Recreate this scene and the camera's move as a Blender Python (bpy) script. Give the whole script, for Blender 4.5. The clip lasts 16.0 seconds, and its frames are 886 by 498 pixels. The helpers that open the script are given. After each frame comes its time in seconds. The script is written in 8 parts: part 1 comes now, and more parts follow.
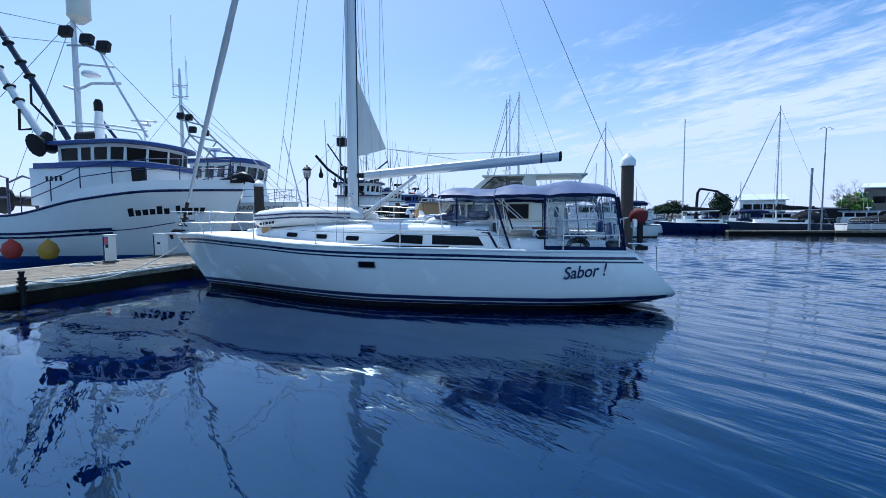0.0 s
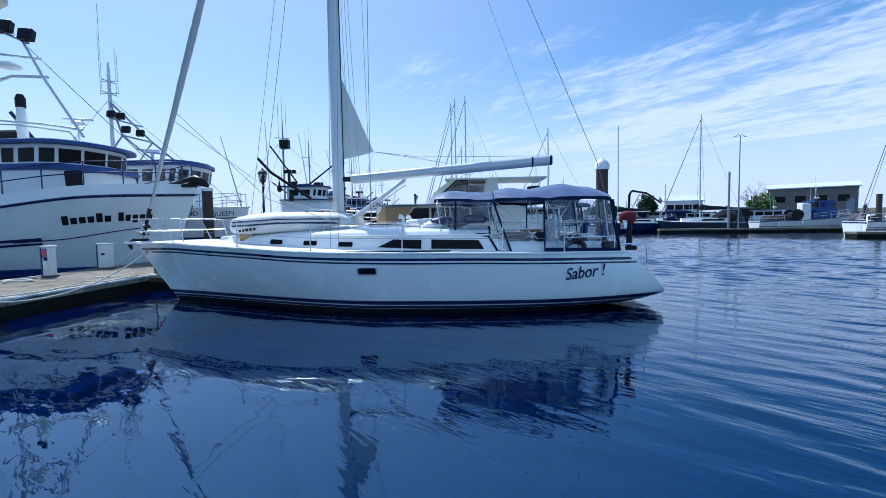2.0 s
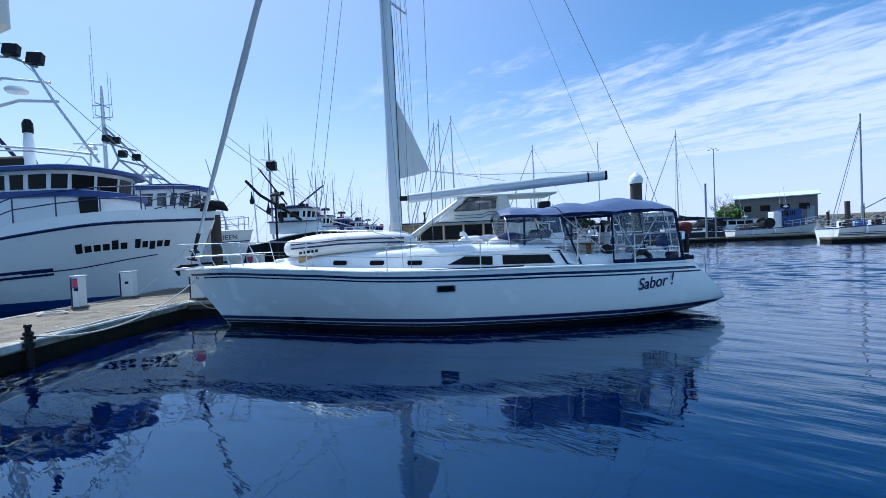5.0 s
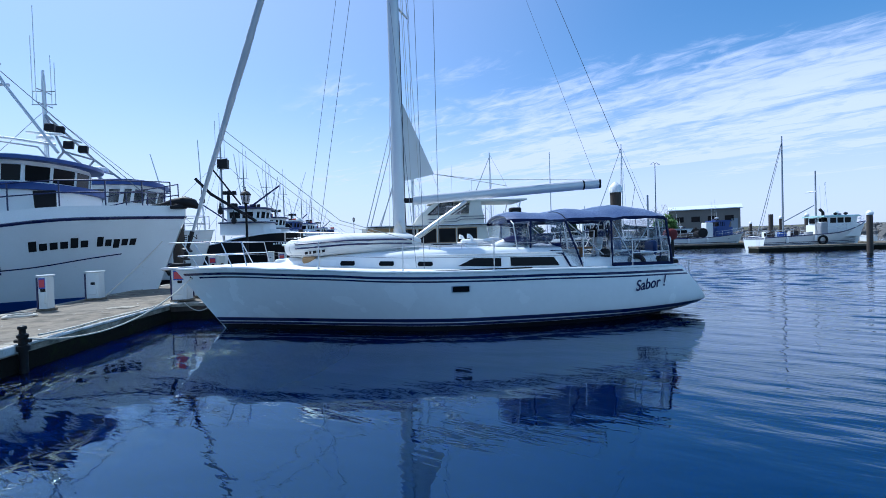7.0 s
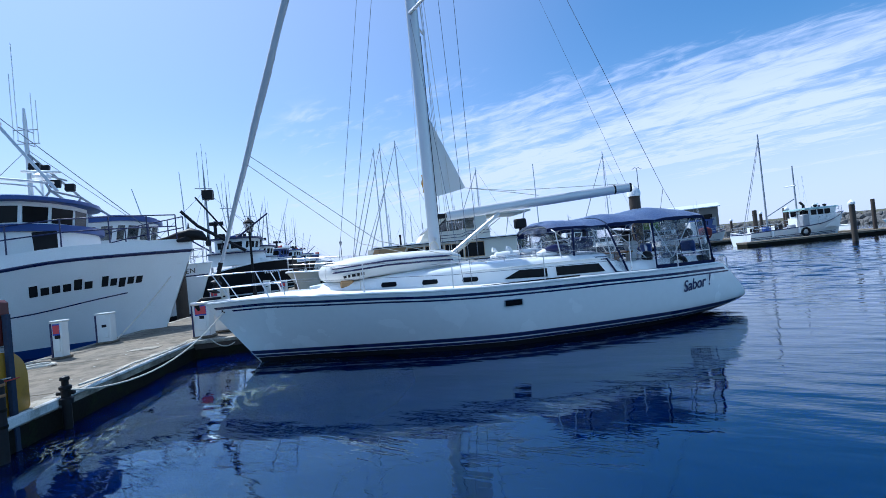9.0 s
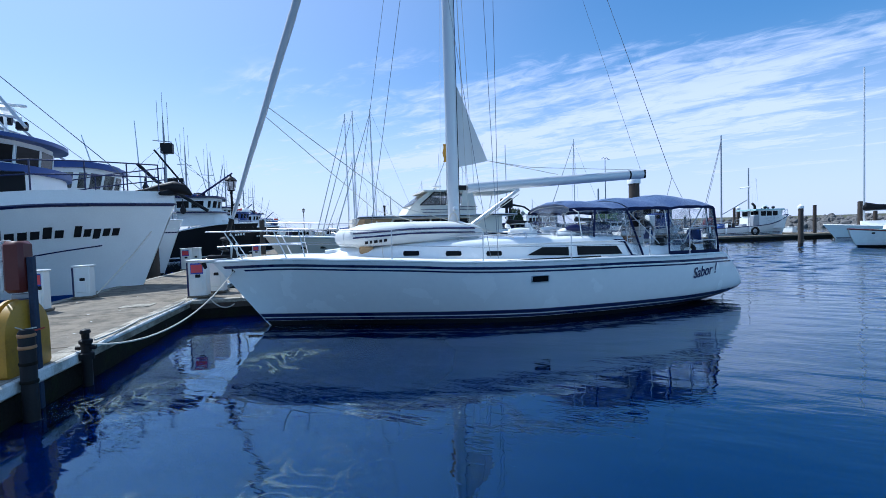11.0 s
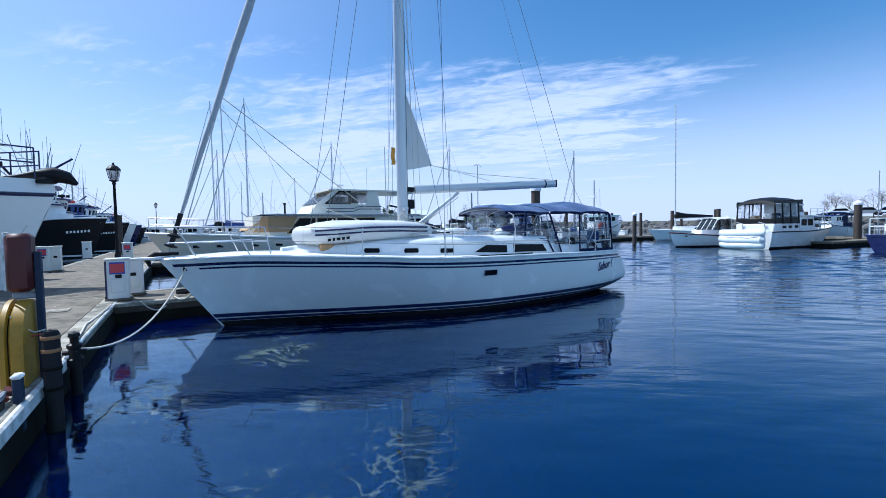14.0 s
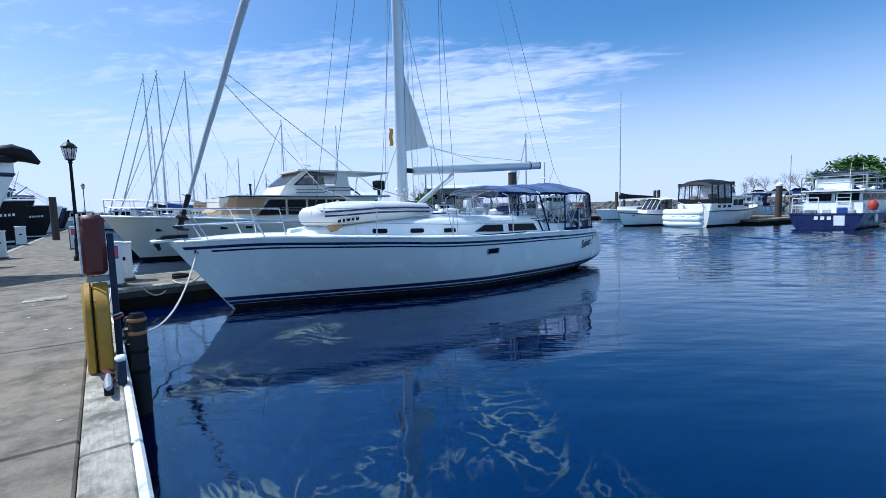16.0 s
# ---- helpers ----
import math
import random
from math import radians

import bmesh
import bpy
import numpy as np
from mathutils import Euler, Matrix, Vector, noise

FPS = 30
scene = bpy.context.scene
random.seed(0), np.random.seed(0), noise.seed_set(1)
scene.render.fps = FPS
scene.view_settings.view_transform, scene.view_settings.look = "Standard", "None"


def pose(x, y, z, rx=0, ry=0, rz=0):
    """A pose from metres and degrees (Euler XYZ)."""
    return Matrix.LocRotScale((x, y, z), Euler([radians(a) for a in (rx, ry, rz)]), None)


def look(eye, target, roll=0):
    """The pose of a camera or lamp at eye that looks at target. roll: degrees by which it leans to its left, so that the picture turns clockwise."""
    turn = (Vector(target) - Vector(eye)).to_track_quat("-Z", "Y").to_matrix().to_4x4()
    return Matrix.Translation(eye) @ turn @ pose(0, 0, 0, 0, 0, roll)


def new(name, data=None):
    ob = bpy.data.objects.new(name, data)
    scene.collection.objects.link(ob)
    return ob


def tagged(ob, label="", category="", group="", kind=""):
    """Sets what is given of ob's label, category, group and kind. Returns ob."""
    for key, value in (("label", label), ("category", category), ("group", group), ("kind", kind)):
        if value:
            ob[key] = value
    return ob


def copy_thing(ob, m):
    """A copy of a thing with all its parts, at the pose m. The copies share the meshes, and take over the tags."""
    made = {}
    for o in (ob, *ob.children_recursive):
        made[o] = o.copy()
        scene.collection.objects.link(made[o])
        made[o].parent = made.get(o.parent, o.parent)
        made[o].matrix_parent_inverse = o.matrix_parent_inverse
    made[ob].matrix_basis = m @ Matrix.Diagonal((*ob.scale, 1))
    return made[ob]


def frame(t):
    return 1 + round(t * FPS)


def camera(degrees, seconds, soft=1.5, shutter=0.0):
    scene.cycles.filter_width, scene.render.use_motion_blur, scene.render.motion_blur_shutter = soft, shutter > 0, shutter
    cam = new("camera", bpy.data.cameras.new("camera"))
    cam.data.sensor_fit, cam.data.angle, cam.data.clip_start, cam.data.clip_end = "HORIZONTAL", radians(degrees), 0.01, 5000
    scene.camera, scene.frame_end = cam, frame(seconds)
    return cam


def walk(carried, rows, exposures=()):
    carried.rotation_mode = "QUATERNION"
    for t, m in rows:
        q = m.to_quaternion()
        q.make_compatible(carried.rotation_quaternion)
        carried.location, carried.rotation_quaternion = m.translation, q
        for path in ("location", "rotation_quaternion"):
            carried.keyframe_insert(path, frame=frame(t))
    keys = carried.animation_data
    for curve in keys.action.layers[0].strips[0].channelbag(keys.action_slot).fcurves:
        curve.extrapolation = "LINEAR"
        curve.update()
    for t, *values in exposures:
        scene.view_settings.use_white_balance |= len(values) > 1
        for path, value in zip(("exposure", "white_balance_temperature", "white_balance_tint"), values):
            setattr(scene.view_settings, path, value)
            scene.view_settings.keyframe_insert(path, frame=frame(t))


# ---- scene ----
cam = camera(88.6, 16.0, soft=0.7)
ROWS = [
    (0.0, -0.084, -0.158, 1.882, -0.37, -3.99, 0.20),
    (0.5, -0.418, -0.074, 1.907, -0.26, -3.93, 1.20),
    (1.0, -0.770, -0.050, 1.893, -4.08, -3.50, -0.50),
    (1.5, -1.069, -0.069, 1.900, -7.37, -4.24, -0.10),
    (2.0, -1.384, 0.034, 1.912, -8.18, -3.67, 1.00),
    (2.5, -1.675, 0.090, 1.919, -10.12, -3.10, 1.00),
    (3.0, -2.039, 0.075, 1.930, -13.55, -2.69, 0.80),
    (3.5, -2.389, 0.088, 1.914, -13.93, -2.58, 0.90),
    (4.0, -2.766, 0.179, 1.942, -11.87, -1.75, 3.20),
    (4.2, -2.911, 0.203, 1.946, -11.16, -1.66, 3.10),
    (6.3, -4.474, 0.408, 1.964, -16.87, -1.58, 2.30),
    (6.5, -4.609, 0.395, 1.956, -18.10, -2.26, 2.40),
    (7.0, -4.968, 0.469, 1.938, -18.82, -1.15, 1.80),
    (7.5, -5.240, 0.698, 1.951, -20.34, -0.17, 3.20),
    (8.0, -5.544, 0.863, 1.951, -23.77, -0.03, 0.30),
    (8.5, -5.899, 0.974, 1.950, -24.84, -0.29, 0.90),
    (9.0, -6.174, 1.209, 1.983, -21.44, 0.86, 5.70),
    (9.2, -6.287, 1.321, 1.978, -22.64, 0.37, 4.50),
    (11.3, -7.744, 1.980, 1.950, -27.90, -2.32, 1.40),
    (11.5, -7.924, 1.967, 1.947, -28.83, -1.98, 0.90),
    (12.0, -8.290, 2.041, 1.933, -29.44, -1.09, -1.40),
    (12.5, -8.629, 2.128, 1.955, -31.80, -0.37, -0.40),
    (13.0, -8.943, 2.202, 1.927, -36.89, -1.80, 0.70),
    (13.5, -9.266, 2.308, 1.938, -37.74, -2.81, 0.80),
    (14.0, -9.617, 2.492, 1.969, -43.86, -2.75, 1.00),
    (14.5, -10.174, 2.553, 1.953, -42.87, -0.80, -0.60),
    (15.0, -10.556, 2.685, 1.941, -41.86, -1.66, -0.90),
    (15.5, -10.721, 2.982, 1.922, -43.15, -2.58, 0.10),
    (16.0, -10.834, 3.298, 1.974, -50.83, -5.22, 1.30),
]
walk(cam, [(t, pose(x, y, z, 0, 0, yaw) @ pose(0, 0, 0, 90 + pitch, 0, 0) @ pose(0, 0, 0, 0, 0, -roll))
           for t, x, y, z, yaw, pitch, roll in ROWS],
     exposures=[(0.0, 0.15, 5080, 6), (16.0, 0.15, 5080, 6)])

# ---- world and sun ----
SUN_UP, SUN_WAY = radians(55), Vector((-0.50, 0.866, 0.0))
SUN_TO = Vector((SUN_WAY.x * math.cos(SUN_UP), SUN_WAY.y * math.cos(SUN_UP), math.sin(SUN_UP)))
world = bpy.data.worlds.new("sky")
scene.world = world
world.use_nodes = True


def build_sky():
    nt = world.node_tree
    nt.nodes.clear()
    N, Lk = nt.nodes.new, nt.links.new
    out, bg = N("ShaderNodeOutputWorld"), N("ShaderNodeBackground")
    sky = N("ShaderNodeTexSky")
    sky.sky_type, sky.sun_disc = "NISHITA", False
    sky.sun_elevation, sky.sun_rotation = SUN_UP, math.atan2(SUN_WAY.x, SUN_WAY.y)
    sky.altitude, sky.air_density, sky.dust_density, sky.ozone_density = 0, 1.0, 0.8, 3.0
    # thin high cloud: a flat layer seen in perspective, combed by the wind
    def math_(op, a, b, clamp=False):
        m = N("ShaderNodeMath")
        m.operation, m.use_clamp = op, clamp
        for k, v in enumerate((a, b)):
            if isinstance(v, (int, float)):
                m.inputs[k].default_value = v
            else:
                Lk(v, m.inputs[k])
        return m.outputs[0]

    def ramp_(v, a, b, c, d, smooth=True):
        r = N("ShaderNodeMapRange")
        r.interpolation_type = "SMOOTHSTEP" if smooth else "LINEAR"
        for k, x in zip((1, 2, 3, 4), (a, b, c, d)):
            r.inputs[k].default_value = x
        Lk(v, r.inputs[0])
        return r.outputs[0]

    def dot_(v, way):
        d = N("ShaderNodeVectorMath")
        d.operation, d.inputs[1].default_value = "DOT_PRODUCT", way
        Lk(v, d.inputs[0])
        return d.outputs["Value"]

    def noise_(along, across, scale, detail, rough, twist):
        c, n = N("ShaderNodeCombineXYZ"), N("ShaderNodeTexNoise")
        Lk(math_("MULTIPLY", dot_(layer, (-0.454, 0.891, 0)), along), c.inputs[0])
        Lk(math_("MULTIPLY", dot_(layer, (0.891, 0.454, 0)), across), c.inputs[1])
        n.inputs["Scale"].default_value, n.inputs["Detail"].default_value = scale, detail
        n.inputs["Roughness"].default_value, n.inputs["Distortion"].default_value = rough, twist
        Lk(c.outputs[0], n.inputs["Vector"])
        return n.outputs["Fac"]

    co, sep = N("ShaderNodeTexCoord"), N("ShaderNodeSeparateXYZ")
    Lk(co.outputs["Generated"], sep.inputs[0])
    up = sep.outputs["Z"]
    depth = math_("ADD", math_("MAXIMUM", up, 0.03), 0.07)
    cz, dv, flat = N("ShaderNodeCombineXYZ"), N("ShaderNodeVectorMath"), N("ShaderNodeVectorMath")
    for k in range(3):
        Lk(depth, cz.inputs[k])
    dv.operation = "DIVIDE"
    Lk(co.outputs["Generated"], dv.inputs[0]); Lk(cz.outputs[0], dv.inputs[1])
    layer = dv.outputs[0]
    streaks = noise_(0.42, 1.7, 1.5, 8, 0.62, 0.5)
    ripples = noise_(1.3, 2.2, 3.6, 5, 0.6, 0.8)
    patches = noise_(0.5, 0.7, 0.9, 3, 0.5, 0.0)
    grain = math_("ADD", math_("MULTIPLY", streaks, 0.52), math_("ADD", math_("MULTIPLY", ripples, 0.30), math_("MULTIPLY", patches, 0.34)))
    # the bank of cloud stands in the north-east, from a little over the horizon to a third of the way up
    azim = N("ShaderNodeCombineXYZ")
    Lk(sep.outputs["X"], azim.inputs[0]); Lk(sep.outputs["Y"], azim.inputs[1])
    nrm = N("ShaderNodeVectorMath"); nrm.operation = "NORMALIZE"
    Lk(azim.outputs[0], nrm.inputs[0])
    bank = math_("MULTIPLY", ramp_(dot_(nrm.outputs[0], (0.656, 0.755, 0)), 0.70, 0.985, 0.0, 1.0), math_("MULTIPLY", ramp_(up, 0.06, 0.19, 0.12, 1.0), ramp_(up, 0.22, 0.42, 1.0, 0.0)))
    level = math_("ADD", grain, math_("MULTIPLY", bank, 0.20))
    cloud = math_("MULTIPLY", ramp_(level, 0.66, 0.84, 0.0, 0.80), ramp_(bank, 0.02, 0.30, 0.10, 1.0))
    dot = dot_(co.outputs["Generated"], (0.57, 0.82, 0.0))
    # pale veil that thickens towards the horizon and to the east
    low = N("ShaderNodeMapRange"); low.interpolation_type = "SMOOTHERSTEP"
    for k, v in zip((1, 2, 3, 4), (-0.02, 0.36, 0.78, 0.0)):
        low.inputs[k].default_value = v
    Lk(up, low.inputs[0])
    east = N("ShaderNodeMapRange")
    for k, v in zip((1, 2, 3, 4), (-0.3, 0.9, 0.86, 1.12)):
        east.inputs[k].default_value = v
    Lk(dot, east.inputs[0])
    veil = N("ShaderNodeMath"); veil.operation = "MULTIPLY"
    Lk(low.outputs[0], veil.inputs[0]); Lk(east.outputs[0], veil.inputs[1])
    # thin unseen overcast, added as fill light: the sky half away from the sun
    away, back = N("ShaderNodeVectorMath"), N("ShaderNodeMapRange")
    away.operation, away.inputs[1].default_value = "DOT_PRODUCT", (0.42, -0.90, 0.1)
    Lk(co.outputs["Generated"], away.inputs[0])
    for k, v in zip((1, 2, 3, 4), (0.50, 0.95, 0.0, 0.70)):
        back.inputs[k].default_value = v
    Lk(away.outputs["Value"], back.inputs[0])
    both = N("ShaderNodeMath"); both.operation = "ADD"; both.use_clamp = True
    glow = ramp_(dot_(co.outputs["Generated"], tuple(SUN_TO)), 0.45, 0.95, 0.0, 0.30)
    Lk(math_("ADD", cloud, glow), both.inputs[0]); Lk(veil.outputs[0], both.inputs[1])
    mix = N("ShaderNodeMix"); mix.data_type = "RGBA"
    mix.inputs["B"].default_value = (5.95, 6.05, 7.35, 1)
    deep = N("ShaderNodeMix"); deep.data_type, deep.blend_type = "RGBA", "MULTIPLY"
    deep.inputs["B"].default_value = (0.61, 0.91, 1.0, 1)
    Lk(math_("MULTIPLY", ramp_(up, 0.08, 0.45, 0.0, 1.0), ramp_(dot_(nrm.outputs[0], (0.93, -0.37, 0)), -0.1, 0.9, 0.08, 1.0)), deep.inputs["Factor"])
    Lk(sky.outputs[0], deep.inputs["A"])
    Lk(both.outputs[0], mix.inputs["Factor"]); Lk(deep.outputs["Result"], mix.inputs["A"])
    fill_haze = N("ShaderNodeMix"); fill_haze.data_type = "RGBA"
    fill_haze.inputs["B"].default_value = (4.7, 6.5, 8.0, 1)
    Lk(back.outputs[0], fill_haze.inputs["Factor"]); Lk(mix.outputs["Result"], fill_haze.inputs["A"])
    Lk(fill_haze.outputs["Result"], bg.inputs["Color"])
    bg.inputs["Strength"].default_value = 0.121
    Lk(bg.outputs[0], out.inputs[0])


build_sky()
sun = new("sun", bpy.data.lights.new("sun", "SUN"))
sun.data.energy, sun.data.angle, sun.data.color = 5.0, radians(0.53), (1.0, 0.91, 0.78)
sun.matrix_world = look(SUN_TO * 60, (0, 0, 0))

# ---- materials ----
def material(name, colour, rough=0.5, metal=0.0, vary=0.12, grain=40.0, bump=0.0, stain=None, stain_at=0.62, island=0.0, coat=0.0, stretch=(1, 1, 1), big=1.2):
    """A surface with fine grain, broad fading and optional stains."""
    m = bpy.data.materials.new(name)
    m.use_nodes = True
    nt = m.node_tree
    N, Lk = nt.nodes.new, nt.links.new
    b = nt.nodes["Principled BSDF"]
    b.inputs["Metallic"].default_value, b.inputs["Coat Weight"].default_value = metal, coat
    co, mp = N("ShaderNodeTexCoord"), N("ShaderNodeMapping")
    mp.inputs["Scale"].default_value = stretch
    Lk(co.outputs["Object"], mp.inputs["Vector"])
    fine, wide = N("ShaderNodeTexNoise"), N("ShaderNodeTexNoise")
    fine.inputs["Scale"].default_value, fine.inputs["Detail"].default_value = grain, 6
    wide.inputs["Scale"].default_value, wide.inputs["Detail"].default_value = big, 4
    Lk(mp.outputs[0], fine.inputs["Vector"]); Lk(co.outputs["Object"], wide.inputs["Vector"])
    add = N("ShaderNodeMath"); add.operation = "ADD"
    Lk(fine.outputs["Fac"], add.inputs[0]); Lk(wide.outputs["Fac"], add.inputs[1])
    val = N("ShaderNodeMapRange")
    for k, v in zip((1, 2, 3, 4), (0.6, 1.4, 1 - vary, 1 + vary)):
        val.inputs[k].default_value = v
    Lk(add.outputs[0], val.inputs[0])
    fac = val.outputs[0]
    if island:
        info, r = N("ShaderNodeObjectInfo"), N("ShaderNodeMapRange")
        for k, v in zip((1, 2, 3, 4), (0, 1, 1 - island, 1 + island)):
            r.inputs[k].default_value = v
        Lk(info.outputs["Random"], r.inputs[0])
        mu = N("ShaderNodeMath"); mu.operation = "MULTIPLY"
        Lk(fac, mu.inputs[0]); Lk(r.outputs[0], mu.inputs[1])
        fac = mu.outputs[0]
    sc = N("ShaderNodeVectorMath"); sc.operation = "SCALE"
    sc.inputs[0].default_value = colour
    Lk(fac, sc.inputs["Scale"])
    col = sc.outputs[0]
    if stain:
        n3, rr, mx = N("ShaderNodeTexNoise"), N("ShaderNodeMapRange"), N("ShaderNodeMix")
        n3.inputs["Scale"].default_value, n3.inputs["Detail"].default_value, n3.inputs["Roughness"].default_value = 2.6, 8, 0.7
        Lk(co.outputs["Object"], n3.inputs["Vector"])
        for k, v in zip((1, 2, 3, 4), (stain_at - 0.1, stain_at + 0.1, 0, 0.85)):
            rr.inputs[k].default_value = v
        Lk(n3.outputs["Fac"], rr.inputs[0])
        mx.data_type = "RGBA"; mx.inputs["B"].default_value = (*stain, 1)
        Lk(rr.outputs[0], mx.inputs["Factor"]); Lk(col, mx.inputs["A"])
        col = mx.outputs["Result"]
    Lk(col, b.inputs["Base Color"])
    rg = N("ShaderNodeMapRange")
    for k, v in zip((1, 2, 3, 4), (0.3, 0.7, max(rough - 0.08, 0.02), min(rough + 0.1, 1))):
        rg.inputs[k].default_value = v
    Lk(wide.outputs["Fac"], rg.inputs[0]); Lk(rg.outputs[0], b.inputs["Roughness"])
    if bump:
        bp = N("ShaderNodeBump")
        bp.inputs["Strength"].default_value, bp.inputs["Distance"].default_value = 0.5, bump
        Lk(fine.outputs["Fac"], bp.inputs["Height"]); Lk(bp.outputs[0], b.inputs["Normal"])
    return m


def glass(name, colour, alpha, rough=0.05):
    """Thin pane: part see-through, part glossy film."""
    m = bpy.data.materials.new(name)
    m.use_nodes = True
    nt = m.node_tree
    N, Lk = nt.nodes.new, nt.links.new
    b, out = nt.nodes["Principled BSDF"], nt.nodes["Material Output"]
    b.inputs["Base Color"].default_value, b.inputs["Roughness"].default_value = (*colour, 1), rough
    tr, mix = N("ShaderNodeBsdfTransparent"), N("ShaderNodeMixShader")
    n, r, co = N("ShaderNodeTexNoise"), N("ShaderNodeMapRange"), N("ShaderNodeTexCoord")
    n.inputs["Scale"].default_value, n.inputs["Detail"].default_value = 2.4, 5
    Lk(co.outputs["Object"], n.inputs["Vector"])
    for k, v in zip((1, 2, 3, 4), (0.35, 0.7, max(alpha - 0.12, 0), min(alpha + 0.16, 1))):
        r.inputs[k].default_value = v
    Lk(n.outputs["Fac"], r.inputs[0]); Lk(r.outputs[0], mix.inputs["Fac"])
    bp = N("ShaderNodeBump"); bp.inputs["Strength"].default_value, bp.inputs["Distance"].default_value = 0.6, 0.04
    Lk(n.outputs["Fac"], bp.inputs["Height"]); Lk(bp.outputs[0], b.inputs["Normal"])
    Lk(tr.outputs[0], mix.inputs[1]); Lk(b.outputs[0], mix.inputs[2]); Lk(mix.outputs[0], out.inputs["Surface"])
    return m


WIND, WAVES = 38.5, 0.14


def water_material():
    m = bpy.data.materials.new("harbour_water")
    m.use_nodes = True
    nt = m.node_tree
    N, Lk = nt.nodes.new, nt.links.new
    b = nt.nodes["Principled BSDF"]
    b.inputs["Base Color"].default_value = (0.0001, 0.0030, 0.030, 1)
    b.inputs["IOR"].default_value = 2.1
    b.inputs["Specular Tint"].default_value = (0.30, 0.80, 1.0, 1)
    # light scattered up from inside the water blurs the shadows that fall on it
    b.subsurface_method = "BURLEY"
    b.inputs["Subsurface Weight"].default_value, b.inputs["Subsurface Scale"].default_value = 1.0, 0.5
    b.inputs["Subsurface Radius"].default_value = (0.6, 1.2, 1.6)
    co = N("ShaderNodeTexCoord")
    sep = N("ShaderNodeSeparateXYZ"); Lk(co.outputs["Object"], sep.inputs[0])

    def noise_of(scale, stretch, turn, detail):
        rot, mp, n = N("ShaderNodeMapping"), N("ShaderNodeMapping"), N("ShaderNodeTexNoise")
        mp.inputs["Scale"].default_value, rot.inputs["Rotation"].default_value = stretch, (0, 0, radians(turn))
        n.inputs["Scale"].default_value, n.inputs["Detail"].default_value, n.inputs["Distortion"].default_value = scale, detail, 0.25
        Lk(co.outputs["Object"], rot.inputs["Vector"]); Lk(rot.outputs[0], mp.inputs["Vector"]); Lk(mp.outputs[0], n.inputs["Vector"])
        return n.outputs["Fac"]

    swell = noise_of(1.1, (0.5, 1.4, 1), 30, 1)
    chop = noise_of(2.2, (0.8, 3.0, 1), 90 - WIND, 3)
    # the open fairway is choppier than the lee of the berth
    open_ = N("ShaderNodeMapRange"); open_.interpolation_type = "SMOOTHSTEP"
    for k, v in zip((1, 2, 3, 4), (-1.0, 9.0, 0.25, 1.0)):
        open_.inputs[k].default_value = v
    wob, xw = N("ShaderNodeMath"), noise_of(0.25, (1, 1, 1), 0, 2)
    wob.operation = "MULTIPLY_ADD"; wob.inputs[1].default_value = 6.0
    lean = N("ShaderNodeMath")
    lean.operation, lean.inputs[1].default_value = "MULTIPLY_ADD", -0.55
    Lk(sep.outputs["Y"], lean.inputs[0]); Lk(sep.outputs["X"], lean.inputs[2])
    shift = N("ShaderNodeMath")
    shift.operation, shift.inputs[1].default_value = "ADD", 4.4
    Lk(lean.outputs[0], shift.inputs[0])
    far_x = N("ShaderNodeMath"); far_x.operation = "MAXIMUM"
    Lk(shift.outputs[0], far_x.inputs[0]); Lk(sep.outputs["X"], far_x.inputs[1])
    Lk(xw, wob.inputs[0]); Lk(far_x.outputs[0], wob.inputs[2])
    sb = N("ShaderNodeMath"); sb.operation = "SUBTRACT"; sb.inputs[1].default_value = 3.0
    Lk(wob.outputs[0], sb.inputs[0]); Lk(sb.outputs[0], open_.inputs[0])
    mu = N("ShaderNodeMath"); mu.operation = "MULTIPLY"
    Lk(chop, mu.inputs[0]); Lk(open_.outputs[0], mu.inputs[1])
    # cat's-paws grow towards the far berths
    reach, calm, mu2 = N("ShaderNodeMath"), N("ShaderNodeMapRange"), N("ShaderNodeMath")
    reach.operation, reach.inputs[1].default_value = "MULTIPLY_ADD", 0.5
    Lk(sep.outputs["Y"], reach.inputs[0]); Lk(sep.outputs["X"], reach.inputs[2])
    calm.interpolation_type = "SMOOTHSTEP"
    for k, v in zip((1, 2, 3, 4), (14.0, 40.0, 1.0, 1.0)):
        calm.inputs[k].default_value = v
    Lk(reach.outputs[0], calm.inputs[0])
    mu2.operation = "MULTIPLY"
    Lk(mu.outputs[0], mu2.inputs[0]); Lk(calm.outputs[0], mu2.inputs[1])
    blur = N("ShaderNodeMapRange")
    for k, v in zip((1, 2, 3, 4), (10.0, 45.0, 0.003, 0.03)):
        blur.inputs[k].default_value = v
    Lk(reach.outputs[0], blur.inputs[0]); Lk(blur.outputs[0], b.inputs["Roughness"])
    b1, b2 = N("ShaderNodeBump"), N("ShaderNodeBump")
    b1.inputs["Strength"].default_value, b1.inputs["Distance"].default_value = 1.0, 0.012
    b2.inputs["Strength"].default_value, b2.inputs["Distance"].default_value = 1.0, 0.012
    Lk(swell, b1.inputs["Height"]); Lk(mu2.outputs[0], b2.inputs["Height"])
    Lk(b1.outputs[0], b2.inputs["Normal"]); Lk(b2.outputs[0], b.inputs["Normal"])
    return m


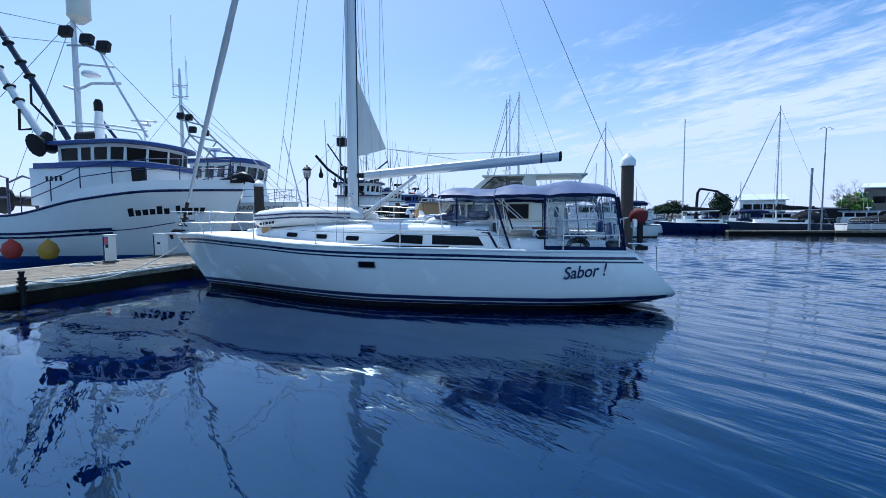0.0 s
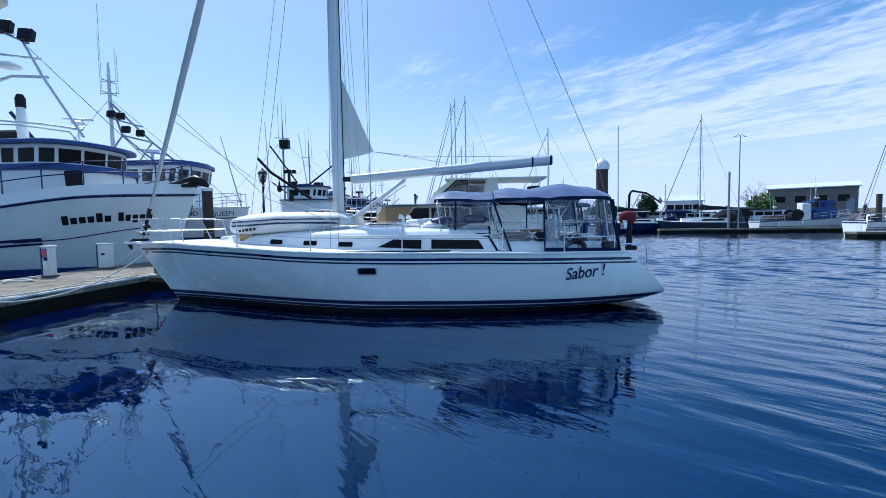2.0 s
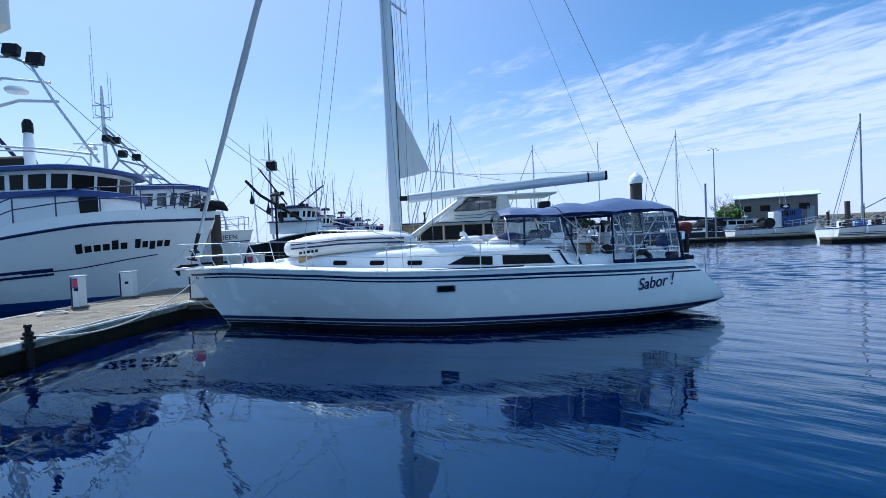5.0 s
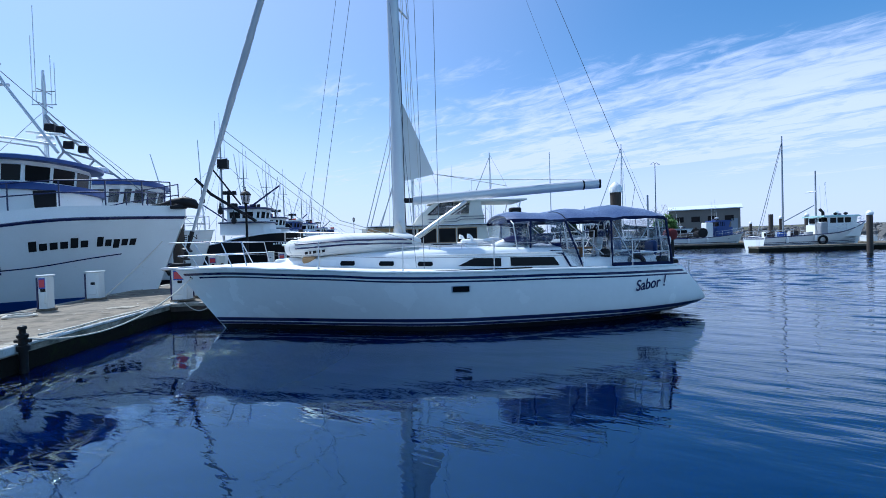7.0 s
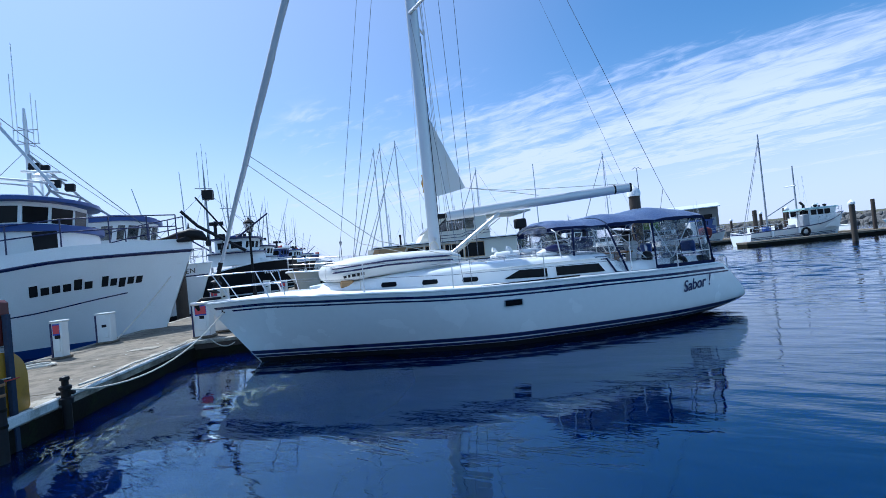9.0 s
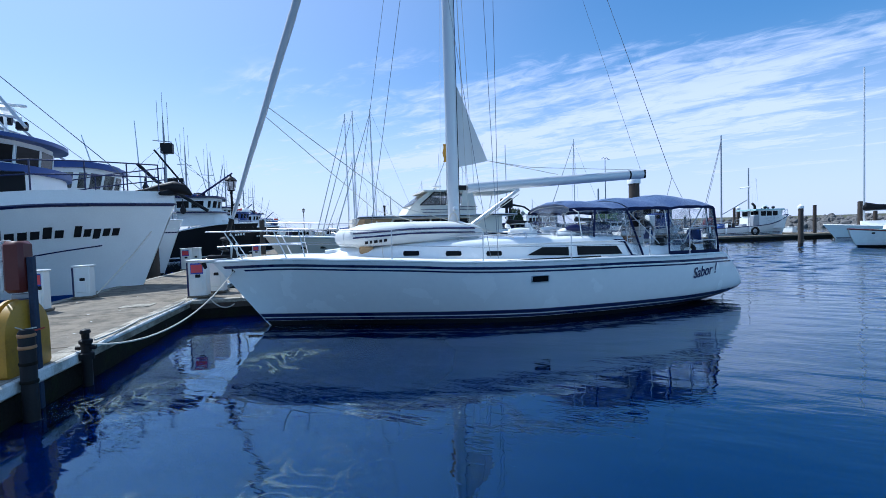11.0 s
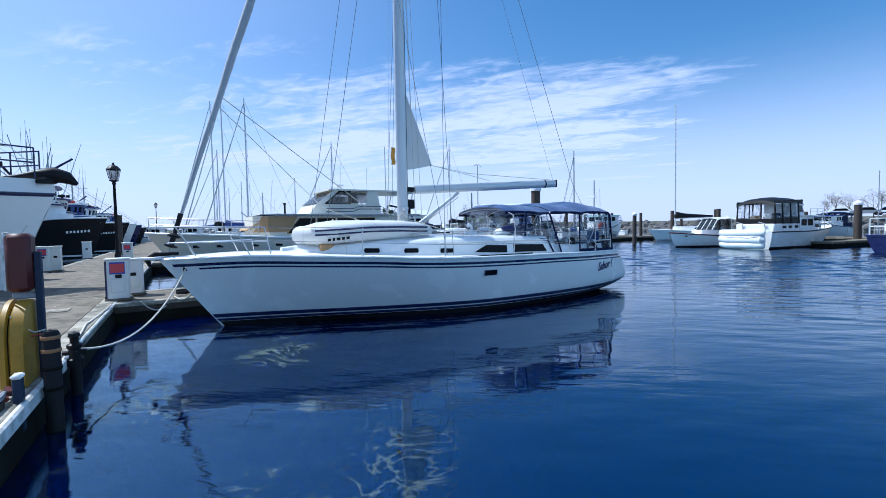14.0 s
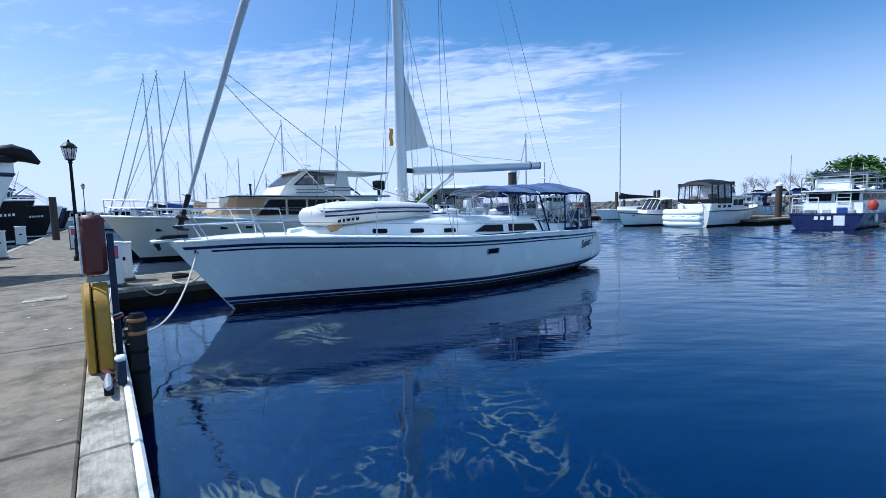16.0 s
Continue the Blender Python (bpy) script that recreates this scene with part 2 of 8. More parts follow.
WATER = water_material()
GELCOAT = material("white_gelcoat", (0.84, 0.85, 0.84), 0.22, vary=0.03, grain=8, coat=0.3)
DECK = material("nonskid_deck", (0.78, 0.77, 0.73), 0.55, vary=0.06, grain=220, bump=0.002)
WHITE = material("white_paint", (0.80, 0.81, 0.81), 0.4, vary=0.05, grain=30, stain=(0.55, 0.50, 0.42), stain_at=0.72)
OLDWHITE = material("weathered_white_paint", (0.75, 0.76, 0.75), 0.5, vary=0.08, grain=25, stain=(0.42, 0.35, 0.27), stain_at=0.68)
CREAM = material("cream_paint", (0.72, 0.68, 0.58), 0.45, vary=0.05, grain=20)
NAVY = material("navy_stripe", (0.010, 0.014, 0.075), 0.3, vary=0.05)
BLUE = material("blue_paint", (0.016, 0.05, 0.22), 0.4, vary=0.1)
BOTTOM = material("black_bottom_paint", (0.012, 0.012, 0.014), 0.6, vary=0.25, grain=12)
BLACK = material("black_paint", (0.015, 0.015, 0.017), 0.45, vary=0.2)
ALLOY = material("anodised_mast", (0.62, 0.63, 0.64), 0.38, 0.35, vary=0.06, grain=60)
STEEL = material("stainless_tube", (0.60, 0.61, 0.63), 0.30, 1.0, vary=0.05)
WIRE = material("rigging_wire", (0.22, 0.23, 0.25), 0.35, 0.8, vary=0.1)
GREYSTEEL = material("painted_steel", (0.30, 0.32, 0.35), 0.5, 0.2, vary=0.15, stain=(0.2, 0.09, 0.04), stain_at=0.7)
SMOKED = material("smoked_window", (0.006, 0.007, 0.009), 0.16, vary=0.1)
SMOKED.node_tree.nodes["Principled BSDF"].inputs["Specular IOR Level"].default_value = 0.12
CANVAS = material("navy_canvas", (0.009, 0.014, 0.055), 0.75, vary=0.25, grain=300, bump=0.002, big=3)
# top cloth: sunlit brightness as well as fading is in the base colour
CANVASTOP = material("sunlit_faded_blue_canvas", (0.024, 0.055, 0.160), 0.42, vary=0.35, grain=260, bump=0.003, big=3.5)
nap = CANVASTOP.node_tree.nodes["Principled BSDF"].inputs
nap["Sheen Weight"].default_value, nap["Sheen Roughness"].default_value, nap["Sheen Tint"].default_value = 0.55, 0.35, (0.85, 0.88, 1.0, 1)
FURL = material("sun_cover_cloth", (0.42, 0.43, 0.45), 0.8, vary=0.15, grain=200, bump=0.004, stretch=(1, 1, 0.2))
SAILCLOTH = material("sailcloth", (0.74, 0.73, 0.70), 0.7, vary=0.05, grain=150, bump=0.002)
VINYL = glass("clear_vinyl", (0.40, 0.45, 0.50), 0.08, 0.04)
PANE = glass("clear_pane", (0.03, 0.035, 0.04), 0.5, 0.05)
HYPALON = material("grey_inflatable", (0.66, 0.66, 0.64), 0.5, vary=0.05, grain=80)
RUBBER = material("black_rubber", (0.02, 0.02, 0.022), 0.7, vary=0.2)
SLATE = material("slate_blue_steel", (0.030, 0.042, 0.075), 0.5, vary=0.25, stain=(0.10, 0.05, 0.025), stain_at=0.68)
for dull in (BLACK, RUBBER, BOTTOM, SLATE, CANVAS):
    dull.node_tree.nodes["Principled BSDF"].inputs["Specular IOR Level"].default_value = 0.15
ROPE = material("white_rope", (0.62, 0.58, 0.50), 0.85, vary=0.2, grain=300, bump=0.003)
CONCRETE = material("dock_concrete", (0.200, 0.166, 0.120), 0.85, vary=0.32, grain=90, bump=0.004, stain=(0.070, 0.060, 0.042), stain_at=0.53, island=0.06, big=0.6)
CURB = material("timber_waler", (0.40, 0.36, 0.29), 0.9, vary=0.4, grain=45, bump=0.006, stain=(0.07, 0.068, 0.05), stain_at=0.52, stretch=(1, 0.15, 1))
CURBWHITE = material("painted_edge_strip", (0.72, 0.72, 0.70), 0.6, vary=0.2, stain=(0.22, 0.2, 0.15), stain_at=0.57)
# wet timber taken near black: shade below the float edge is in the colour
WETWOOD = material("wet_shaded_float_timber", (0.012, 0.011, 0.009), 0.9, vary=0.5, grain=20, bump=0.01, stain=(0.02, 0.03, 0.01))
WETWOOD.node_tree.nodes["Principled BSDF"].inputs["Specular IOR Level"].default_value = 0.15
PILEWOOD = material("creosoted_pile", (0.060, 0.045, 0.035), 0.8, vary=0.35, grain=25, bump=0.01, stretch=(1, 1, 0.1))
PEDESTAL = material("pedestal_enamel", (0.72, 0.73, 0.70), 0.4, vary=0.06, stain=(0.45, 0.38, 0.28), stain_at=0.7)
RED = material("faded_red_paint", (0.085, 0.013, 0.011), 0.5, vary=0.12)
COVERRED = material("red_cloth", (0.13, 0.012, 0.011), 0.8, vary=0.3, grain=60)
SIGNRED = material("printed_red", (0.55, 0.06, 0.07), 0.4, vary=0.1)
SIGNBLUE = material("printed_blue", (0.03, 0.07, 0.38), 0.4, vary=0.1)
ORANGE = material("orange_red_cloth", (0.36, 0.035, 0.02), 0.6, vary=0.15)
YELLOW = material("yellow_paint", (0.38, 0.21, 0.014), 0.5, vary=0.15, stain=(0.18, 0.10, 0.02), stain_at=0.62)
TEAK = material("varnished_teak", (0.30, 0.15, 0.06), 0.4, vary=0.25, grain=30, stretch=(0.2, 1, 1))
TAN = material("tan_cover", (0.43, 0.27, 0.13), 0.8, vary=0.1, grain=120)
TEALROOF = material("pale_teal_paint", (0.42, 0.62, 0.62), 0.45, vary=0.1)
GREENP = material("pale_green_paint", (0.24, 0.42, 0.38), 0.45, vary=0.1)
ROCK = material("breakwater_rock", (0.16, 0.155, 0.15), 0.9, vary=0.4, grain=6, bump=0.05, island=0.3)
GRASS = material("bank_grass", (0.075, 0.075, 0.045), 0.95, vary=0.3, grain=3, bump=0.02)
LEAF = material("cypress_foliage", (0.10, 0.19, 0.04), 0.8, vary=0.4, grain=4, island=0.2)
DARKLEAF = material("evergreen_foliage", (0.034, 0.06, 0.028), 0.85, vary=0.4, grain=4, island=0.2)
TWIG = material("bare_twigs", (0.20, 0.16, 0.13), 0.9, vary=0.3)
ROOFW = material("pale_metal_roof", (0.62, 0.66, 0.68), 0.5, vary=0.06)
SHEDWALL = material("shed_cladding", (0.20, 0.175, 0.15), 0.8, vary=0.15)


def film_material():
    """Foam and scum drifting on the surface: thin streaks with clear water between."""
    m = bpy.data.materials.new("surface_foam")
    m.use_nodes = True
    nt = m.node_tree
    N, Lk = nt.nodes.new, nt.links.new
    b, out = nt.nodes["Principled BSDF"], nt.nodes["Material Output"]
    b.inputs["Base Color"].default_value, b.inputs["Roughness"].default_value = (0.26, 0.34, 0.30, 1), 0.7
    co, n1, n2 = N("ShaderNodeTexCoord"), N("ShaderNodeTexNoise"), N("ShaderNodeTexNoise")
    n1.inputs["Scale"].default_value, n1.inputs["Detail"].default_value, n1.inputs["Distortion"].default_value = 1.1, 5, 3.4
    n2.inputs["Scale"].default_value, n2.inputs["Detail"].default_value = 0.55, 3
    Lk(co.outputs["Object"], n1.inputs["Vector"]); Lk(co.outputs["Object"], n2.inputs["Vector"])
    ridge, ab = N("ShaderNodeMath"), N("ShaderNodeMath")
    ridge.operation, ridge.inputs[1].default_value, ab.operation = "SUBTRACT", 0.5, "ABSOLUTE"
    Lk(n1.outputs["Fac"], ridge.inputs[0]); Lk(ridge.outputs[0], ab.inputs[0])
    thin, patch, mul = N("ShaderNodeMapRange"), N("ShaderNodeMapRange"), N("ShaderNodeMath")
    for k, v in zip((1, 2, 3, 4), (0.0, 0.035, 0.50, 0.0)):
        thin.inputs[k].default_value = v
    for k, v in zip((1, 2, 3, 4), (0.54, 0.66, 0.0, 1.0)):
        patch.inputs[k].default_value = v
    Lk(ab.outputs[0], thin.inputs[0]); Lk(n2.outputs["Fac"], patch.inputs[0])
    mul.operation = "MULTIPLY"
    Lk(thin.outputs[0], mul.inputs[0]); Lk(patch.outputs[0], mul.inputs[1])
    # fades out towards the edge of the drift
    ln, fade, m2 = N("ShaderNodeVectorMath"), N("ShaderNodeMapRange"), N("ShaderNodeMath")
    ln.operation = "LENGTH"
    Lk(co.outputs["Object"], ln.inputs[0])
    for k, v in zip((1, 2, 3, 4), (1.2, 3.4, 1.0, 0.0)):
        fade.inputs[k].default_value = v
    Lk(ln.outputs["Value"], fade.inputs[0])
    m2.operation = "MULTIPLY"
    Lk(mul.outputs[0], m2.inputs[0]); Lk(fade.outputs[0], m2.inputs[1])
    tr, mix = N("ShaderNodeBsdfTransparent"), N("ShaderNodeMixShader")
    Lk(m2.outputs[0], mix.inputs["Fac"]); Lk(tr.outputs[0], mix.inputs[1]); Lk(b.outputs[0], mix.inputs[2]); Lk(mix.outputs[0], out.inputs["Surface"])
    return m


FOAM = film_material()

# ---- mesh tools ----
class Geo:
    """Collects faces for one mesh."""

    def __init__(self):
        self.v, self.f = [], []

    def add(self, verts, faces):
        n = len(self.v)
        self.v += [tuple(p) for p in verts]
        self.f += [tuple(i + n for i in face) for face in faces]
        return self

    def box(self, centre, size, turn=0.0, bevel=0.0, m=None):
        """A box, its edges chamfered by bevel."""
        hx, hy, hz = (s / 2 for s in size)
        b = min(bevel, hx * 0.9, hy * 0.9, hz * 0.9)
        if b <= 0:
            vs = [(x, y, z) for x in (-hx, hx) for y in (-hy, hy) for z in (-hz, hz)]
            fs = [(0, 1, 3, 2), (4, 6, 7, 5), (0, 4, 5, 1), (2, 3, 7, 6), (0, 2, 6, 4), (1, 5, 7, 3)]
        else:
            vs, fs, at = [], [], {}
            for sx in (-1, 1):
                for sy in (-1, 1):
                    for sz in (-1, 1):
                        for k, p in enumerate(((sx * hx, sy * (hy - b), sz * (hz - b)), (sx * (hx - b), sy * hy, sz * (hz - b)), (sx * (hx - b), sy * (hy - b), sz * hz))):
                            at[sx, sy, sz, k] = len(vs)
                            vs.append(p)
            for s in (-1, 1):
                q = [(-1, -1), (-1, 1), (1, 1), (1, -1)]
                fs.append([at[s, a, c, 0] for a, c in q][:: -s])
                fs.append([at[a, s, c, 1] for a, c in q][:: s])
                fs.append([at[a, c, s, 2] for a, c in q][:: -s])
            for a in (-1, 1):
                for c in (-1, 1):
                    fs.append((at[a, c, -1, 0], at[a, c, 1, 0], at[a, c, 1, 1], at[a, c, -1, 1]))
                    fs.append((at[a, -1, c, 0], at[a, 1, c, 0], at[a, 1, c, 2], at[a, -1, c, 2]))
                    fs.append((at[-1, a, c, 1], at[1, a, c, 1], at[1, a, c, 2], at[-1, a, c, 2]))
                    for d in (-1, 1):
                        fs.append((at[a, c, d, 0], at[a, c, d, 1], at[a, c, d, 2]))
        mm = Matrix.Translation(centre) @ (m or Matrix.Rotation(radians(turn), 4, "Z"))
        return self.add([mm @ Vector(p) for p in vs], fs)

    def rings(self, rings, closed=True, caps=True, loop=False):
        """Skins a row of equal rings."""
        n, k = len(rings[0]), len(rings)
        vs = [p for r in rings for p in r]
        fs = []
        for i in range(k if loop else k - 1):
            for j in range(n if closed else n - 1):
                a, b = i * n + j, i * n + (j + 1) % n
                c, d = ((i + 1) % k) * n + (j + 1) % n, ((i + 1) % k) * n + j
                fs.append((a, b, c, d))
        if caps and closed and not loop:
            fs += [tuple(range(n))[::-1], tuple(range((k - 1) * n, k * n))]
        return self.add(vs, fs)

    def tube(self, pts, r, n=8, caps=True):
        """A round bar along points; r may be a list."""
        pts = [Vector(p) for p in pts]
        rs = r if isinstance(r, (list, tuple)) else [r] * len(pts)
        rings, side = [], None
        for i, p in enumerate(pts):
            d = (pts[min(i + 1, len(pts) - 1)] - pts[max(i - 1, 0)]).normalized()
            if side is None:
                side = d.orthogonal().normalized()
            side = (side - d * side.dot(d)).normalized()
            up = d.cross(side)
            rings.append([p + (side * math.cos(a) + up * math.sin(a)) * rs[i] for a in (2 * math.pi * j / n for j in range(n))])
        return self.rings(rings, caps=caps)

    def lathe(self, profile, centre=(0, 0, 0), n=16, m=None):
        """Turns (radius, height) pairs round the upright axis."""
        mm = Matrix.Translation(centre) @ (m or Matrix.Identity(4))
        rings = [[mm @ Vector((r * math.cos(a), r * math.sin(a), z)) for a in (2 * math.pi * j / n for j in range(n))] for r, z in profile]
        return self.rings(rings)

    def plate(self, outline, way, thick):
        """A flat outline given thickness along way."""
        w = Vector(way).normalized() * thick
        a = [Vector(p) for p in outline]
        return self.rings([a, [p + w for p in a]])

    def grid(self, rows):
        n = len(rows[0])
        return self.add([p for r in rows for p in r], [(i * n + j, i * n + j + 1, (i + 1) * n + j + 1, (i + 1) * n + j) for i in range(len(rows) - 1) for j in range(n - 1)])

    def mesh(self, name, mat, smooth=False):
        me = bpy.data.meshes.new(name)
        me.from_pydata(self.v, [], self.f)
        me.materials.append(mat)
        bm = bmesh.new()
        bm.from_mesh(me)
        bmesh.ops.recalc_face_normals(bm, faces=bm.faces[:])
        bm.to_mesh(me)
        bm.free()
        if smooth:
            me.shade_smooth()
            me.set_sharp_from_angle(angle=radians(40))
        me.update()
        return me


def part(name, geo, mat, parent, label="", smooth=True, kind=""):
    ob = new(name, geo.mesh(name, mat, smooth))
    ob.parent = parent
    return tagged(ob, label, kind=kind)


def thing(name, label, category, m=None, group="", kind=""):
    ob = new(name)
    ob.empty_display_size = 0.2
    ob.matrix_world = m or Matrix.Identity(4)
    return tagged(ob, label, category, group, kind)


def solo(name, geo, mat, label, category, m=None, group="", kind="", smooth=True):
    ob = new(name, geo.mesh(name, mat, smooth))
    ob.matrix_world = m or Matrix.Identity(4)
    return tagged(ob, label, category, group, kind)


def spline(pts):
    """A smooth curve y(x) through points, with no overshoot."""
    xs, ys = zip(*pts)
    d = [(ys[i + 1] - ys[i]) / (xs[i + 1] - xs[i]) for i in range(len(xs) - 1)]
    ms = [d[0]] + [0 if d[i - 1] * d[i] <= 0 else 2 * d[i - 1] * d[i] / (d[i - 1] + d[i]) for i in range(1, len(d))] + [d[-1]]

    def at(x):
        if x <= xs[0]:
            return ys[0]
        if x >= xs[-1]:
            return ys[-1]
        i = max(k for k in range(len(xs) - 1) if xs[k] <= x)
        h = xs[i + 1] - xs[i]
        t = (x - xs[i]) / h
        return ((2 * t**3 - 3 * t * t + 1) * ys[i] + (t**3 - 2 * t * t + t) * h * ms[i] + (3 * t * t - 2 * t**3) * ys[i + 1] + (t**3 - t * t) * h * ms[i + 1])

    return at


def steps(a, b, n):
    return [a + (b - a) * i / (n - 1) for i in range(n)]


class Hull:
    """A boat's skin: x aft from the stem, y to both sides, z above the water."""

    def __init__(self, stem, stern, beam, sheer, keel, fullness):
        self.stem, self.stern, self.beam, self.sheer, self.keel, self.fullness = stem, stern, beam, sheer, keel, fullness

    def at(self, s, z, off=0.0):
        """Port-side point at fraction s of the length and height z."""
        zk, zs = self.keel(s), self.sheer(s)
        g = max(0.0, min(1.0, (z - zk) / (zs - zk)))
        y = self.beam(s) * g ** self.fullness(s)
        a, b = self.stem(z), self.stern(z)
        return Vector((a + s * (b - a), -(y + off), z))

    def both(self, p):
        return Vector((p.x, -p.y, p.z))

    def s_at(self, x, z):
        a, b = self.stem(z), self.stern(z)
        return (x - a) / (b - a)

    def skin(self, z0=None, n=48, k=14, top=0.0):
        """Hull from keel (or z0) to the sheer plus top, both sides, with the transom closed."""
        g = Geo()
        rows = []
        for s in steps(0, 1, n):
            lo = self.keel(s) + 0.001 if z0 is None else max(z0, self.keel(s) + 0.001)
            zs = steps(lo, self.sheer(s) + top, k)
            port = [self.at(s, z) if z <= self.sheer(s) else self.at(s, self.sheer(s)) + Vector((0, 0, z - self.sheer(s))) for z in zs]
            rows.append([self.both(p) for p in reversed(port)] + port)
        g.grid(rows)
        last = rows[-1]
        m = len(last)
        n0 = len(g.v)
        g.v += [tuple(p) for p in last]
        g.f += [(n0 + i, n0 + i + 1, n0 + m - 2 - i, n0 + m - 1 - i) for i in range(m // 2 - 1)]
        return g

    def band(self, lo, hi, off=0.004, s0=0.0, s1=1.0, n=48, side=0):
        """A painted stripe, a thin strip proud of the skin, on both sides (or port -1, starboard 1)."""
        g = Geo()
        for sd in ((-1, 1) if not side else (side,)):
            rows = []
            for s in steps(s0, s1, n):
                a, b = self.at(s, lo(s), off), self.at(s, hi(s), off)
                r = [a, (a + b) / 2, b]
                r[1] = self.at(s, (lo(s) + hi(s)) / 2, off)
                rows.append([p if sd < 0 else self.both(p) for p in r])
            g.grid(rows)
        return g

    def deck(self, drop=0.03, camber=0.06, n=40, s1=1.0, s0=0.0):
        g = Geo()
        rows = []
        for s in steps(s0, s1, n):
            z = self.sheer(s) - drop
            p = self.at(s, z)
            rows.append([Vector((p.x, p.y * u, z + camber * (1 - u * u))) for u in (1, 0.66, 0.33, 0, -0.33, -0.66, -1)])
        return g.grid(rows)

    def rail(self, r=0.03, dz=0.0, s0=0.0, s1=1.0, n=40):
        g = Geo()
        for sd in (-1, 1):
            ps = [self.at(s, self.sheer(s)) + Vector((0, 0, dz)) for s in steps(s0, s1, n)]
            g.tube([p if sd < 0 else self.both(p) for p in ps], r, 6)
        return g


def bars(parent, name, origin, along, up, words, height, mat, label="", normal=(0, -1, 0)):
    """Lettering that is not spelled out: plain bars, one a word."""
    a, u, n = Vector(along).normalized(), Vector(up).normalized(), Vector(normal).normalized()
    x = 0.0
    for w in words:
        o = Vector(origin) + a * x
        part(name, Geo().plate([o, o + a * w, o + a * w + u * height, o + u * height], n, 0.006), mat, parent, label, smooth=False)
        x += w + height * 0.6


def lettering(text, size, mat, parent, m, name="lettering", label="", shear=0.0, bold=0.0, squeeze=1.0):
    cu = bpy.data.curves.new(name, "FONT")
    cu.body, cu.size, cu.extrude, cu.shear, cu.offset = text, size, 0.003, shear, bold
    tmp = bpy.data.objects.new("tmp", cu)
    scene.collection.objects.link(tmp)
    me = bpy.data.meshes.new_from_object(tmp.evaluated_get(bpy.context.evaluated_depsgraph_get()))
    bpy.data.objects.remove(tmp)
    me.materials.clear()
    me.materials.append(mat)
    me.transform(Matrix.Diagonal((squeeze, 1, 1, 1)))
    ob = new(name, me)
    ob.parent = parent
    ob.matrix_local = m
    return tagged(ob, label)

# ---- setting: water, floats, far land ----
def setting():
    # one sheet; u runs with the wind waves of the fairway, v along their crests
    rng = random.Random(12)
    c, sn = math.cos(radians(WIND)), math.sin(radians(WIND))
    us = [-3500, -300, -30] + steps(-5.0, 46.0, 567) + [60, 400, 3500]
    vs = [-3500, -300, -40] + steps(-27.0, 27.0, 217) + [40, 300, 3500]
    trains = []
    for i in range(14):
        length, way = 0.36 * 1.065 ** i, radians(rng.uniform(-25, 25))
        k = 2 * math.pi / length
        trains.append((k * math.cos(way), k * math.sin(way), rng.uniform(0, 7), 0.37 / k))
    U, V = np.meshgrid(np.array(us), np.array(vs), indexing="ij")
    X, Y = c * U - sn * V, sn * U + c * V
    # the lee of the yacht and the berths stays flat, the open fairway is ruffled
    def ease(a, lo, hi):
        q = np.clip((a - lo) / (hi - lo), 0, 1)
        return q * q * (3 - 2 * q)
    gust = 0.75 + 0.35 * np.sin(0.31 * U + 1.0 + 0.9 * np.sin(0.23 * V)) * np.sin(0.27 * V + 0.4)
    lee = ease(np.maximum(X, X - 0.55 * Y + 4.4) + 1.2 * np.sin(0.7 * Y) * np.sin(0.5 * X), -0.5, 7.0)
    height = ease(U, -4.8, -1.5) * (1 - ease(U, 36.0, 45.0)) * (1 - ease(np.abs(V), 22.0, 26.5)) * (0.10 + 0.90 * lee) * (0.38 + 0.62 * ease(U, 4.0, 13.0)) * gust
    Z = sum(a * np.sin(ku * U + kv * V + ph) for ku, kv, ph, a in trains) * height * WAVES
    g = Geo()
    g.v = [tuple(p) for p in np.stack([X, Y, Z], -1).reshape(-1, 3).tolist()]
    n = len(vs)
    g.f = [(i * n + j, (i + 1) * n + j, (i + 1) * n + j + 1, i * n + j + 1) for i in range(len(us) - 1) for j in range(n - 1)]
    solo("water", g, WATER, "deep blue rippled harbour water", "water", kind="structure", smooth=True)


DOCK_Z = 0.45
DOCK_DIR = Vector((0.240, 0.971, 0.0)).normalized()
DOCK_OUT = Vector((0.971, -0.240, 0.0)).normalized()
DOCK_EDGE = Vector((-9.90, 6.75, 0.0))


def dock_at(along, out, z=0.0):
    """A place by metres along the main float's water edge and out over the water."""
    p = DOCK_EDGE + DOCK_DIR * along + DOCK_OUT * out
    return Vector((p.x, p.y, z))


def dock_pose(along, out, z=0.0, turn=0.0):
    p = dock_at(along, out, z)
    return pose(p.x, p.y, p.z, 0, 0, math.degrees(math.atan2(DOCK_OUT.y, DOCK_OUT.x)) + turn)


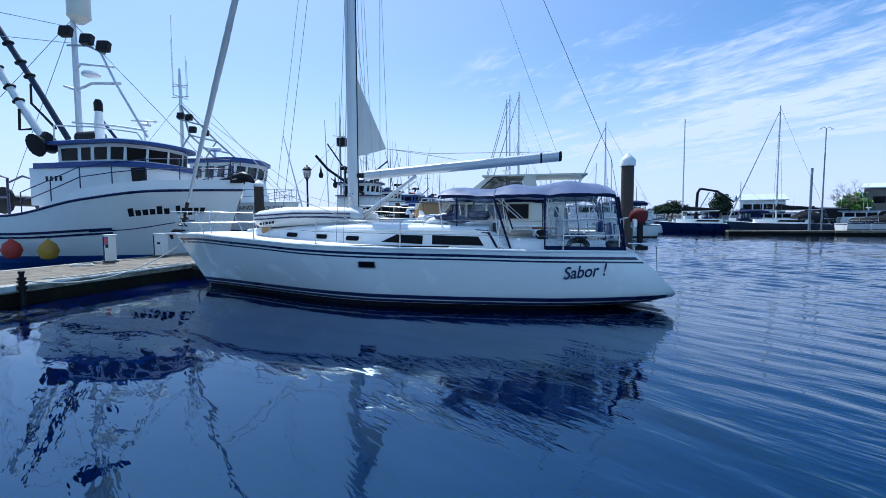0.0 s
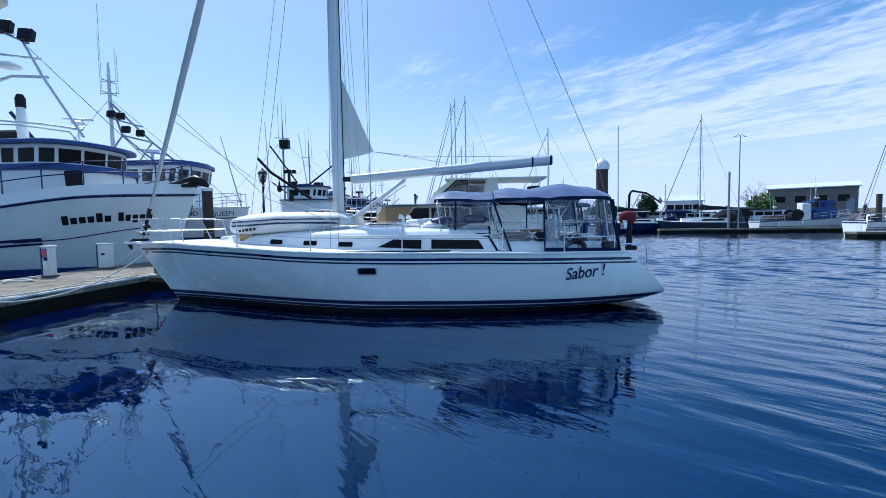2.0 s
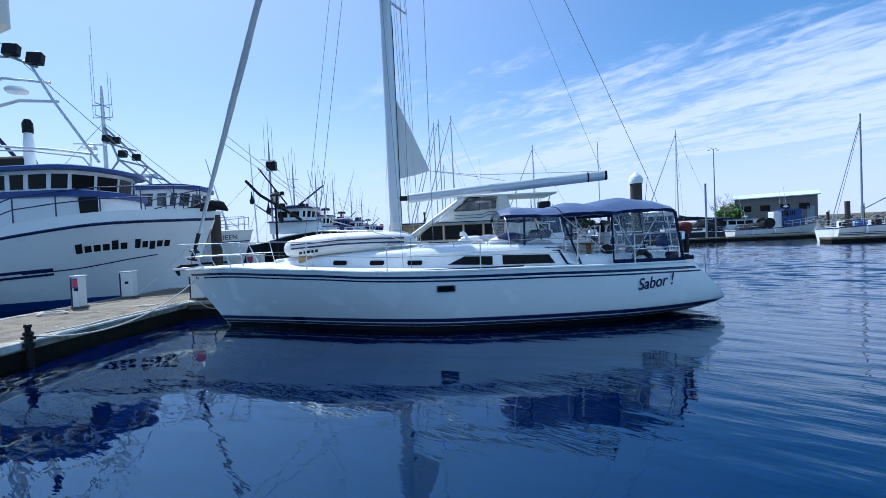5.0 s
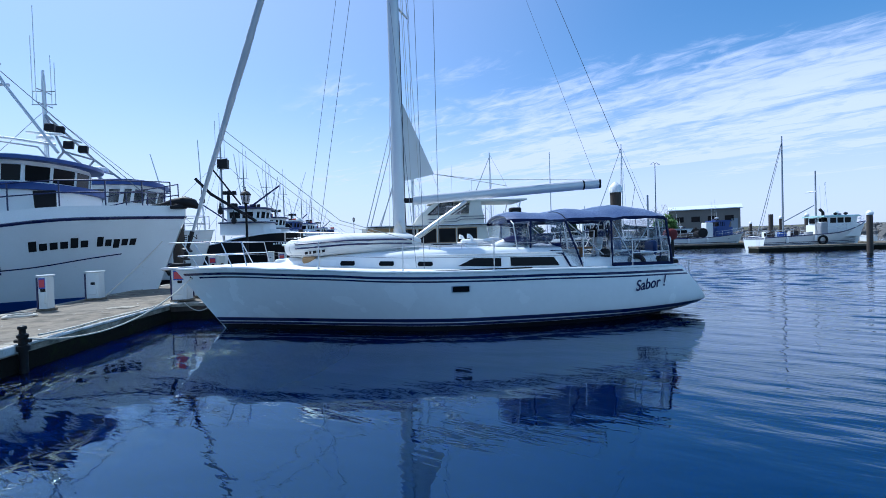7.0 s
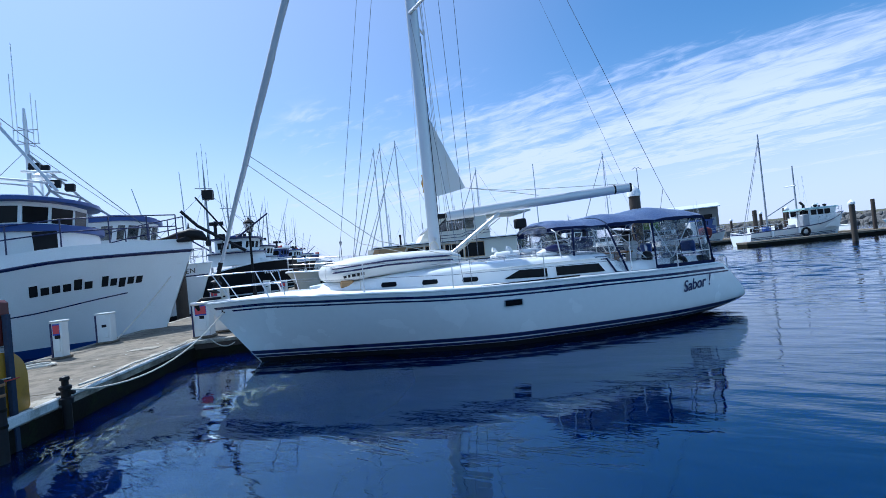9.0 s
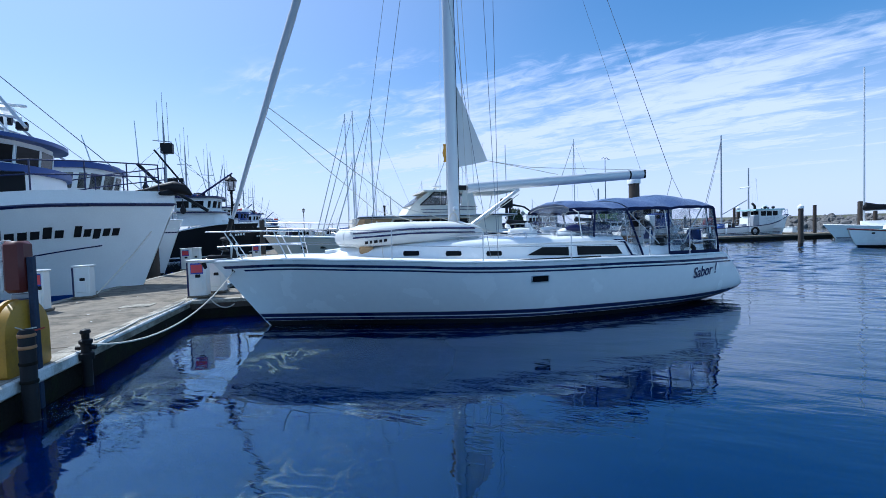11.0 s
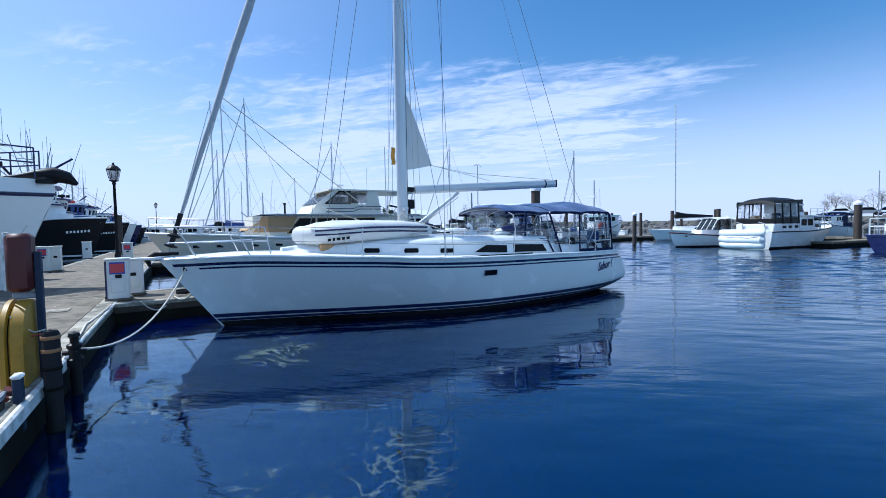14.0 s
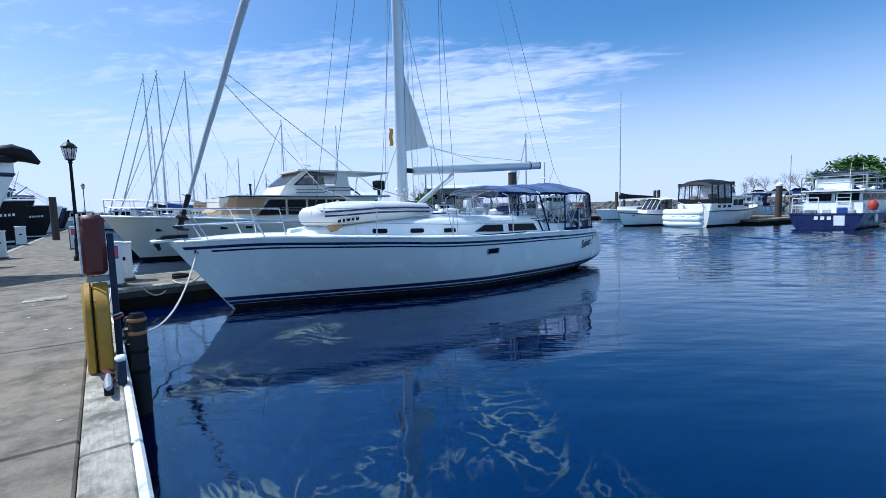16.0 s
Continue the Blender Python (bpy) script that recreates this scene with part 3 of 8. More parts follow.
def main_float():
    float_ = thing("main_float", "grey concrete floating dock with timber walers", "dock", dock_pose(0, 0), kind="structure")
    # local x out over the water, y along
    joints = [-9.0, -5.8, -2.75, 0.30, 3.40, 6.45, 9.5, 12.6, 15.7, 18.8, 22.0, 25.2, 28.4, 31.6, 36, 42, 48, 56, 64, 72, 80, 90]
    for a, b in zip(joints, joints[1:]):
        g = Geo().box((-1.79, (a + b) / 2, 0.27), (2.98, b - a - 0.022, 0.36), bevel=0.015)
        part("slab", g, CONCRETE, float_, smooth=False)
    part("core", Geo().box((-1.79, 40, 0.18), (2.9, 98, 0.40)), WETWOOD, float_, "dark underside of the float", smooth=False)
    y = -9.0
    while y < 40:
        part("waler", Geo().box((-0.155, y + 1.5, 0.36), (0.27, 2.985, 0.21), bevel=0.012), CURB, float_, smooth=False)
        part("waler", Geo().box((-3.42, y + 1.5, 0.36), (0.26, 2.985, 0.21), bevel=0.012), CURB, float_, smooth=False)
        part("edge_strip", Geo().box((0.015, y + 1.5, 0.395), (0.065, 2.985, 0.15), bevel=0.02) if y < 2.5 else Geo().box((0.0, y + 1.5, 0.43), (0.045, 2.985, 0.06), bevel=0.015), CURBWHITE, float_, smooth=False)
        y += 3.0
    part("fascia", Geo().box((-0.04, 40, 0.12), (0.09, 98, 0.34)), WETWOOD, float_, "wet algae-dark fascia boards with shade in their colour", smooth=False)
    for yb in steps(-3, 24, 10):
        part("bolt", Geo().lathe([(0.0, 0), (0.03, 0), (0.03, 0.02), (0.0, 0.025)], (0.05, yb, 0.22), 8, Matrix.Rotation(radians(90), 4, "Y")), RUBBER, float_)
    return float_


def finger(name, m, length, width, label):
    f = thing(name, label, "dock", m, kind="structure")
    n = max(2, int(length / 3))
    for i in range(n):
        part("slab", Geo().box(((i + 0.5) * length / n, 0, 0.27), (length / n - 0.02, width - 0.4, 0.34), bevel=0.012), CONCRETE, f, smooth=False)
    for s in (-1, 1):
        part("capping", Geo().box((length / 2, s * (width / 2 - 0.1), 0.405), (length, 0.19, 0.09), bevel=0.012), CURB, f, smooth=False)
        part("waler", Geo().box((length / 2, s * (width / 2 - 0.09), 0.29), (length, 0.15, 0.13), bevel=0.012), PILEWOOD, f, "dark brown stacked timber", smooth=False)
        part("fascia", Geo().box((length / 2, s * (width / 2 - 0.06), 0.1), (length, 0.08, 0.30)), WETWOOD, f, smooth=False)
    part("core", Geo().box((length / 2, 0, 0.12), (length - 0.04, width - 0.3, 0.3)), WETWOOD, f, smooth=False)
    return f


def pile(x, y, top, r=0.21, cap=True, square=False):
    p = thing("mooring_pile", "dark creosoted timber mooring pile with a white cone cap" if cap else "dark weathered timber mooring pile", "pile", pose(x, y, 0), "mooring piles")
    g = Geo().lathe([(r * 0.98, -1.5), (r, 0.2), (r * 0.97, top - (0.32 if cap else 0))], n=14)
    part("shaft", g, PILEWOOD, p)
    if cap:
        part("cap", Geo().lathe([(r + 0.03, top - 0.36), (r + 0.035, top - 0.2), (r * 0.75, top - 0.1), (0.02, top)], n=14), WHITE, p, "white plastic cone cap")
    return p


setting()
for fx, fy in ((-9.50, 6.75), (-7.3, 9.7)):
    solo("surface_foam", Geo().lathe([(0.01, 0), (1.8, 0), (3.5, 0)], n=20), FOAM, "pale foam and scum drifting on the water", "foam", pose(fx, fy, 0.006, 0, 0, 40 * fx), kind="stuff", smooth=False)
main_float()
BERTH = math.degrees(math.atan2(-0.208, 0.978))
finger("berth_finger", pose(-8.15, 15.55, 0, 0, 0, BERTH), 12.4, 2.3, "concrete finger float beside the sailing yacht")
finger("visitor_finger", pose(-11.6, 3.2, 0, 0, 0, -17.5), 15.5, 1.6, "concrete finger float under the walker")
finger("far_berth_finger", pose(-4.6, 29.4, 0, 0, 0, BERTH), 13.0, 1.4, "concrete finger float beside the motor yacht")

# ---- the sailing yacht ----
YACHT = pose(-7.46, 12.66, 0, 0, 0, -12.0)


def sailing_yacht():
    sh = spline([(0, 1.42), (0.12, 1.46), (0.22, 1.42), (0.32, 1.37), (0.40, 1.31), (0.50, 1.27), (0.6, 1.25), (0.7, 1.24), (0.82, 1.21), (0.93, 1.19), (1, 1.17)])
    bm = spline([(0, 0.03), (0.05, 0.42), (0.12, 0.88), (0.20, 1.33), (0.30, 1.75), (0.40, 2.04), (0.50, 2.17), (0.62, 2.19), (0.74, 2.12), (0.85, 1.97), (0.94, 1.72), (1, 1.46)])
    kl = spline([(0, -0.45), (0.1, -0.55), (0.5, -0.6), (0.75, -0.42), (0.9, -0.12), (0.97, 0.06), (1, 0.17)])
    fu = spline([(0, 0.75), (0.15, 0.5), (0.35, 0.24), (0.5, 0.14), (0.75, 0.14), (0.9, 0.15), (1, 0.16)])
    stern = spline([(-0.6, 10.4), (0.0, 11.95), (0.14, 12.5), (0.28, 12.68), (0.5, 12.5), (1.2, 11.78), (1.6, 11.4)])
    H = Hull(lambda z: 1.02 - 0.745 * z, stern, bm, sh, kl, fu)
    b = thing("sailing_yacht", "white sailing yacht with navy stripes, moored bow to the dock", "sailboat", YACHT)
    part("hull", H.skin(n=64, k=18), GELCOAT, b)
    part("bottom", H.band(lambda s: kl(s) + 0.01, lambda s: max(0.105, kl(s) + 0.05), 0.028, 0.004, 0.97), BOTTOM, b, "black bottom paint at the waterline")
    part("boot_stripe", H.band(lambda s: 0.190 + 0.16 * max(0, s - .8), lambda s: 0.270 + 0.2 * max(0, s - 0.8), 0.022, 0.002, 0.985), NAVY, b, "broad navy boot stripe")
    part("boot_stripe", H.band(lambda s: 0.112 + 0.11 * max(0, s - .8), lambda s: 0.166 + 0.15 * max(0, s - 0.8), 0.024, 0.002, 0.98), NAVY, b, "thin navy stripe over the bottom paint")
    part("sheer_stripe", H.band(lambda s: sh(s) - 0.145, lambda s: sh(s) - 0.09, 0.005, 0.012, 0.992), NAVY, b, "navy sheer stripe")
    part("sheer_stripe", H.band(lambda s: sh(s) - 0.215, lambda s: sh(s) - 0.18, 0.005, 0.045, 0.996), NAVY, b, "thin navy pinstripe")
    part("deck", H.deck(0.015, 0.07), DECK, b)
    part("toe_rail", H.rail(0.028, 0.012, 0.0, 0.985), GELCOAT, b, "white moulded toe rail")

    # coachroof: side follows the measured slope of the trunk
    tw = spline([(2.3, 0.22), (3.0, 0.52), (4.0, 0.84), (4.9, 1.07), (6.0, 1.28), (7.5, 1.42), (8.9, 1.46)])
    tz = spline([(2.3, 1.50), (3.2, 1.60), (4.2, 1.66), (6.0, 1.70), (8.0, 1.70), (8.9, 1.68)])
    rows = []
    for x in steps(2.25, 8.9, 34):
        w, zt, zb = tw(x), tz(x), sh(x / 12.2) - 0.02
        rows.append([(x, -w - 0.07, zb), (x, -w, zt - 0.09), (x, -w + 0.05, zt - 0.02), (x, -w + 0.14, zt + 0.01), (x, -w * 0.45, zt + 0.07), (x, 0, zt + 0.09),
                     (x, w * 0.45, zt + 0.07), (x, w - 0.14, zt + 0.01), (x, w - 0.05, zt - 0.02), (x, w, zt - 0.09), (x, w + 0.07, zb)])
    g = Geo().grid(rows)
    n = len(g.v)
    g.f += [tuple(range(11)), tuple(range(n - 11, n))[::-1]]
    part("coachroof", g, GELCOAT, b)

    def on_trunk(x, z, off=0.0):
        w, zt, zb = tw(x), tz(x), sh(x / 12.2) - 0.02
        k = (z - zb) / (zt - 0.09 - zb)
        return Vector((x, -(w + 0.07 * (1 - k)) - off, z))

    def trunk_light(name, xs, mat, label, frame_=True):
        """A dark pane let into the trunk: (x, z) outline, on both sides."""
        for sd in (1, -1):
            o = [on_trunk(x, z, 0.006) for x, z in xs]
            o = [Vector((p.x, p.y * sd, p.z)) for p in o]
            part(name, Geo().plate(o, (0, -sd, 0), 0.012), mat, b, label, smooth=False)

    for x0, z0 in ((3.86, 1.47), (4.74, 1.44), (5.60, 1.41)):
        trunk_light("portlight", [(x0, z0), (x0 + 0.02, z0 - 0.045), (x0 + 0.31, z0 - 0.05), (x0 + 0.34, z0 - 0.02), (x0 + 0.33, z0 + 0.05), (x0 + 0.03, z0 + 0.06)], SMOKED, "small smoked portlight")
    trunk_light("cabin_window", [(6.50, 1.345), (7.46, 1.305), (7.47, 1.49), (6.86, 1.51)], SMOKED, "smoked wedge-shaped cabin window")
    trunk_light("cabin_window", [(7.68, 1.305), (8.80, 1.285), (8.68, 1.475), (7.68, 1.50)], SMOKED, "long smoked cabin window")
    for sd in (-1, 1):
        ring = [(6.43 + 0.185 * c0, 0.905 + 0.07 * s0) for c0, s0 in [(max(-1, min(1, 1.28 * math.cos(a))), max(-1, min(1, 1.5 * math.sin(a)))) for a in steps(0, 2 * math.pi, 21)[:-1]]]
        o = [H.at(H.s_at(x, z), z, 0.006) for x, z in ring]
        o = [p if sd < 0 else H.both(p) for p in o]
        hp = part("hull_port", Geo().plate(o, (0, sd, 0), 0.014), SMOKED, b, "dark hull portlight", smooth=False)
        part("frame", Geo().tube([p + Vector((0, sd * 0.012, 0)) for p in o + o[:1]], 0.014, 5), STEEL, hp, "bright metal port frame")
        c = H.at(0.025, 1.24, 0.004)
        part("fairlead", Geo().box((c.x, sd * abs(c.y), c.z), (0.07, 0.02, 0.07), bevel=0.006), BLACK, b)
    part("cabin_eyebrow", Geo().tube([on_trunk(x, tz(x) - 0.10, 0.02) for x in steps(5.6, 8.9, 10)], 0.018, 6), GELCOAT, b)
    for x, w in ((3.35, 0.45), (6.3, 0.5)):
        part("deck_hatch", Geo().box((x, 0, tz(x) + 0.11), (w, w, 0.06), bevel=0.015), SMOKED, b, "smoked acrylic deck hatch", smooth=False)
    part("handrail", Geo().tube([(x, -tw(x) + 0.3, tz(x) + 0.11) for x in steps(4.4, 7.4, 9)], 0.014, 6), STEEL, b)
    for x in steps(4.4, 7.4, 5):
        part("handrail_foot", Geo().tube([(x, -tw(x) + 0.3, tz(x)), (x, -tw(x) + 0.3, tz(x) + 0.11)], 0.012, 6), STEEL, b)
    for y in (0.45,):
        part("rope_bag", Geo().lathe([(0, -0.35), (0.09, -0.32), (0.11, 0), (0.09, 0.32), (0, 0.35)], (7.2, y, 1.84), 10, Matrix.Rotation(radians(90), 4, "Y")), WHITE, b)

    for x, y in ((6.95, -0.62), (6.95, 0.62), (3.05, -0.3)):
        part("dorade_box", Geo().box((x, y, tz(x) + 0.10), (0.30, 0.24, 0.14), bevel=0.03), GELCOAT, b)
        part("vent_cowl", Geo().tube([(x + 0.02, y, tz(x) + 0.15), (x + 0.02, y, tz(x) + 0.25), (x - 0.02, y, tz(x) + 0.30), (x - 0.09, y, tz(x) + 0.31)], [0.035, 0.035, 0.045, 0.065], 10), WHITE, b, "white rubber vent cowl")
    for k, (y0, y1) in enumerate(((-0.30, -0.85), (-0.22, -0.74), (0.25, 0.78), (-0.15, -0.62))):
        part("deck_line", Geo().tube([(5.3 + 0.03 * k, y0 * 0.5, 1.90), (5.7, y0, tz(5.7) + 0.10), (6.6, (y0 + y1) / 2, tz(6.6) + 0.095), (7.55, y1, tz(7.5) + 0.07)], 0.009, 5), (ROPE, NAVY, ROPE, RUBBER)[k], b)
    for y in (-0.80, 0.80):
        part("coachroof_winch", Geo().lathe([(0.075, 0), (0.08, 0.03), (0.05, 0.05), (0.055, 0.12), (0.075, 0.14), (0.0, 0.16)], (7.45, y, tz(7.45) + 0.05), 12), STEEL, b)
        part("mast_winch", Geo().lathe([(0.06, 0), (0.065, 0.02), (0.045, 0.05), (0.06, 0.12), (0.0, 0.13)], (5.27, y * 0.13, 2.45), 10, Matrix.Rotation(radians(90 if y < 0 else -90), 4, "X")), STEEL, b)
    part("genoa_track", Geo().box((7.0, -1.72, 1.27), (2.2, 0.035, 0.03), bevel=0.006), BLACK, b)
    part("mast_coil", Geo().rings([[(5.22 + 0.11 * math.cos(a) + 0.02 * math.cos(q), -0.13 + 0.02 * math.sin(q), 2.15 + 0.2 * math.sin(a)) for q in steps(0, 2 * math.pi, 6)[:-1]] for a in steps(0, 2 * math.pi, 17)[:-1]], loop=True), ROPE, b, "coiled halyard hung on the mast")
    # mast, boom, sail
    part("mast", Geo().rings([[(5.27 + dx * k, dy * k, z) for dx, dy in [(0.145 * math.cos(a), 0.09 * math.sin(a)) for a in steps(0, 2 * math.pi, 15)[:-1]]]
                              for z, k in ((1.72, 1), (5, 1), (9, 1), (13, 0.95), (17.6, 0.8))]), ALLOY, b, "pale aluminium mast")
    part("mast_slot", Geo().box((5.40, 0, 4.6), (0.05, 0.035, 5.6)), BLACK, b, smooth=False)
    part("mast_collar", Geo().lathe([(0.17, 1.74), (0.21, 1.76), (0.2, 1.84), (0.16, 1.86)], (5.23, 0, 0), 14), BLACK, b)
    part("boom", Geo().rings([[(x, yc + dy, zc + dz) for dy, dz in [(0.075 * math.cos(a), 0.115 * math.sin(a)) for a in steps(0, 2 * math.pi, 13)[:-1]]]
                              for x, yc, zc in ((5.62, -0.02, 2.94), (7.2, -0.08, 3.05), (8.8, -0.19, 3.15), (10.1, -0.27, 3.235), (10.36, -0.29, 3.25))]), ALLOY, b, "long aluminium boom")
    part("boom_end", Geo().box((10.39, -0.29, 3.25), (0.07, 0.14, 0.22), bevel=0.02), BLACK, b)
    part("gooseneck", Geo().box((5.48, -0.01, 2.95), (0.3, 0.07, 0.12), bevel=0.02), BLACK, b)
    part("boom_band", Geo().rings([[(x, -0.262 + dy, 3.226 + dz) for dy, dz in [(0.08 * math.cos(a), 0.12 * math.sin(a)) for a in steps(0, 2 * math.pi, 13)[:-1]]] for x in (9.95, 9.99)]), BLACK, b)
    part("boom_vang", Geo().tube([(5.55, 0, 1.95), (6.95, -0.05, 2.90)], 0.045, 8), ALLOY, b, "rigid boom vang")
    part("vang_tackle", Geo().tube([(5.55, 0.02, 1.86), (6.95, -0.05, 2.78)], 0.012, 6).tube([(5.5, -0.03, 1.84), (6.6, -0.05, 2.62)], 0.012, 6), ROPE, b)
    # the head of the mainsail, drawn a little out of the mast
    rows = []
    for i, z in enumerate(steps(3.44, 5.35, 13)):
        k = i / 12
        clew = 6.17 + (5.44 - 6.17) * k
        zc = 3.60 + (5.35 - 3.60) * k
        rows.append([(5.40 + (clew - 5.40) * u, 0.07 * math.sin(3.1 * u) * (1 - k), z + (zc - z) * u) for u in steps(0, 1, 7)])
    part("mainsail", Geo().grid(rows), SAILCLOTH, b, "white mainsail corner pulled out of the mast")
    part("outhaul", Geo().tube([(6.17, 0, 3.6), (7.4, -0.05, 3.38), (8.0, -0.1, 3.26)], 0.007, 5).tube([(6.17, 0, 3.6), (7.3, -0.05, 3.44), (10.2, -0.26, 3.36)], 0.007, 5), ROPE, b)
    part("flag", Geo().grid([[(6.16 - 0.02 * i, 0.25 + 0.015 * math.sin(i * 1.7), 4.08 - 0.11 * i + dz) for dz in (0, 0.02)] for i in range(2)]), YELLOW, b)
    part("signal_flag", Geo().grid([[(5.14 + 0.05 * math.sin(j * 1.2) * 0.3 + u, 0.33, 4.05 - 0.055 * j) for u in (0, 0.06, 0.115)] for j in range(9)]), YELLOW, b, "small yellow signal flag on a halyard")

    def wire(name, pts, r=0.006, mat=WIRE, label=""):
        part(name, Geo().tube(pts, r, 5), mat, b, label)

    for sd in (-1, 1):
        for z, w, x in ((7.95, 1.02, 5.18), (12.2, 0.8, 5.13)):
            part("spreader", Geo().tube([(x, 0, z), (x + 0.5, sd * (w + 0.05), z + 0.03)], [0.045, 0.025], 8), ALLOY, b)
        wire("cap_shroud", [(5.72, sd * 1.66, 1.33), (5.72, sd * 1.08, 7.98), (5.6, sd * 0.8, 12.23), (5.27, 0, 17.2)])
        if sd < 0:
            wire("inner_forestay", [(2.88, 0.12, 1.62), (5.15, 0.08, 15.8)])
            wire("spare_halyard", [(3.22, -0.02, 1.66), (5.12, -0.12, 13.2)], 0.007)
            wire("checkstay", [(6.18, -0.55, 1.70), (6.26, -0.42, 12.2), (5.3, 0, 16.4)], 0.007)
        wire("lower_shroud", [(5.55, sd * 1.66, 1.36), (5.2, sd * 0.08, 7.8)])
        wire("inner_shroud", [(5.7, sd * 1.05, 7.98), (5.27, 0, 12.1)])
        wire("backstay_leg", [(11.72, sd * 0.95, 1.3), (11.53, 0, 3.2)])
    wire("backstay", [(11.53, 0, 3.2), (5.42, 0, 17.55)], 0.007)
    wire("topping_lift", [(10.3, -0.28, 3.37), (5.15, 0, 17.3)], 0.004)
    for x, y in ((5.62, -0.05), (5.70, 0.08), (5.86, 0.02)):
        wire("halyard", [(x, y, 1.75), (5.3, y, 15.0)], 0.006, ROPE)
    wire("flag_halyard", [(5.0, 0.3, 1.9), (5.2, 0.36, 7.9)], 0.004, ROPE)
    # furled headsail on the forestay
    fs = lambda z: Vector((0.01 + 0.322 * (z - 1.2), 0, z))
    rs = [0.03, 0.045, 0.06, 0.075, 0.085, 0.078, 0.09, 0.083, 0.08, 0.075, 0.066, 0.05, 0.03]
    part("furled_headsail", Geo().tube([fs(z) + Vector((0.005 * math.sin(z * 3.1), 0.005 * math.cos(z * 2.3), 0)) for z in steps(2.0, 15.5, 97)], [rs[k // 8] * (1 - (k % 8) / 8) + rs[min(k // 8 + 1, 12)] * (k % 8) / 8 + 0.007 * noise.noise((k * 0.9, 0, 0)) for k in range(97)], 10), FURL, b, "grey furled headsail on the forestay")
    wire("forestay", [fs(1.4), fs(16.9)], 0.008)
    part("furler_drum", Geo().lathe([(0.04, -0.2), (0.12, -0.18), (0.12, -0.15), (0.05, -0.13), (0.05, 0.0), (0.12, 0.02), (0.12, 0.05), (0.04, 0.1), (0.05, 0.5)], fs(1.85), 12, Matrix.Rotation(radians(17), 4, "Y")), BLACK, b, "black headsail furler drum")
    wire("jib_sheet", [fs(4.7) + Vector((0.06, 0, 0)), (3.9, -0.9, 2.45), (6.1, -1.6, 1.75)], 0.009, ROPE)
    wire("jib_sheet", [fs(4.5) + Vector((0.06, 0, 0)), (3.5, 0.9, 2.5), (6.1, 1.6, 1.75)], 0.009, ROPE)

    # bow: anchor, roller, pulpit
    part("bow_roller", Geo().box((-0.05, 0, 1.46), (0.55, 0.2, 0.07), bevel=0.02), STEEL, b)
    part("anchor", Geo().tube([(0.3, 0, 1.54), (-0.1, 0, 1.54), (-0.24, 0, 1.44), (-0.18, 0, 1.30)], [0.03, 0.045, 0.07, 0.03], 8), BLACK, b, "dark plough anchor on the bow roller")
    rail_top = spline([(0, 2.06), (0.3, 2.0), (0.6, 1.9), (1, 1.82)])

    def side_at(x, dz=0.0, inset=0.08):
        s = H.s_at(x, sh(0.5))
        p = H.at(s, sh(s) - 0.01)
        return Vector((x, p.y + inset, sh(s) + dz))

    for sd in (-1, 1):
        f = lambda p, q=sd: Vector((p[0], p[1] * (1 if q < 0 else -1), p[2]))
        part("pulpit", Geo().tube([f(p) for p in ((-0.15, -0.02, 2.06), (0.15, -0.28, 2.06), (0.9, -0.55, 2.05), (1.75, -0.92, 2.03), (1.85, -0.96, 1.5))], 0.014, 7)
             .tube([f(p) for p in ((0.1, -0.18, 1.75), (0.9, -0.55, 1.76), (1.8, -0.95, 1.76))], 0.012, 7)
             .tube([f(p) for p in ((0.25, -0.3, 2.06), (0.6, -0.3, 1.45))], 0.013, 7).tube([f(p) for p in ((1.25, -0.72, 2.04), (1.5, -0.8, 1.46))], 0.013, 7), STEEL, b, "polished steel pulpit rail")
        posts = [3.5, 5.25, 7.15, 9.15]
        for x in posts:
            p = side_at(x)
            part("stanchion", Geo().tube([f(p), f(p + Vector((0.01, 0, 0.6)))], 0.0125, 7).lathe([(0.035, 0), (0.03, 0.03), (0.014, 0.05)], f(p), 8), STEEL, b)
        for dz in (0.59, 0.3):
            pts = [Vector((1.8, -0.95, sh(0.15) + dz))] + [side_at(x, dz) for x in posts] + [side_at(10.9, dz)]
            part("lifeline", Geo().tube([f(p) for p in pts], 0.005, 5), WIRE, b)
        part("pushpit", Geo().tube([f(p) for p in (side_at(10.4), side_at(10.4, 0.62), side_at(11.55, 0.66), (11.75, -0.9, 1.86), (11.75, -0.45, 1.86), (11.75, -0.45, 1.2))], 0.014, 7)
             .tube([f(p) for p in (side_at(10.4, 0.32), side_at(11.55, 0.34), (11.7, -0.5, 1.5))], 0.012, 7).tube([f(side_at(11.5)), f(side_at(11.5, 0.66))], 0.013, 7), STEEL, b)
    part("swim_rail", Geo().tube([(11.75, -1.02, 1.33), (12.22, -1.02, 1.32), (12.3, -1.02, 1.26), (12.32, -1.02, 0.55)], 0.014, 7), STEEL, b, "steel boarding rail on the swim step")
    # cockpit
    for sd in (-1, 1):
        part("cockpit_coaming", Geo().rings([[(x, sd * (w + 0.05), 1.2), (x, sd * w, zt - 0.05), (x, sd * (w - 0.06), zt), (x, sd * (w - 0.22), zt), (x, sd * (w - 0.26), zt - 0.05), (x, sd * (w - 0.26), 1.18)] for x, w, zt in ((8.85, 1.46, 1.62), (9.3, 1.45, 1.44), (10.4, 1.42, 1.42), (11.4, 1.3, 1.4))]), GELCOAT, b)
        part("stern_seat", Geo().box((11.3, sd * 0.75, 1.48), (0.5, 0.6, 0.07), bevel=0.02), GELCOAT, b)
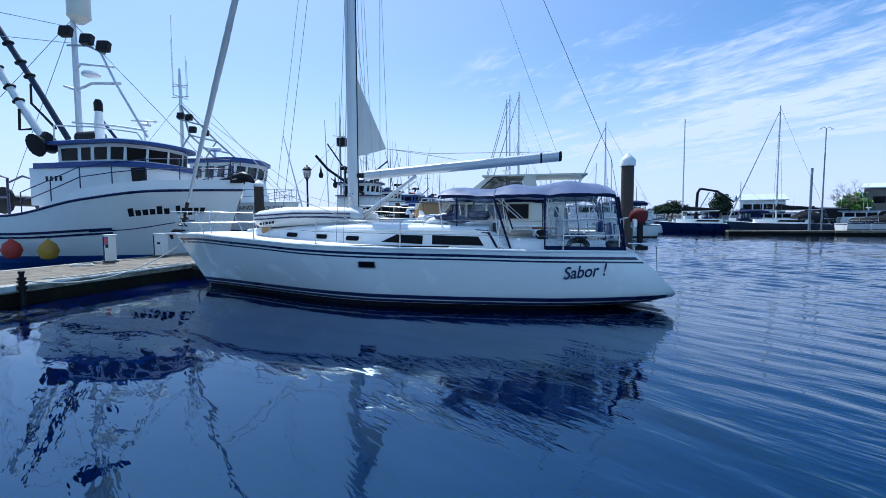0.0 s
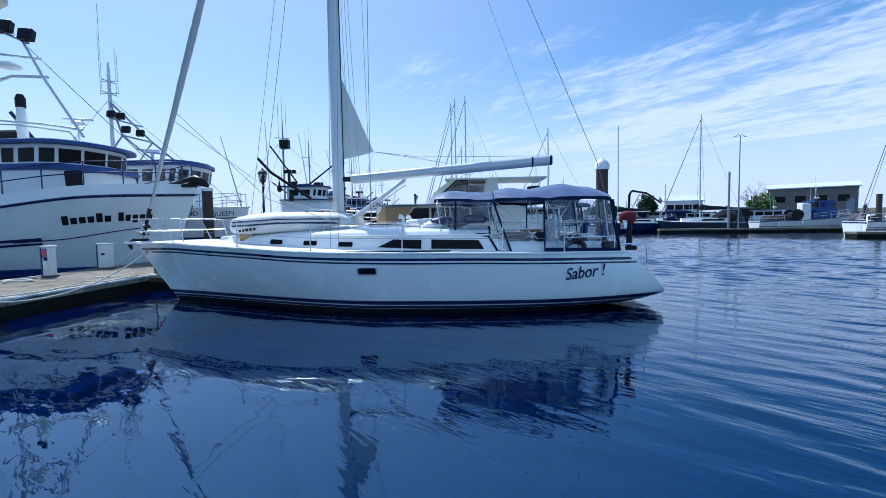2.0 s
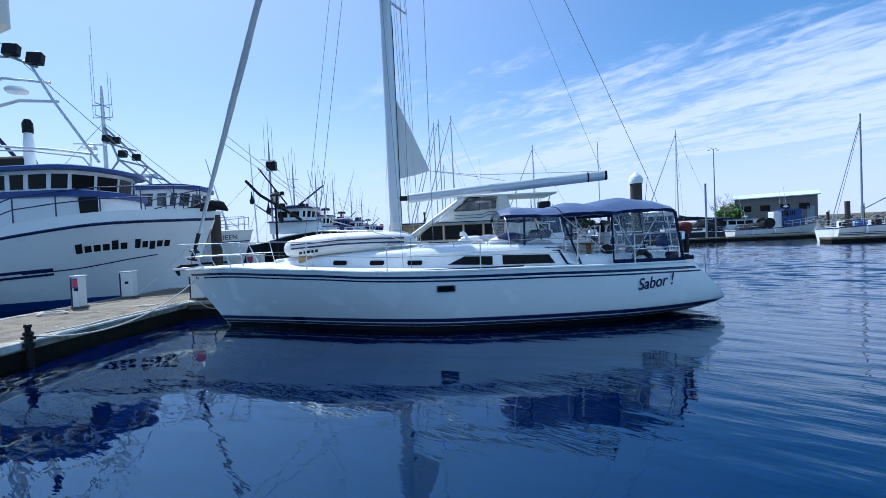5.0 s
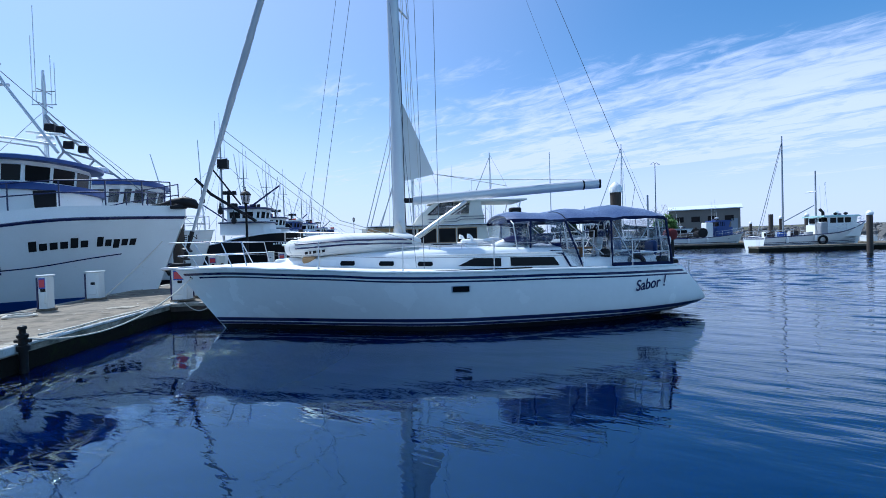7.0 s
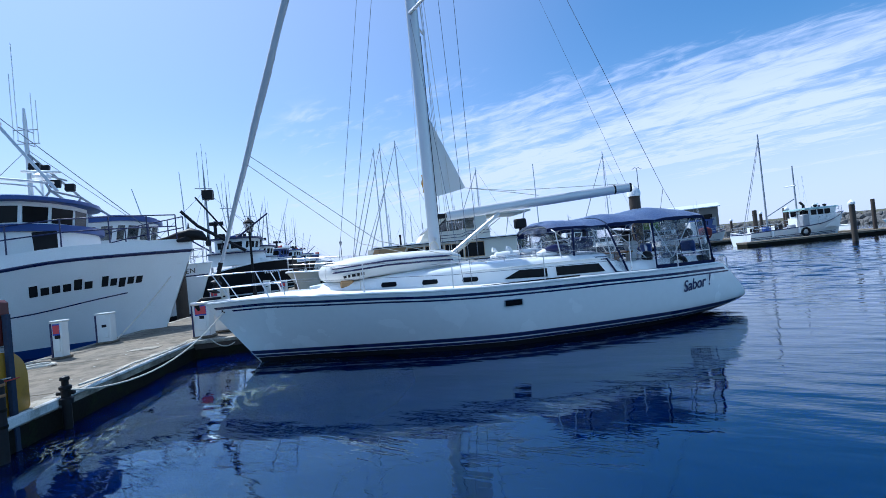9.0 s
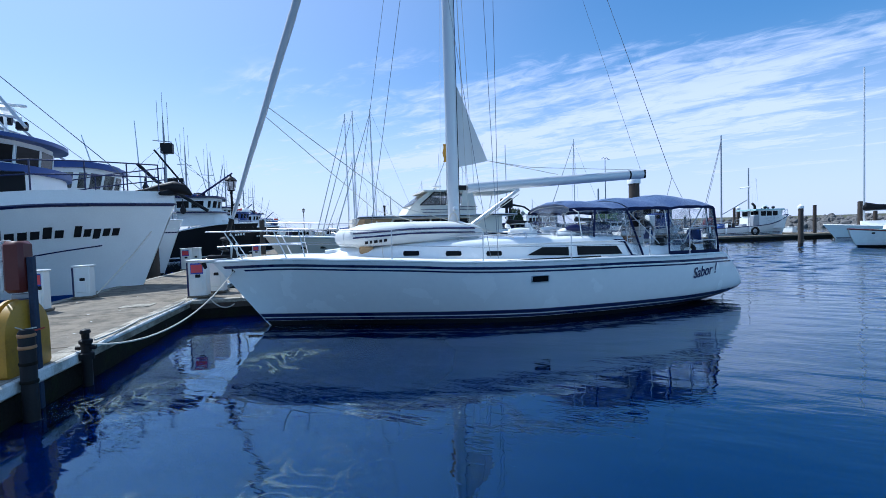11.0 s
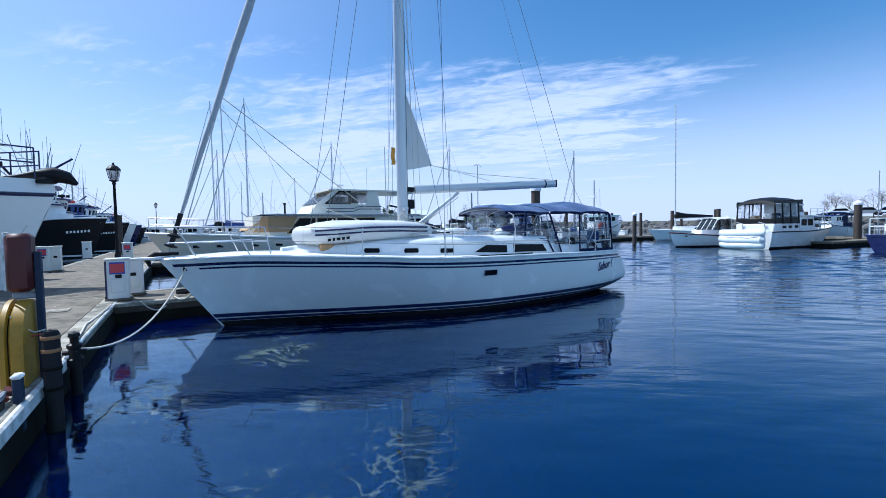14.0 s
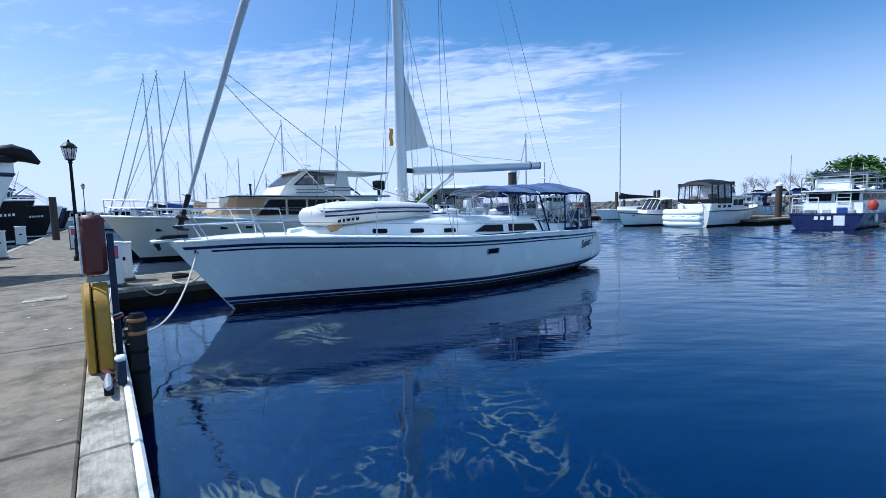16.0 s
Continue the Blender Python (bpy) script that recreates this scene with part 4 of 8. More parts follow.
    # solid black panel stands in for the unlit companionway opening
    part("companionway", Geo().box((8.93, 0, 1.45), (0.08, 1.1, 0.6), bevel=0.02), BLACK, b, "black panel standing in for the shaded companionway opening", smooth=False)
    for y in (-1.25, 1.25):
        part("winch", Geo().lathe([(0.09, 0), (0.095, 0.03), (0.06, 0.06), (0.065, 0.13), (0.09, 0.16), (0.08, 0.2), (0.0, 0.21)], (9.85, y, 1.42), 12), STEEL, b)
    part("wheel", Geo().rings([[(10.55 + 0.02 * math.cos(q), (0.46 + 0.018 * math.cos(q)) * math.cos(a), 1.62 + (0.46 + 0.018 * math.sin(q)) * math.sin(a)) for q in steps(0, 2 * math.pi, 7)[:-1]] for a in steps(0, 2 * math.pi, 29)[:-1]], loop=True), STEEL, b, "steel steering wheel")
    part("steering_pedestal", Geo().box((10.42, 0, 1.35), (0.22, 0.26, 0.7), bevel=0.05).box((10.42, 0, 1.78), (0.2, 0.4, 0.22), bevel=0.04), WHITE, b)
    part("cockpit_cushion", Geo().box((10.65, -1.28, 1.47), (0.5, 0.14, 0.14), bevel=0.05), NAVY, b)
    # dodger and bimini
    dw = 1.34
    arch = lambda x, w, zb, zt: [(x, y, zb + (zt - zb) * (1 - abs(y / w) ** 3.2)) for y in steps(-w, w, 17)]
    top = [arch(x, w, zb, zt) for x, w, zb, zt in ((7.72, 1.08, 2.36, 2.52), (7.95, 1.25, 2.36, 2.56), (8.5, 1.38, 2.34, 2.56), (9.0, 1.42, 2.33, 2.55))]
    bim = [arch(x, w, zb, zt) for x, w, zb, zt in ((9.02, 1.44, 2.34, 2.56), (9.35, 1.48, 2.36, 2.60), (9.9, 1.52, 2.33, 2.62), (10.6, 1.54, 2.36, 2.66), (11.2, 1.52, 2.35, 2.62), (11.42, 1.48, 2.30, 2.52))]
    for nm, rr, lb in (("dodger_top", top, "navy canvas dodger top"), ("bimini_top", bim, "navy canvas bimini top")):
        fine = []
        for i in range(len(rr) - 1):
            for k in range(6):
                t = k / 6
                fine.append([tuple(a + (c - a) * t for a, c in zip(p, q)) for p, q in zip(rr[i], rr[i + 1])])
        fine.append(rr[-1])
        wav = [[(x, y, z + 0.028 * math.sin(5.2 * (x - 9.0)) * (1 - (y / 1.6) ** 2) + 0.03 * noise.noise((x * 2.6, y * 2.6, 0)) + 0.012 * noise.noise((x * 7, y * 5, 3))) for x, y, z in r] for r in fine]
        part(nm, Geo().grid(wav), CANVASTOP, b, lb)
        for e in (0, -1):
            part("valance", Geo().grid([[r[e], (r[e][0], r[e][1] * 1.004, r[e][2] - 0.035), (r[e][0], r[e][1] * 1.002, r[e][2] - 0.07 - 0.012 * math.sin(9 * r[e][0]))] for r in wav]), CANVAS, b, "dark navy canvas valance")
    for sd in (-1, 1):
        f = lambda *p, q=sd: Vector((p[0], p[1] * (1 if q < 0 else -1), p[2]))
        # clear side panels
        for nm, o in (("side_window", [(8.05, -1.28, 1.62), (9.33, -1.50, 1.22), (8.98, -1.42, 2.3), (8.16, -1.36, 2.3)]),
                      ("side_window", [(10.06, -1.55, 1.24), (11.55, -1.45, 1.2), (11.38, -1.49, 2.26), (10.06, -1.54, 2.28)])):
            part(nm, Geo().plate([f(*p) for p in o], (0, sd, 0), 0.004), VINYL, b, "clear vinyl side window", smooth=False)
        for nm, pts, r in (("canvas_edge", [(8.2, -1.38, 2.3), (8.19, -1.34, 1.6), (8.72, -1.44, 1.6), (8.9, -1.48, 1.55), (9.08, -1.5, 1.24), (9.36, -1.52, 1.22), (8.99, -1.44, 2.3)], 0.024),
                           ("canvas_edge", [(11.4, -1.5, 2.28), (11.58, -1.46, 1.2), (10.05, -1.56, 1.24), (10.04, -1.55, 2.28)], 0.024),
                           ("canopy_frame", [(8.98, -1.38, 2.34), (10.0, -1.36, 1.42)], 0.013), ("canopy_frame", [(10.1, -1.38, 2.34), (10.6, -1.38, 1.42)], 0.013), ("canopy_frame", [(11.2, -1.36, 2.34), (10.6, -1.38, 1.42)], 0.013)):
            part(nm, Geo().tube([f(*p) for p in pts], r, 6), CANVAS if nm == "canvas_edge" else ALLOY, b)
    for nm, o in (("windscreen", [(7.62, -0.55, 1.8), (7.62, 0.55, 1.8), (7.76, 0.5, 2.38), (7.76, -0.5, 2.38)]), ("windscreen", [(8.02, -1.3, 1.64), (7.62, -0.57, 1.8), (7.76, -0.52, 2.38), (8.1, -1.3, 2.3)]), ("windscreen", [(8.02, 1.3, 1.64), (7.62, 0.57, 1.8), (7.76, 0.52, 2.38), (8.1, 1.3, 2.3)]), ("aft_curtain", [(11.6, -1.4, 1.25), (11.6, 1.4, 1.25), (11.42, 1.42, 2.3), (11.42, -1.42, 2.3)])):
        part(nm, Geo().plate(o, (1, 0, 0), 0.004), VINYL, b, "clear vinyl " + ("windscreen panel" if nm == "windscreen" else "aft curtain"), smooth=False)
    for x, zt in ((7.8, 2.45), (8.98, 2.48), (10.1, 2.56), (11.3, 2.5)):
        part("canopy_bow", Geo().tube([(x + 0.1, -1.36, 1.5)] + [(x, y, zt - 0.2 * abs(y / 1.36) ** 3) for y in steps(-1.34, 1.34, 11)] + [(x + 0.1, 1.36, 1.5)], 0.014, 6), STEEL, b)
    for sd in (-1, 1):
        f = lambda *p, q=sd: Vector((p[0], p[1] * (1 if q < 0 else -1), p[2]))
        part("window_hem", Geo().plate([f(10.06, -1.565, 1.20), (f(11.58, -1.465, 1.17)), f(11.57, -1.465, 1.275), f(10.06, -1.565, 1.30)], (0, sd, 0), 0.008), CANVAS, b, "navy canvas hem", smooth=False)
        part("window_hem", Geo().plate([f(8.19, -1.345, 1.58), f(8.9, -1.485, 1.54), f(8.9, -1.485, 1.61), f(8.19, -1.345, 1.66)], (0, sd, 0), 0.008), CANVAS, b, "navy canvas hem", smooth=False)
        part("corner_post", Geo().tube([f(11.62, -1.40, 1.2), f(11.46, -1.42, 2.28)], 0.03, 6), CANVAS, b)
        for x, z0 in ((10.75, 1.28), (11.25, 1.26)):
            part("canopy_strap", Geo().tube([f(x, -1.545, z0), f(x - 0.12, -1.545, 2.28)], 0.008, 5), CANVAS, b)
        part("seat_back", Geo().box((11.42, sd * 0.86, 1.60), (0.12, 0.46, 0.34), bevel=0.05), BLUE, b, "blue stern seat cushion")
    part("horseshoe_buoy", Geo().tube([(10.52 + 0.19 - 0.19 * math.cos(a), -1.40, 1.28 + 0.13 * math.sin(a)) for a in steps(0, math.pi, 11)], 0.055, 8), RUBBER, b, "dark horseshoe buoy")
    part("cockpit_bag", Geo().box((11.42, -1.28, 1.30), (0.34, 0.2, 0.2), bevel=0.06), BLACK, b, "dark cockpit bag")
    part("winch_cover", Geo().lathe([(0.12, 0), (0.12, 0.12), (0.09, 0.19), (0.0, 0.21)], (10.01, -1.28, 1.42), 12), BLACK, b, "black winch cover")
    part("companion_board", Geo().box((8.62, -0.9, 1.92), (0.5, 0.3, 0.2), bevel=0.06), NAVY, b)
    part("cockpit_table", Geo().box((10.05, 0.1, 1.62), (0.55, 0.7, 0.04), bevel=0.012).box((10.05, 0.1, 1.42), (0.1, 0.1, 0.4)), TEAK, b)
    part("seat_cushion", Geo().box((9.9, 1.15, 1.5), (1.4, 0.34, 0.12), bevel=0.05), WHITE, b)
    part("grab_rail", Geo().tube([(10.15, -0.35, 1.5), (10.2, -0.35, 2.05), (10.2, 0.35, 2.05), (10.15, 0.35, 1.5)], 0.016, 6), STEEL, b)
    part("chartplotter", Geo().box((10.33, 0.0, 2.0), (0.1, 0.34, 0.24), bevel=0.03), BLACK, b)
    part("dodger_base", Geo().tube([(8.06, -1.32, 1.66), (7.6, -0.6, 1.82), (7.6, 0.6, 1.82), (8.06, 1.32, 1.66)], 0.03, 6), CANVAS, b)
    # lettering on the quarter
    p0, p1 = H.at(H.s_at(10.40, 0.66), 0.66, 0.03), H.at(H.s_at(11.3, 0.75), 0.75, 0.03)
    ax = (p1 - p0).normalized()
    upv = (H.at(H.s_at(10.8, 0.95), 0.95, 0.01) - H.at(H.s_at(10.8, 0.7), 0.7, 0.01)).normalized()
    nz = ax.cross(upv).normalized()
    upv = nz.cross(ax)
    m = Matrix((ax, upv, nz)).transposed().to_4x4()
    m.translation = p0
    lettering("Sabor !", 0.34, NAVY, b, m, "name_lettering", "navy script lettering reading Sabor !", shear=0.32, bold=0.004, squeeze=0.86)
    for k in range(3):
        part("fender_board", Geo().lathe([(0.0, -0.3), (0.08, -0.26), (0.1, 0), (0.08, 0.26), (0, 0.3)], (11.9, 0.6 + 0.2 * k, 1.0), 10), WHITE, b)
    return b, H, side_at


SAIL, SAIL_HULL, SAIL_SIDE = sailing_yacht()


def inflatable_dinghy():
    """Upside-down inflatable lashed on the foredeck."""
    d = thing("inflatable_dinghy", "pale grey inflatable dinghy lashed keel up on the foredeck", "dinghy", YACHT @ pose(2.52, -0.05, 1.62, 0, 0, 0))
    for sd in (-1, 1):
        pts = [(0.28, sd * 0.12, 0.22), (0.42, sd * 0.36, 0.23), (0.8, sd * 0.52, 0.25), (1.5, sd * 0.56, 0.29), (2.3, sd * 0.56, 0.29), (3.0, sd * 0.54, 0.27), (3.22, sd * 0.53, 0.27)]
        part("tube", Geo().tube(pts, [0.21, 0.22, 0.225, 0.225, 0.225, 0.2, 0.09], 14), HYPALON, d)
        for dz in (0.085, -0.01):
            part("rub_strake", Geo().tube([(p[0] - (0.1 if i == 0 else 0), p[1] + sd * (0.218 if i > 0 else 0.19), p[2] + dz) for i, p in enumerate(pts[1:-1])], 0.02, 6), NAVY, d, "navy rubbing strake")
    part("bow_tube", Geo().tube([(0.28, -0.14, 0.22), (0.16, 0, 0.22), (0.28, 0.14, 0.22)], 0.21, 14), HYPALON, d)
    rows = [[(x, y, 0.36 + 0.19 * max(0, 1 - (y / 0.5) ** 2) * k) for y in steps(-0.5, 0.5, 9)] for x, k in ((0.25, 0.3), (0.5, 0.75), (0.9, 1), (1.8, 1.0), (2.9, 0.9), (3.05, 0.6))]
    part("floor", Geo().grid(rows), HYPALON, d)
    part("transom", Geo().box((2.98, 0, 0.25), (0.04, 0.9, 0.4), bevel=0.01), WHITE, d)
    bars(d, "maker_mark", (0.55, -0.695, 0.08), (1, -0.22, 0.1), (0, 0, 1), (0.07, 0.05, 0.08, 0.06, 0.07), 0.06, BLACK)
    for x in (0.9, 2.7):
        part("lashing", Geo().tube([(x, -0.95, -0.28), (x, -0.66, 0.28), (x, 0, 0.58), (x, 0.66, 0.28), (x, 0.95, -0.28)], 0.008, 5), ROPE, d)
    for x in (0.6, 1.9, 2.8):
        for y in (-0.42, 0.42):
            part("chock", Geo().box((x, y, -0.05), (0.3, 0.18, 0.16), bevel=0.03), TAN, d)
    return d


inflatable_dinghy()


def stern_outboard():
    o = thing("outboard_motor", "small outboard motor under a dull red cover on the stern rail", "outboard motor", YACHT @ pose(12.0, -0.78, 1.62))
    part("cover", Geo().rings([[(dx * k + 0.1 * (z - 0.4), dy * k, z) for dx, dy in [(0.19 * math.cos(a), 0.11 * math.sin(a)) for a in steps(0, 2 * math.pi, 15)[:-1]]] for z, k in ((0.14, 0.7), (0.2, 0.95), (0.3, 1), (0.38, 0.85), (0.42, 0.4))]), COVERRED, o, "dull red cloth cover")
    part("leg", Geo().box((0.02, 0, -0.05), (0.12, 0.09, 0.62), bevel=0.03).box((0.06, 0, -0.4), (0.26, 0.05, 0.1), bevel=0.02), BLACK, o)
    part("bracket", Geo().box((-0.1, 0, 0.12), (0.1, 0.22, 0.2), bevel=0.02), STEEL, o)


stern_outboard()
for k, (x, y, z, c) in enumerate(((7.75, -0.95, 1.78, WHITE), (7.95, -1.05, 1.86, NAVY), (7.58, -0.5, 1.86, WHITE))):
    solo("folded_sail_bag", Geo().rings([[(x + 0.2 * i - 0.3 + 0.03 * math.cos(a * 3), y + r * math.cos(a), z + 0.04 * math.sin(i + k) + r * 0.8 * math.sin(a)) for a in steps(0, 2 * math.pi, 13)[:-1]] for i, r in enumerate((0.05, 0.12, 0.14, 0.11, 0.04))]), c, "crumpled cloth bundle on the coachroof", "cloth bundle", YACHT)

# ---- working boats along the dock ----
def window_row(parent, pts, z0, z1, lean=None, mat=SMOKED, frame_mat=None, name="wheelhouse_window", gap=0.07):
    """Panes along a plan polyline, one to a segment, slightly proud; lean: the house's foot, top, lean and plan ends."""
    def skew(p):
        if lean:
            zb, zt, by, xa, xb = lean
            p.x += by * (1 - (p.x - xa) / (xb - xa)) * (p.z - zb) / (zt - zb)
        return p

    cx = sum(x for x, _ in pts) / len(pts) + (2.0 if len({round(y, 2) for _, y in pts}) > 1 else 0)
    for (x0, y0), (x1, y1) in zip(pts, pts[1:]):
        d = Vector((x1 - x0, y1 - y0, 0))
        ln = d.length
        d.normalize()
        nrm = Vector((d.y, -d.x, 0))
        mid = Vector(((x0 + x1) / 2 - cx, (y0 + y1) / 2, 0))
        nrm *= 1 if nrm.dot(mid) > 0 else -1
        if ln < 0.2:
            continue
        a, c = Vector((x0, y0, 0)) + d * gap, Vector((x0, y0, 0)) + d * (ln - gap)
        o = [skew(q) for q in (a + Vector((0, 0, z0)), c + Vector((0, 0, z0)), c + Vector((0, 0, z1)), a + Vector((0, 0, z1)))]
        w = part(name, Geo().plate([p + nrm * 0.004 for p in o], nrm, 0.012), mat, parent, smooth=False)
        if frame_mat:
            g = Geo()
            q = [p + nrm * 0.012 for p in o] + [o[0] + nrm * 0.012]
            g.tube(q, 0.022, 4)
            part("window_frame", g, frame_mat, w, smooth=False)


def prism(plan, z0, z1, lean=0.0):
    """A house block over a plan outline; lean moves the top aft at the front."""
    g = Geo()
    lo = [(x, y, z0) for x, y in plan]
    xs = [x for x, _ in plan]
    hi = [(x + lean * (1 - (x - min(xs)) / (max(xs) - min(xs))), y, z1) for x, y in plan]
    return g.rings([lo, hi])


def front_plan(x0, x1, w, round_=0.9, n=7):
    """House plan with a rounded front at x0 and a square back at x1."""
    arc = [(x0 + round_ * (1 - math.cos(a)), w * math.sin(a)) for a in steps(radians(-90), radians(90), n * 2 - 1)]
    return [(x1, -w)] + arc + [(x1, w)]


def pipe_rail(parent, pts, heights, every=1, mat=NAVY, r=0.022, name="guard_rail"):
    """Rails over a row of foot points, with a post at each."""
    g = Geo()
    for h in heights:
        g.tube([Vector(p) + Vector((0, 0, h)) for p in pts], r, 6)
    part(name, g, mat, parent)
    for p in pts[::every]:
        part("rail_post", Geo().tube([p, Vector(p) + Vector((0, 0, heights[-1]))], r, 6), mat, parent)


def floodlight(parent, at, aim=0.0, s=0.3):
    m = Matrix.Rotation(radians(aim), 4, "Z") @ Matrix.Rotation(radians(15), 4, "X")
    l = part("floodlight", Geo().box(at, (s, s * 0.55, s * 0.9), bevel=0.03, m=m), BLACK, parent, "black deck floodlight")
    mm = Matrix.Translation(at) @ m
    part("lens", Geo().add([mm @ Vector(p) for p in ((-s * 0.4, -s * 0.29, -s * 0.34), (s * 0.4, -s * 0.29, -s * 0.34), (s * 0.4, -s * 0.29, s * 0.34), (-s * 0.4, -s * 0.29, s * 0.34))], [(0, 1, 2, 3)]), ALLOY, l, smooth=False)


def fishing_hull(L, B, bow_z, mid_z, stern_z, rake=1.25, flare=1.0):
    sh = spline([(0, bow_z), (0.15, bow_z * 0.93 + mid_z * 0.07), (0.3, bow_z * 0.6 + mid_z * 0.4), (0.5, mid_z), (0.75, mid_z * 0.97), (1, stern_z)])
    bm = spline([(0, 0.06), (0.05, 0.24 * B), (0.12, 0.50 * B), (0.22, 0.78 * B), (0.35, 0.96 * B), (0.55, B), (0.8, 0.97 * B), (1, 0.86 * B)])
    kl = spline([(0, -0.8), (0.5, -0.9), (1, -0.5)])
    fu = spline([(0, 1.1 * flare), (0.15, 0.95 * flare), (0.3, 0.5), (0.5, 0.2), (0.8, 0.18), (1, 0.25)])
    return Hull(lambda z: rake * (1 - z / bow_z) + 0.0, lambda z: L - 0.1 + 0.06 * z, bm, sh, kl, fu), sh


def seiner(m, label):
    """Big white purse seiner with navy trim; near side is +y."""
    H, sh = fishing_hull(17.6, 2.9, 3.09, 2.02, 2.1)
    b = thing("fishing_vessel", label, "fishing boat", m)
    part("hull", H.skin(n=56, k=16), WHITE, b)
    part("bulwark_cap", H.rail(0.032, 0.01), NAVY, b, "navy bulwark cap rail")
    part("sheer_line", H.band(lambda s: sh(s) - 0.065, lambda s: sh(s) - 0.01, 0.012), NAVY, b)
    part("foredeck", H.deck(0.45, 0.1), DECK, b)
    g0 = spline([(0.02, 1.95), (0.12, 1.7), (0.22, 1.42), (0.27, 1.36), (0.5, 1.18), (1, 1.2)])
    part("knuckle_line", H.band(lambda s: g0(s) - 0.02, lambda s: g0(s) + 0.02, 0.01, 0.08, 0.3), NAVY, b)
    part("guard", H.band(lambda s: g0(s) - 0.14, lambda s: g0(s) - 0.06, 0.05, 0.25, 0.99), NAVY, b, "navy rubbing guard")
    part("guard", H.band(lambda s: g0(s) + 0.02, lambda s: g0(s) + 0.12, 0.05, 0.25, 0.99), NAVY, b, "navy rubbing guard")
    part("bottom", H.band(lambda s: -0.4, lambda s: 0.30, 0.03), BLUE, b, "blue bottom paint")
    top = Geo()
    for sd in (-1, 1):
        rows = []
        for s in steps(0.0, 0.42, 20):
            p = H.at(s, sh(s), -0.03)
            p = p if sd < 0 else H.both(p)
            k = 0.42 * (1 - max(0, (s - 0.3) / 0.12))
            rows.append([p, p + Vector((0.0, 0, k))])
        top.grid(rows)
    part("bow_bulwark", top, WHITE, b, "white upper bow bulwark")
    # houses
    plan = front_plan(3.3, 8.6, 2.15, 1.1)
    part("deckhouse", prism(plan, 2.45, 4.02, 0.12), WHITE, b)
    part("lower_house", prism(front_plan(5.2, 8.6, 1.85, 0.5), 1.5, 2.46), WHITE, b)
    part("house_band", prism(front_plan(3.25, 8.3, 2.22, 1.15), 3.98, 4.2), BLUE, b, "blue belt under the windows")
    wplan = front_plan(3.75, 7.3, 1.95, 1.0, 4)
    part("wheelhouse", prism(wplan, 4.2, 5.0, -0.08), WHITE, b)
    wl = (4.2, 5.0, -0.08, 3.75, 7.3)
    window_row(b, wplan[1:-1], 4.28, 4.82, wl, SMOKED, WHITE, gap=0.04)
    window_row(b, [(7.2, 1.95), (6.2, 1.95), (5.55, 1.95), (4.75, 1.95)], 4.28, 4.82, wl, SMOKED, WHITE)
    window_row(b, [(4.75, -1.95), (5.55, -1.95), (6.2, -1.95), (7.2, -1.95)], 4.28, 4.82, wl, SMOKED, WHITE)
    part("roof_visor", prism(front_plan(3.3, 7.7, 2.25, 1.2), 4.95, 5.07), BLUE, b, "blue wheelhouse roof with overhang")
    part("roof_cap", prism(front_plan(3.55, 7.5, 2.0, 1.1), 5.07, 5.14), WHITE, b)
    # doorway is a black slab; the dark interior is only its colour
    part("house_door", Geo().box((3.6, 1.75, 3.3), (0.75, 0.06, 1.3), bevel=0.02), BLACK, b, "black slab standing in for a shaded open doorway", smooth=False)
    part("house_port", Geo().box((8.0, 2.17, 2.2), (0.35, 0.05, 0.22), bevel=0.02), SMOKED, b, smooth=False)
    for sd in (-1, 1):
        pts = [H.at(s, sh(s)) + Vector((0, 0, max(0, 0.42 * (1 - max(0, (s - 0.3) / 0.12))))) for s in (0.02, 0.06, 0.11, 0.17, 0.235, 0.3, 0.37, 0.45)]
        pts = [p if sd < 0 else H.both(p) for p in pts]
        pipe_rail(b, pts, (0.45, 0.85))
    bars(b, "registration_mark", (7.75, 2.165, 3.45), (-1, 0, 0), (0, 0, 1), (0.12, 0.12, 0.12, 0.12), 0.2, BLACK, "dark registration figures", (0, 1, 0))
    # bow name, unreadable by choice: two blocks of bars that follow the flare
    for s0, s1, k in ((0.212, 0.128, 6), (0.119, 0.059, 5)):
        for i in range(k):
            sa = s0 + (s1 - s0) * i / k
            sb = s0 + (s1 - s0) * (i + 0.74) / k
            up = -0.63 if i == 0 or (k, i) == (6, 4) else -0.73
            dn = -1.03 if (k, i) == (5, 2) else -0.96
            o = [H.both(H.at(s, sh(s) + dz, 0.012)) for s, dz in ((sa, dn), (sb, dn), (sb, up), (sa, up))]
            part("name_mark", Geo().plate(o, (0, 1, 0), 0.006), BLACK, b, smooth=False)
    part("anchor", Geo().tube([(1.3, 0, 3.48), (0.8, 0, 3.55), (0.4, 0, 3.62), (0.0, 0, 3.66), (-0.3, 0, 3.58), (-0.52, 0, 3.40)], [0.05, 0.09, 0.16, 0.22, 0.18, 0.05], 10).tube([(0.3, -0.45, 3.42), (0.02, 0, 3.52), (0.3, 0.45, 3.42)], [0.06, 0.14, 0.06], 8), BLACK, b, "heavy dark anchor on the bow roller")
    part("anchor_winch", Geo().lathe([(0.0, -0.5), (0.35, -0.48), (0.35, -0.42), (0.16, -0.4), (0.16, 0.4), (0.35, 0.42), (0.35, 0.48), (0, 0.5)], (2.2, 0, 3.2), 14, Matrix.Rotation(radians(90), 4, "X")), GREYSTEEL, b)
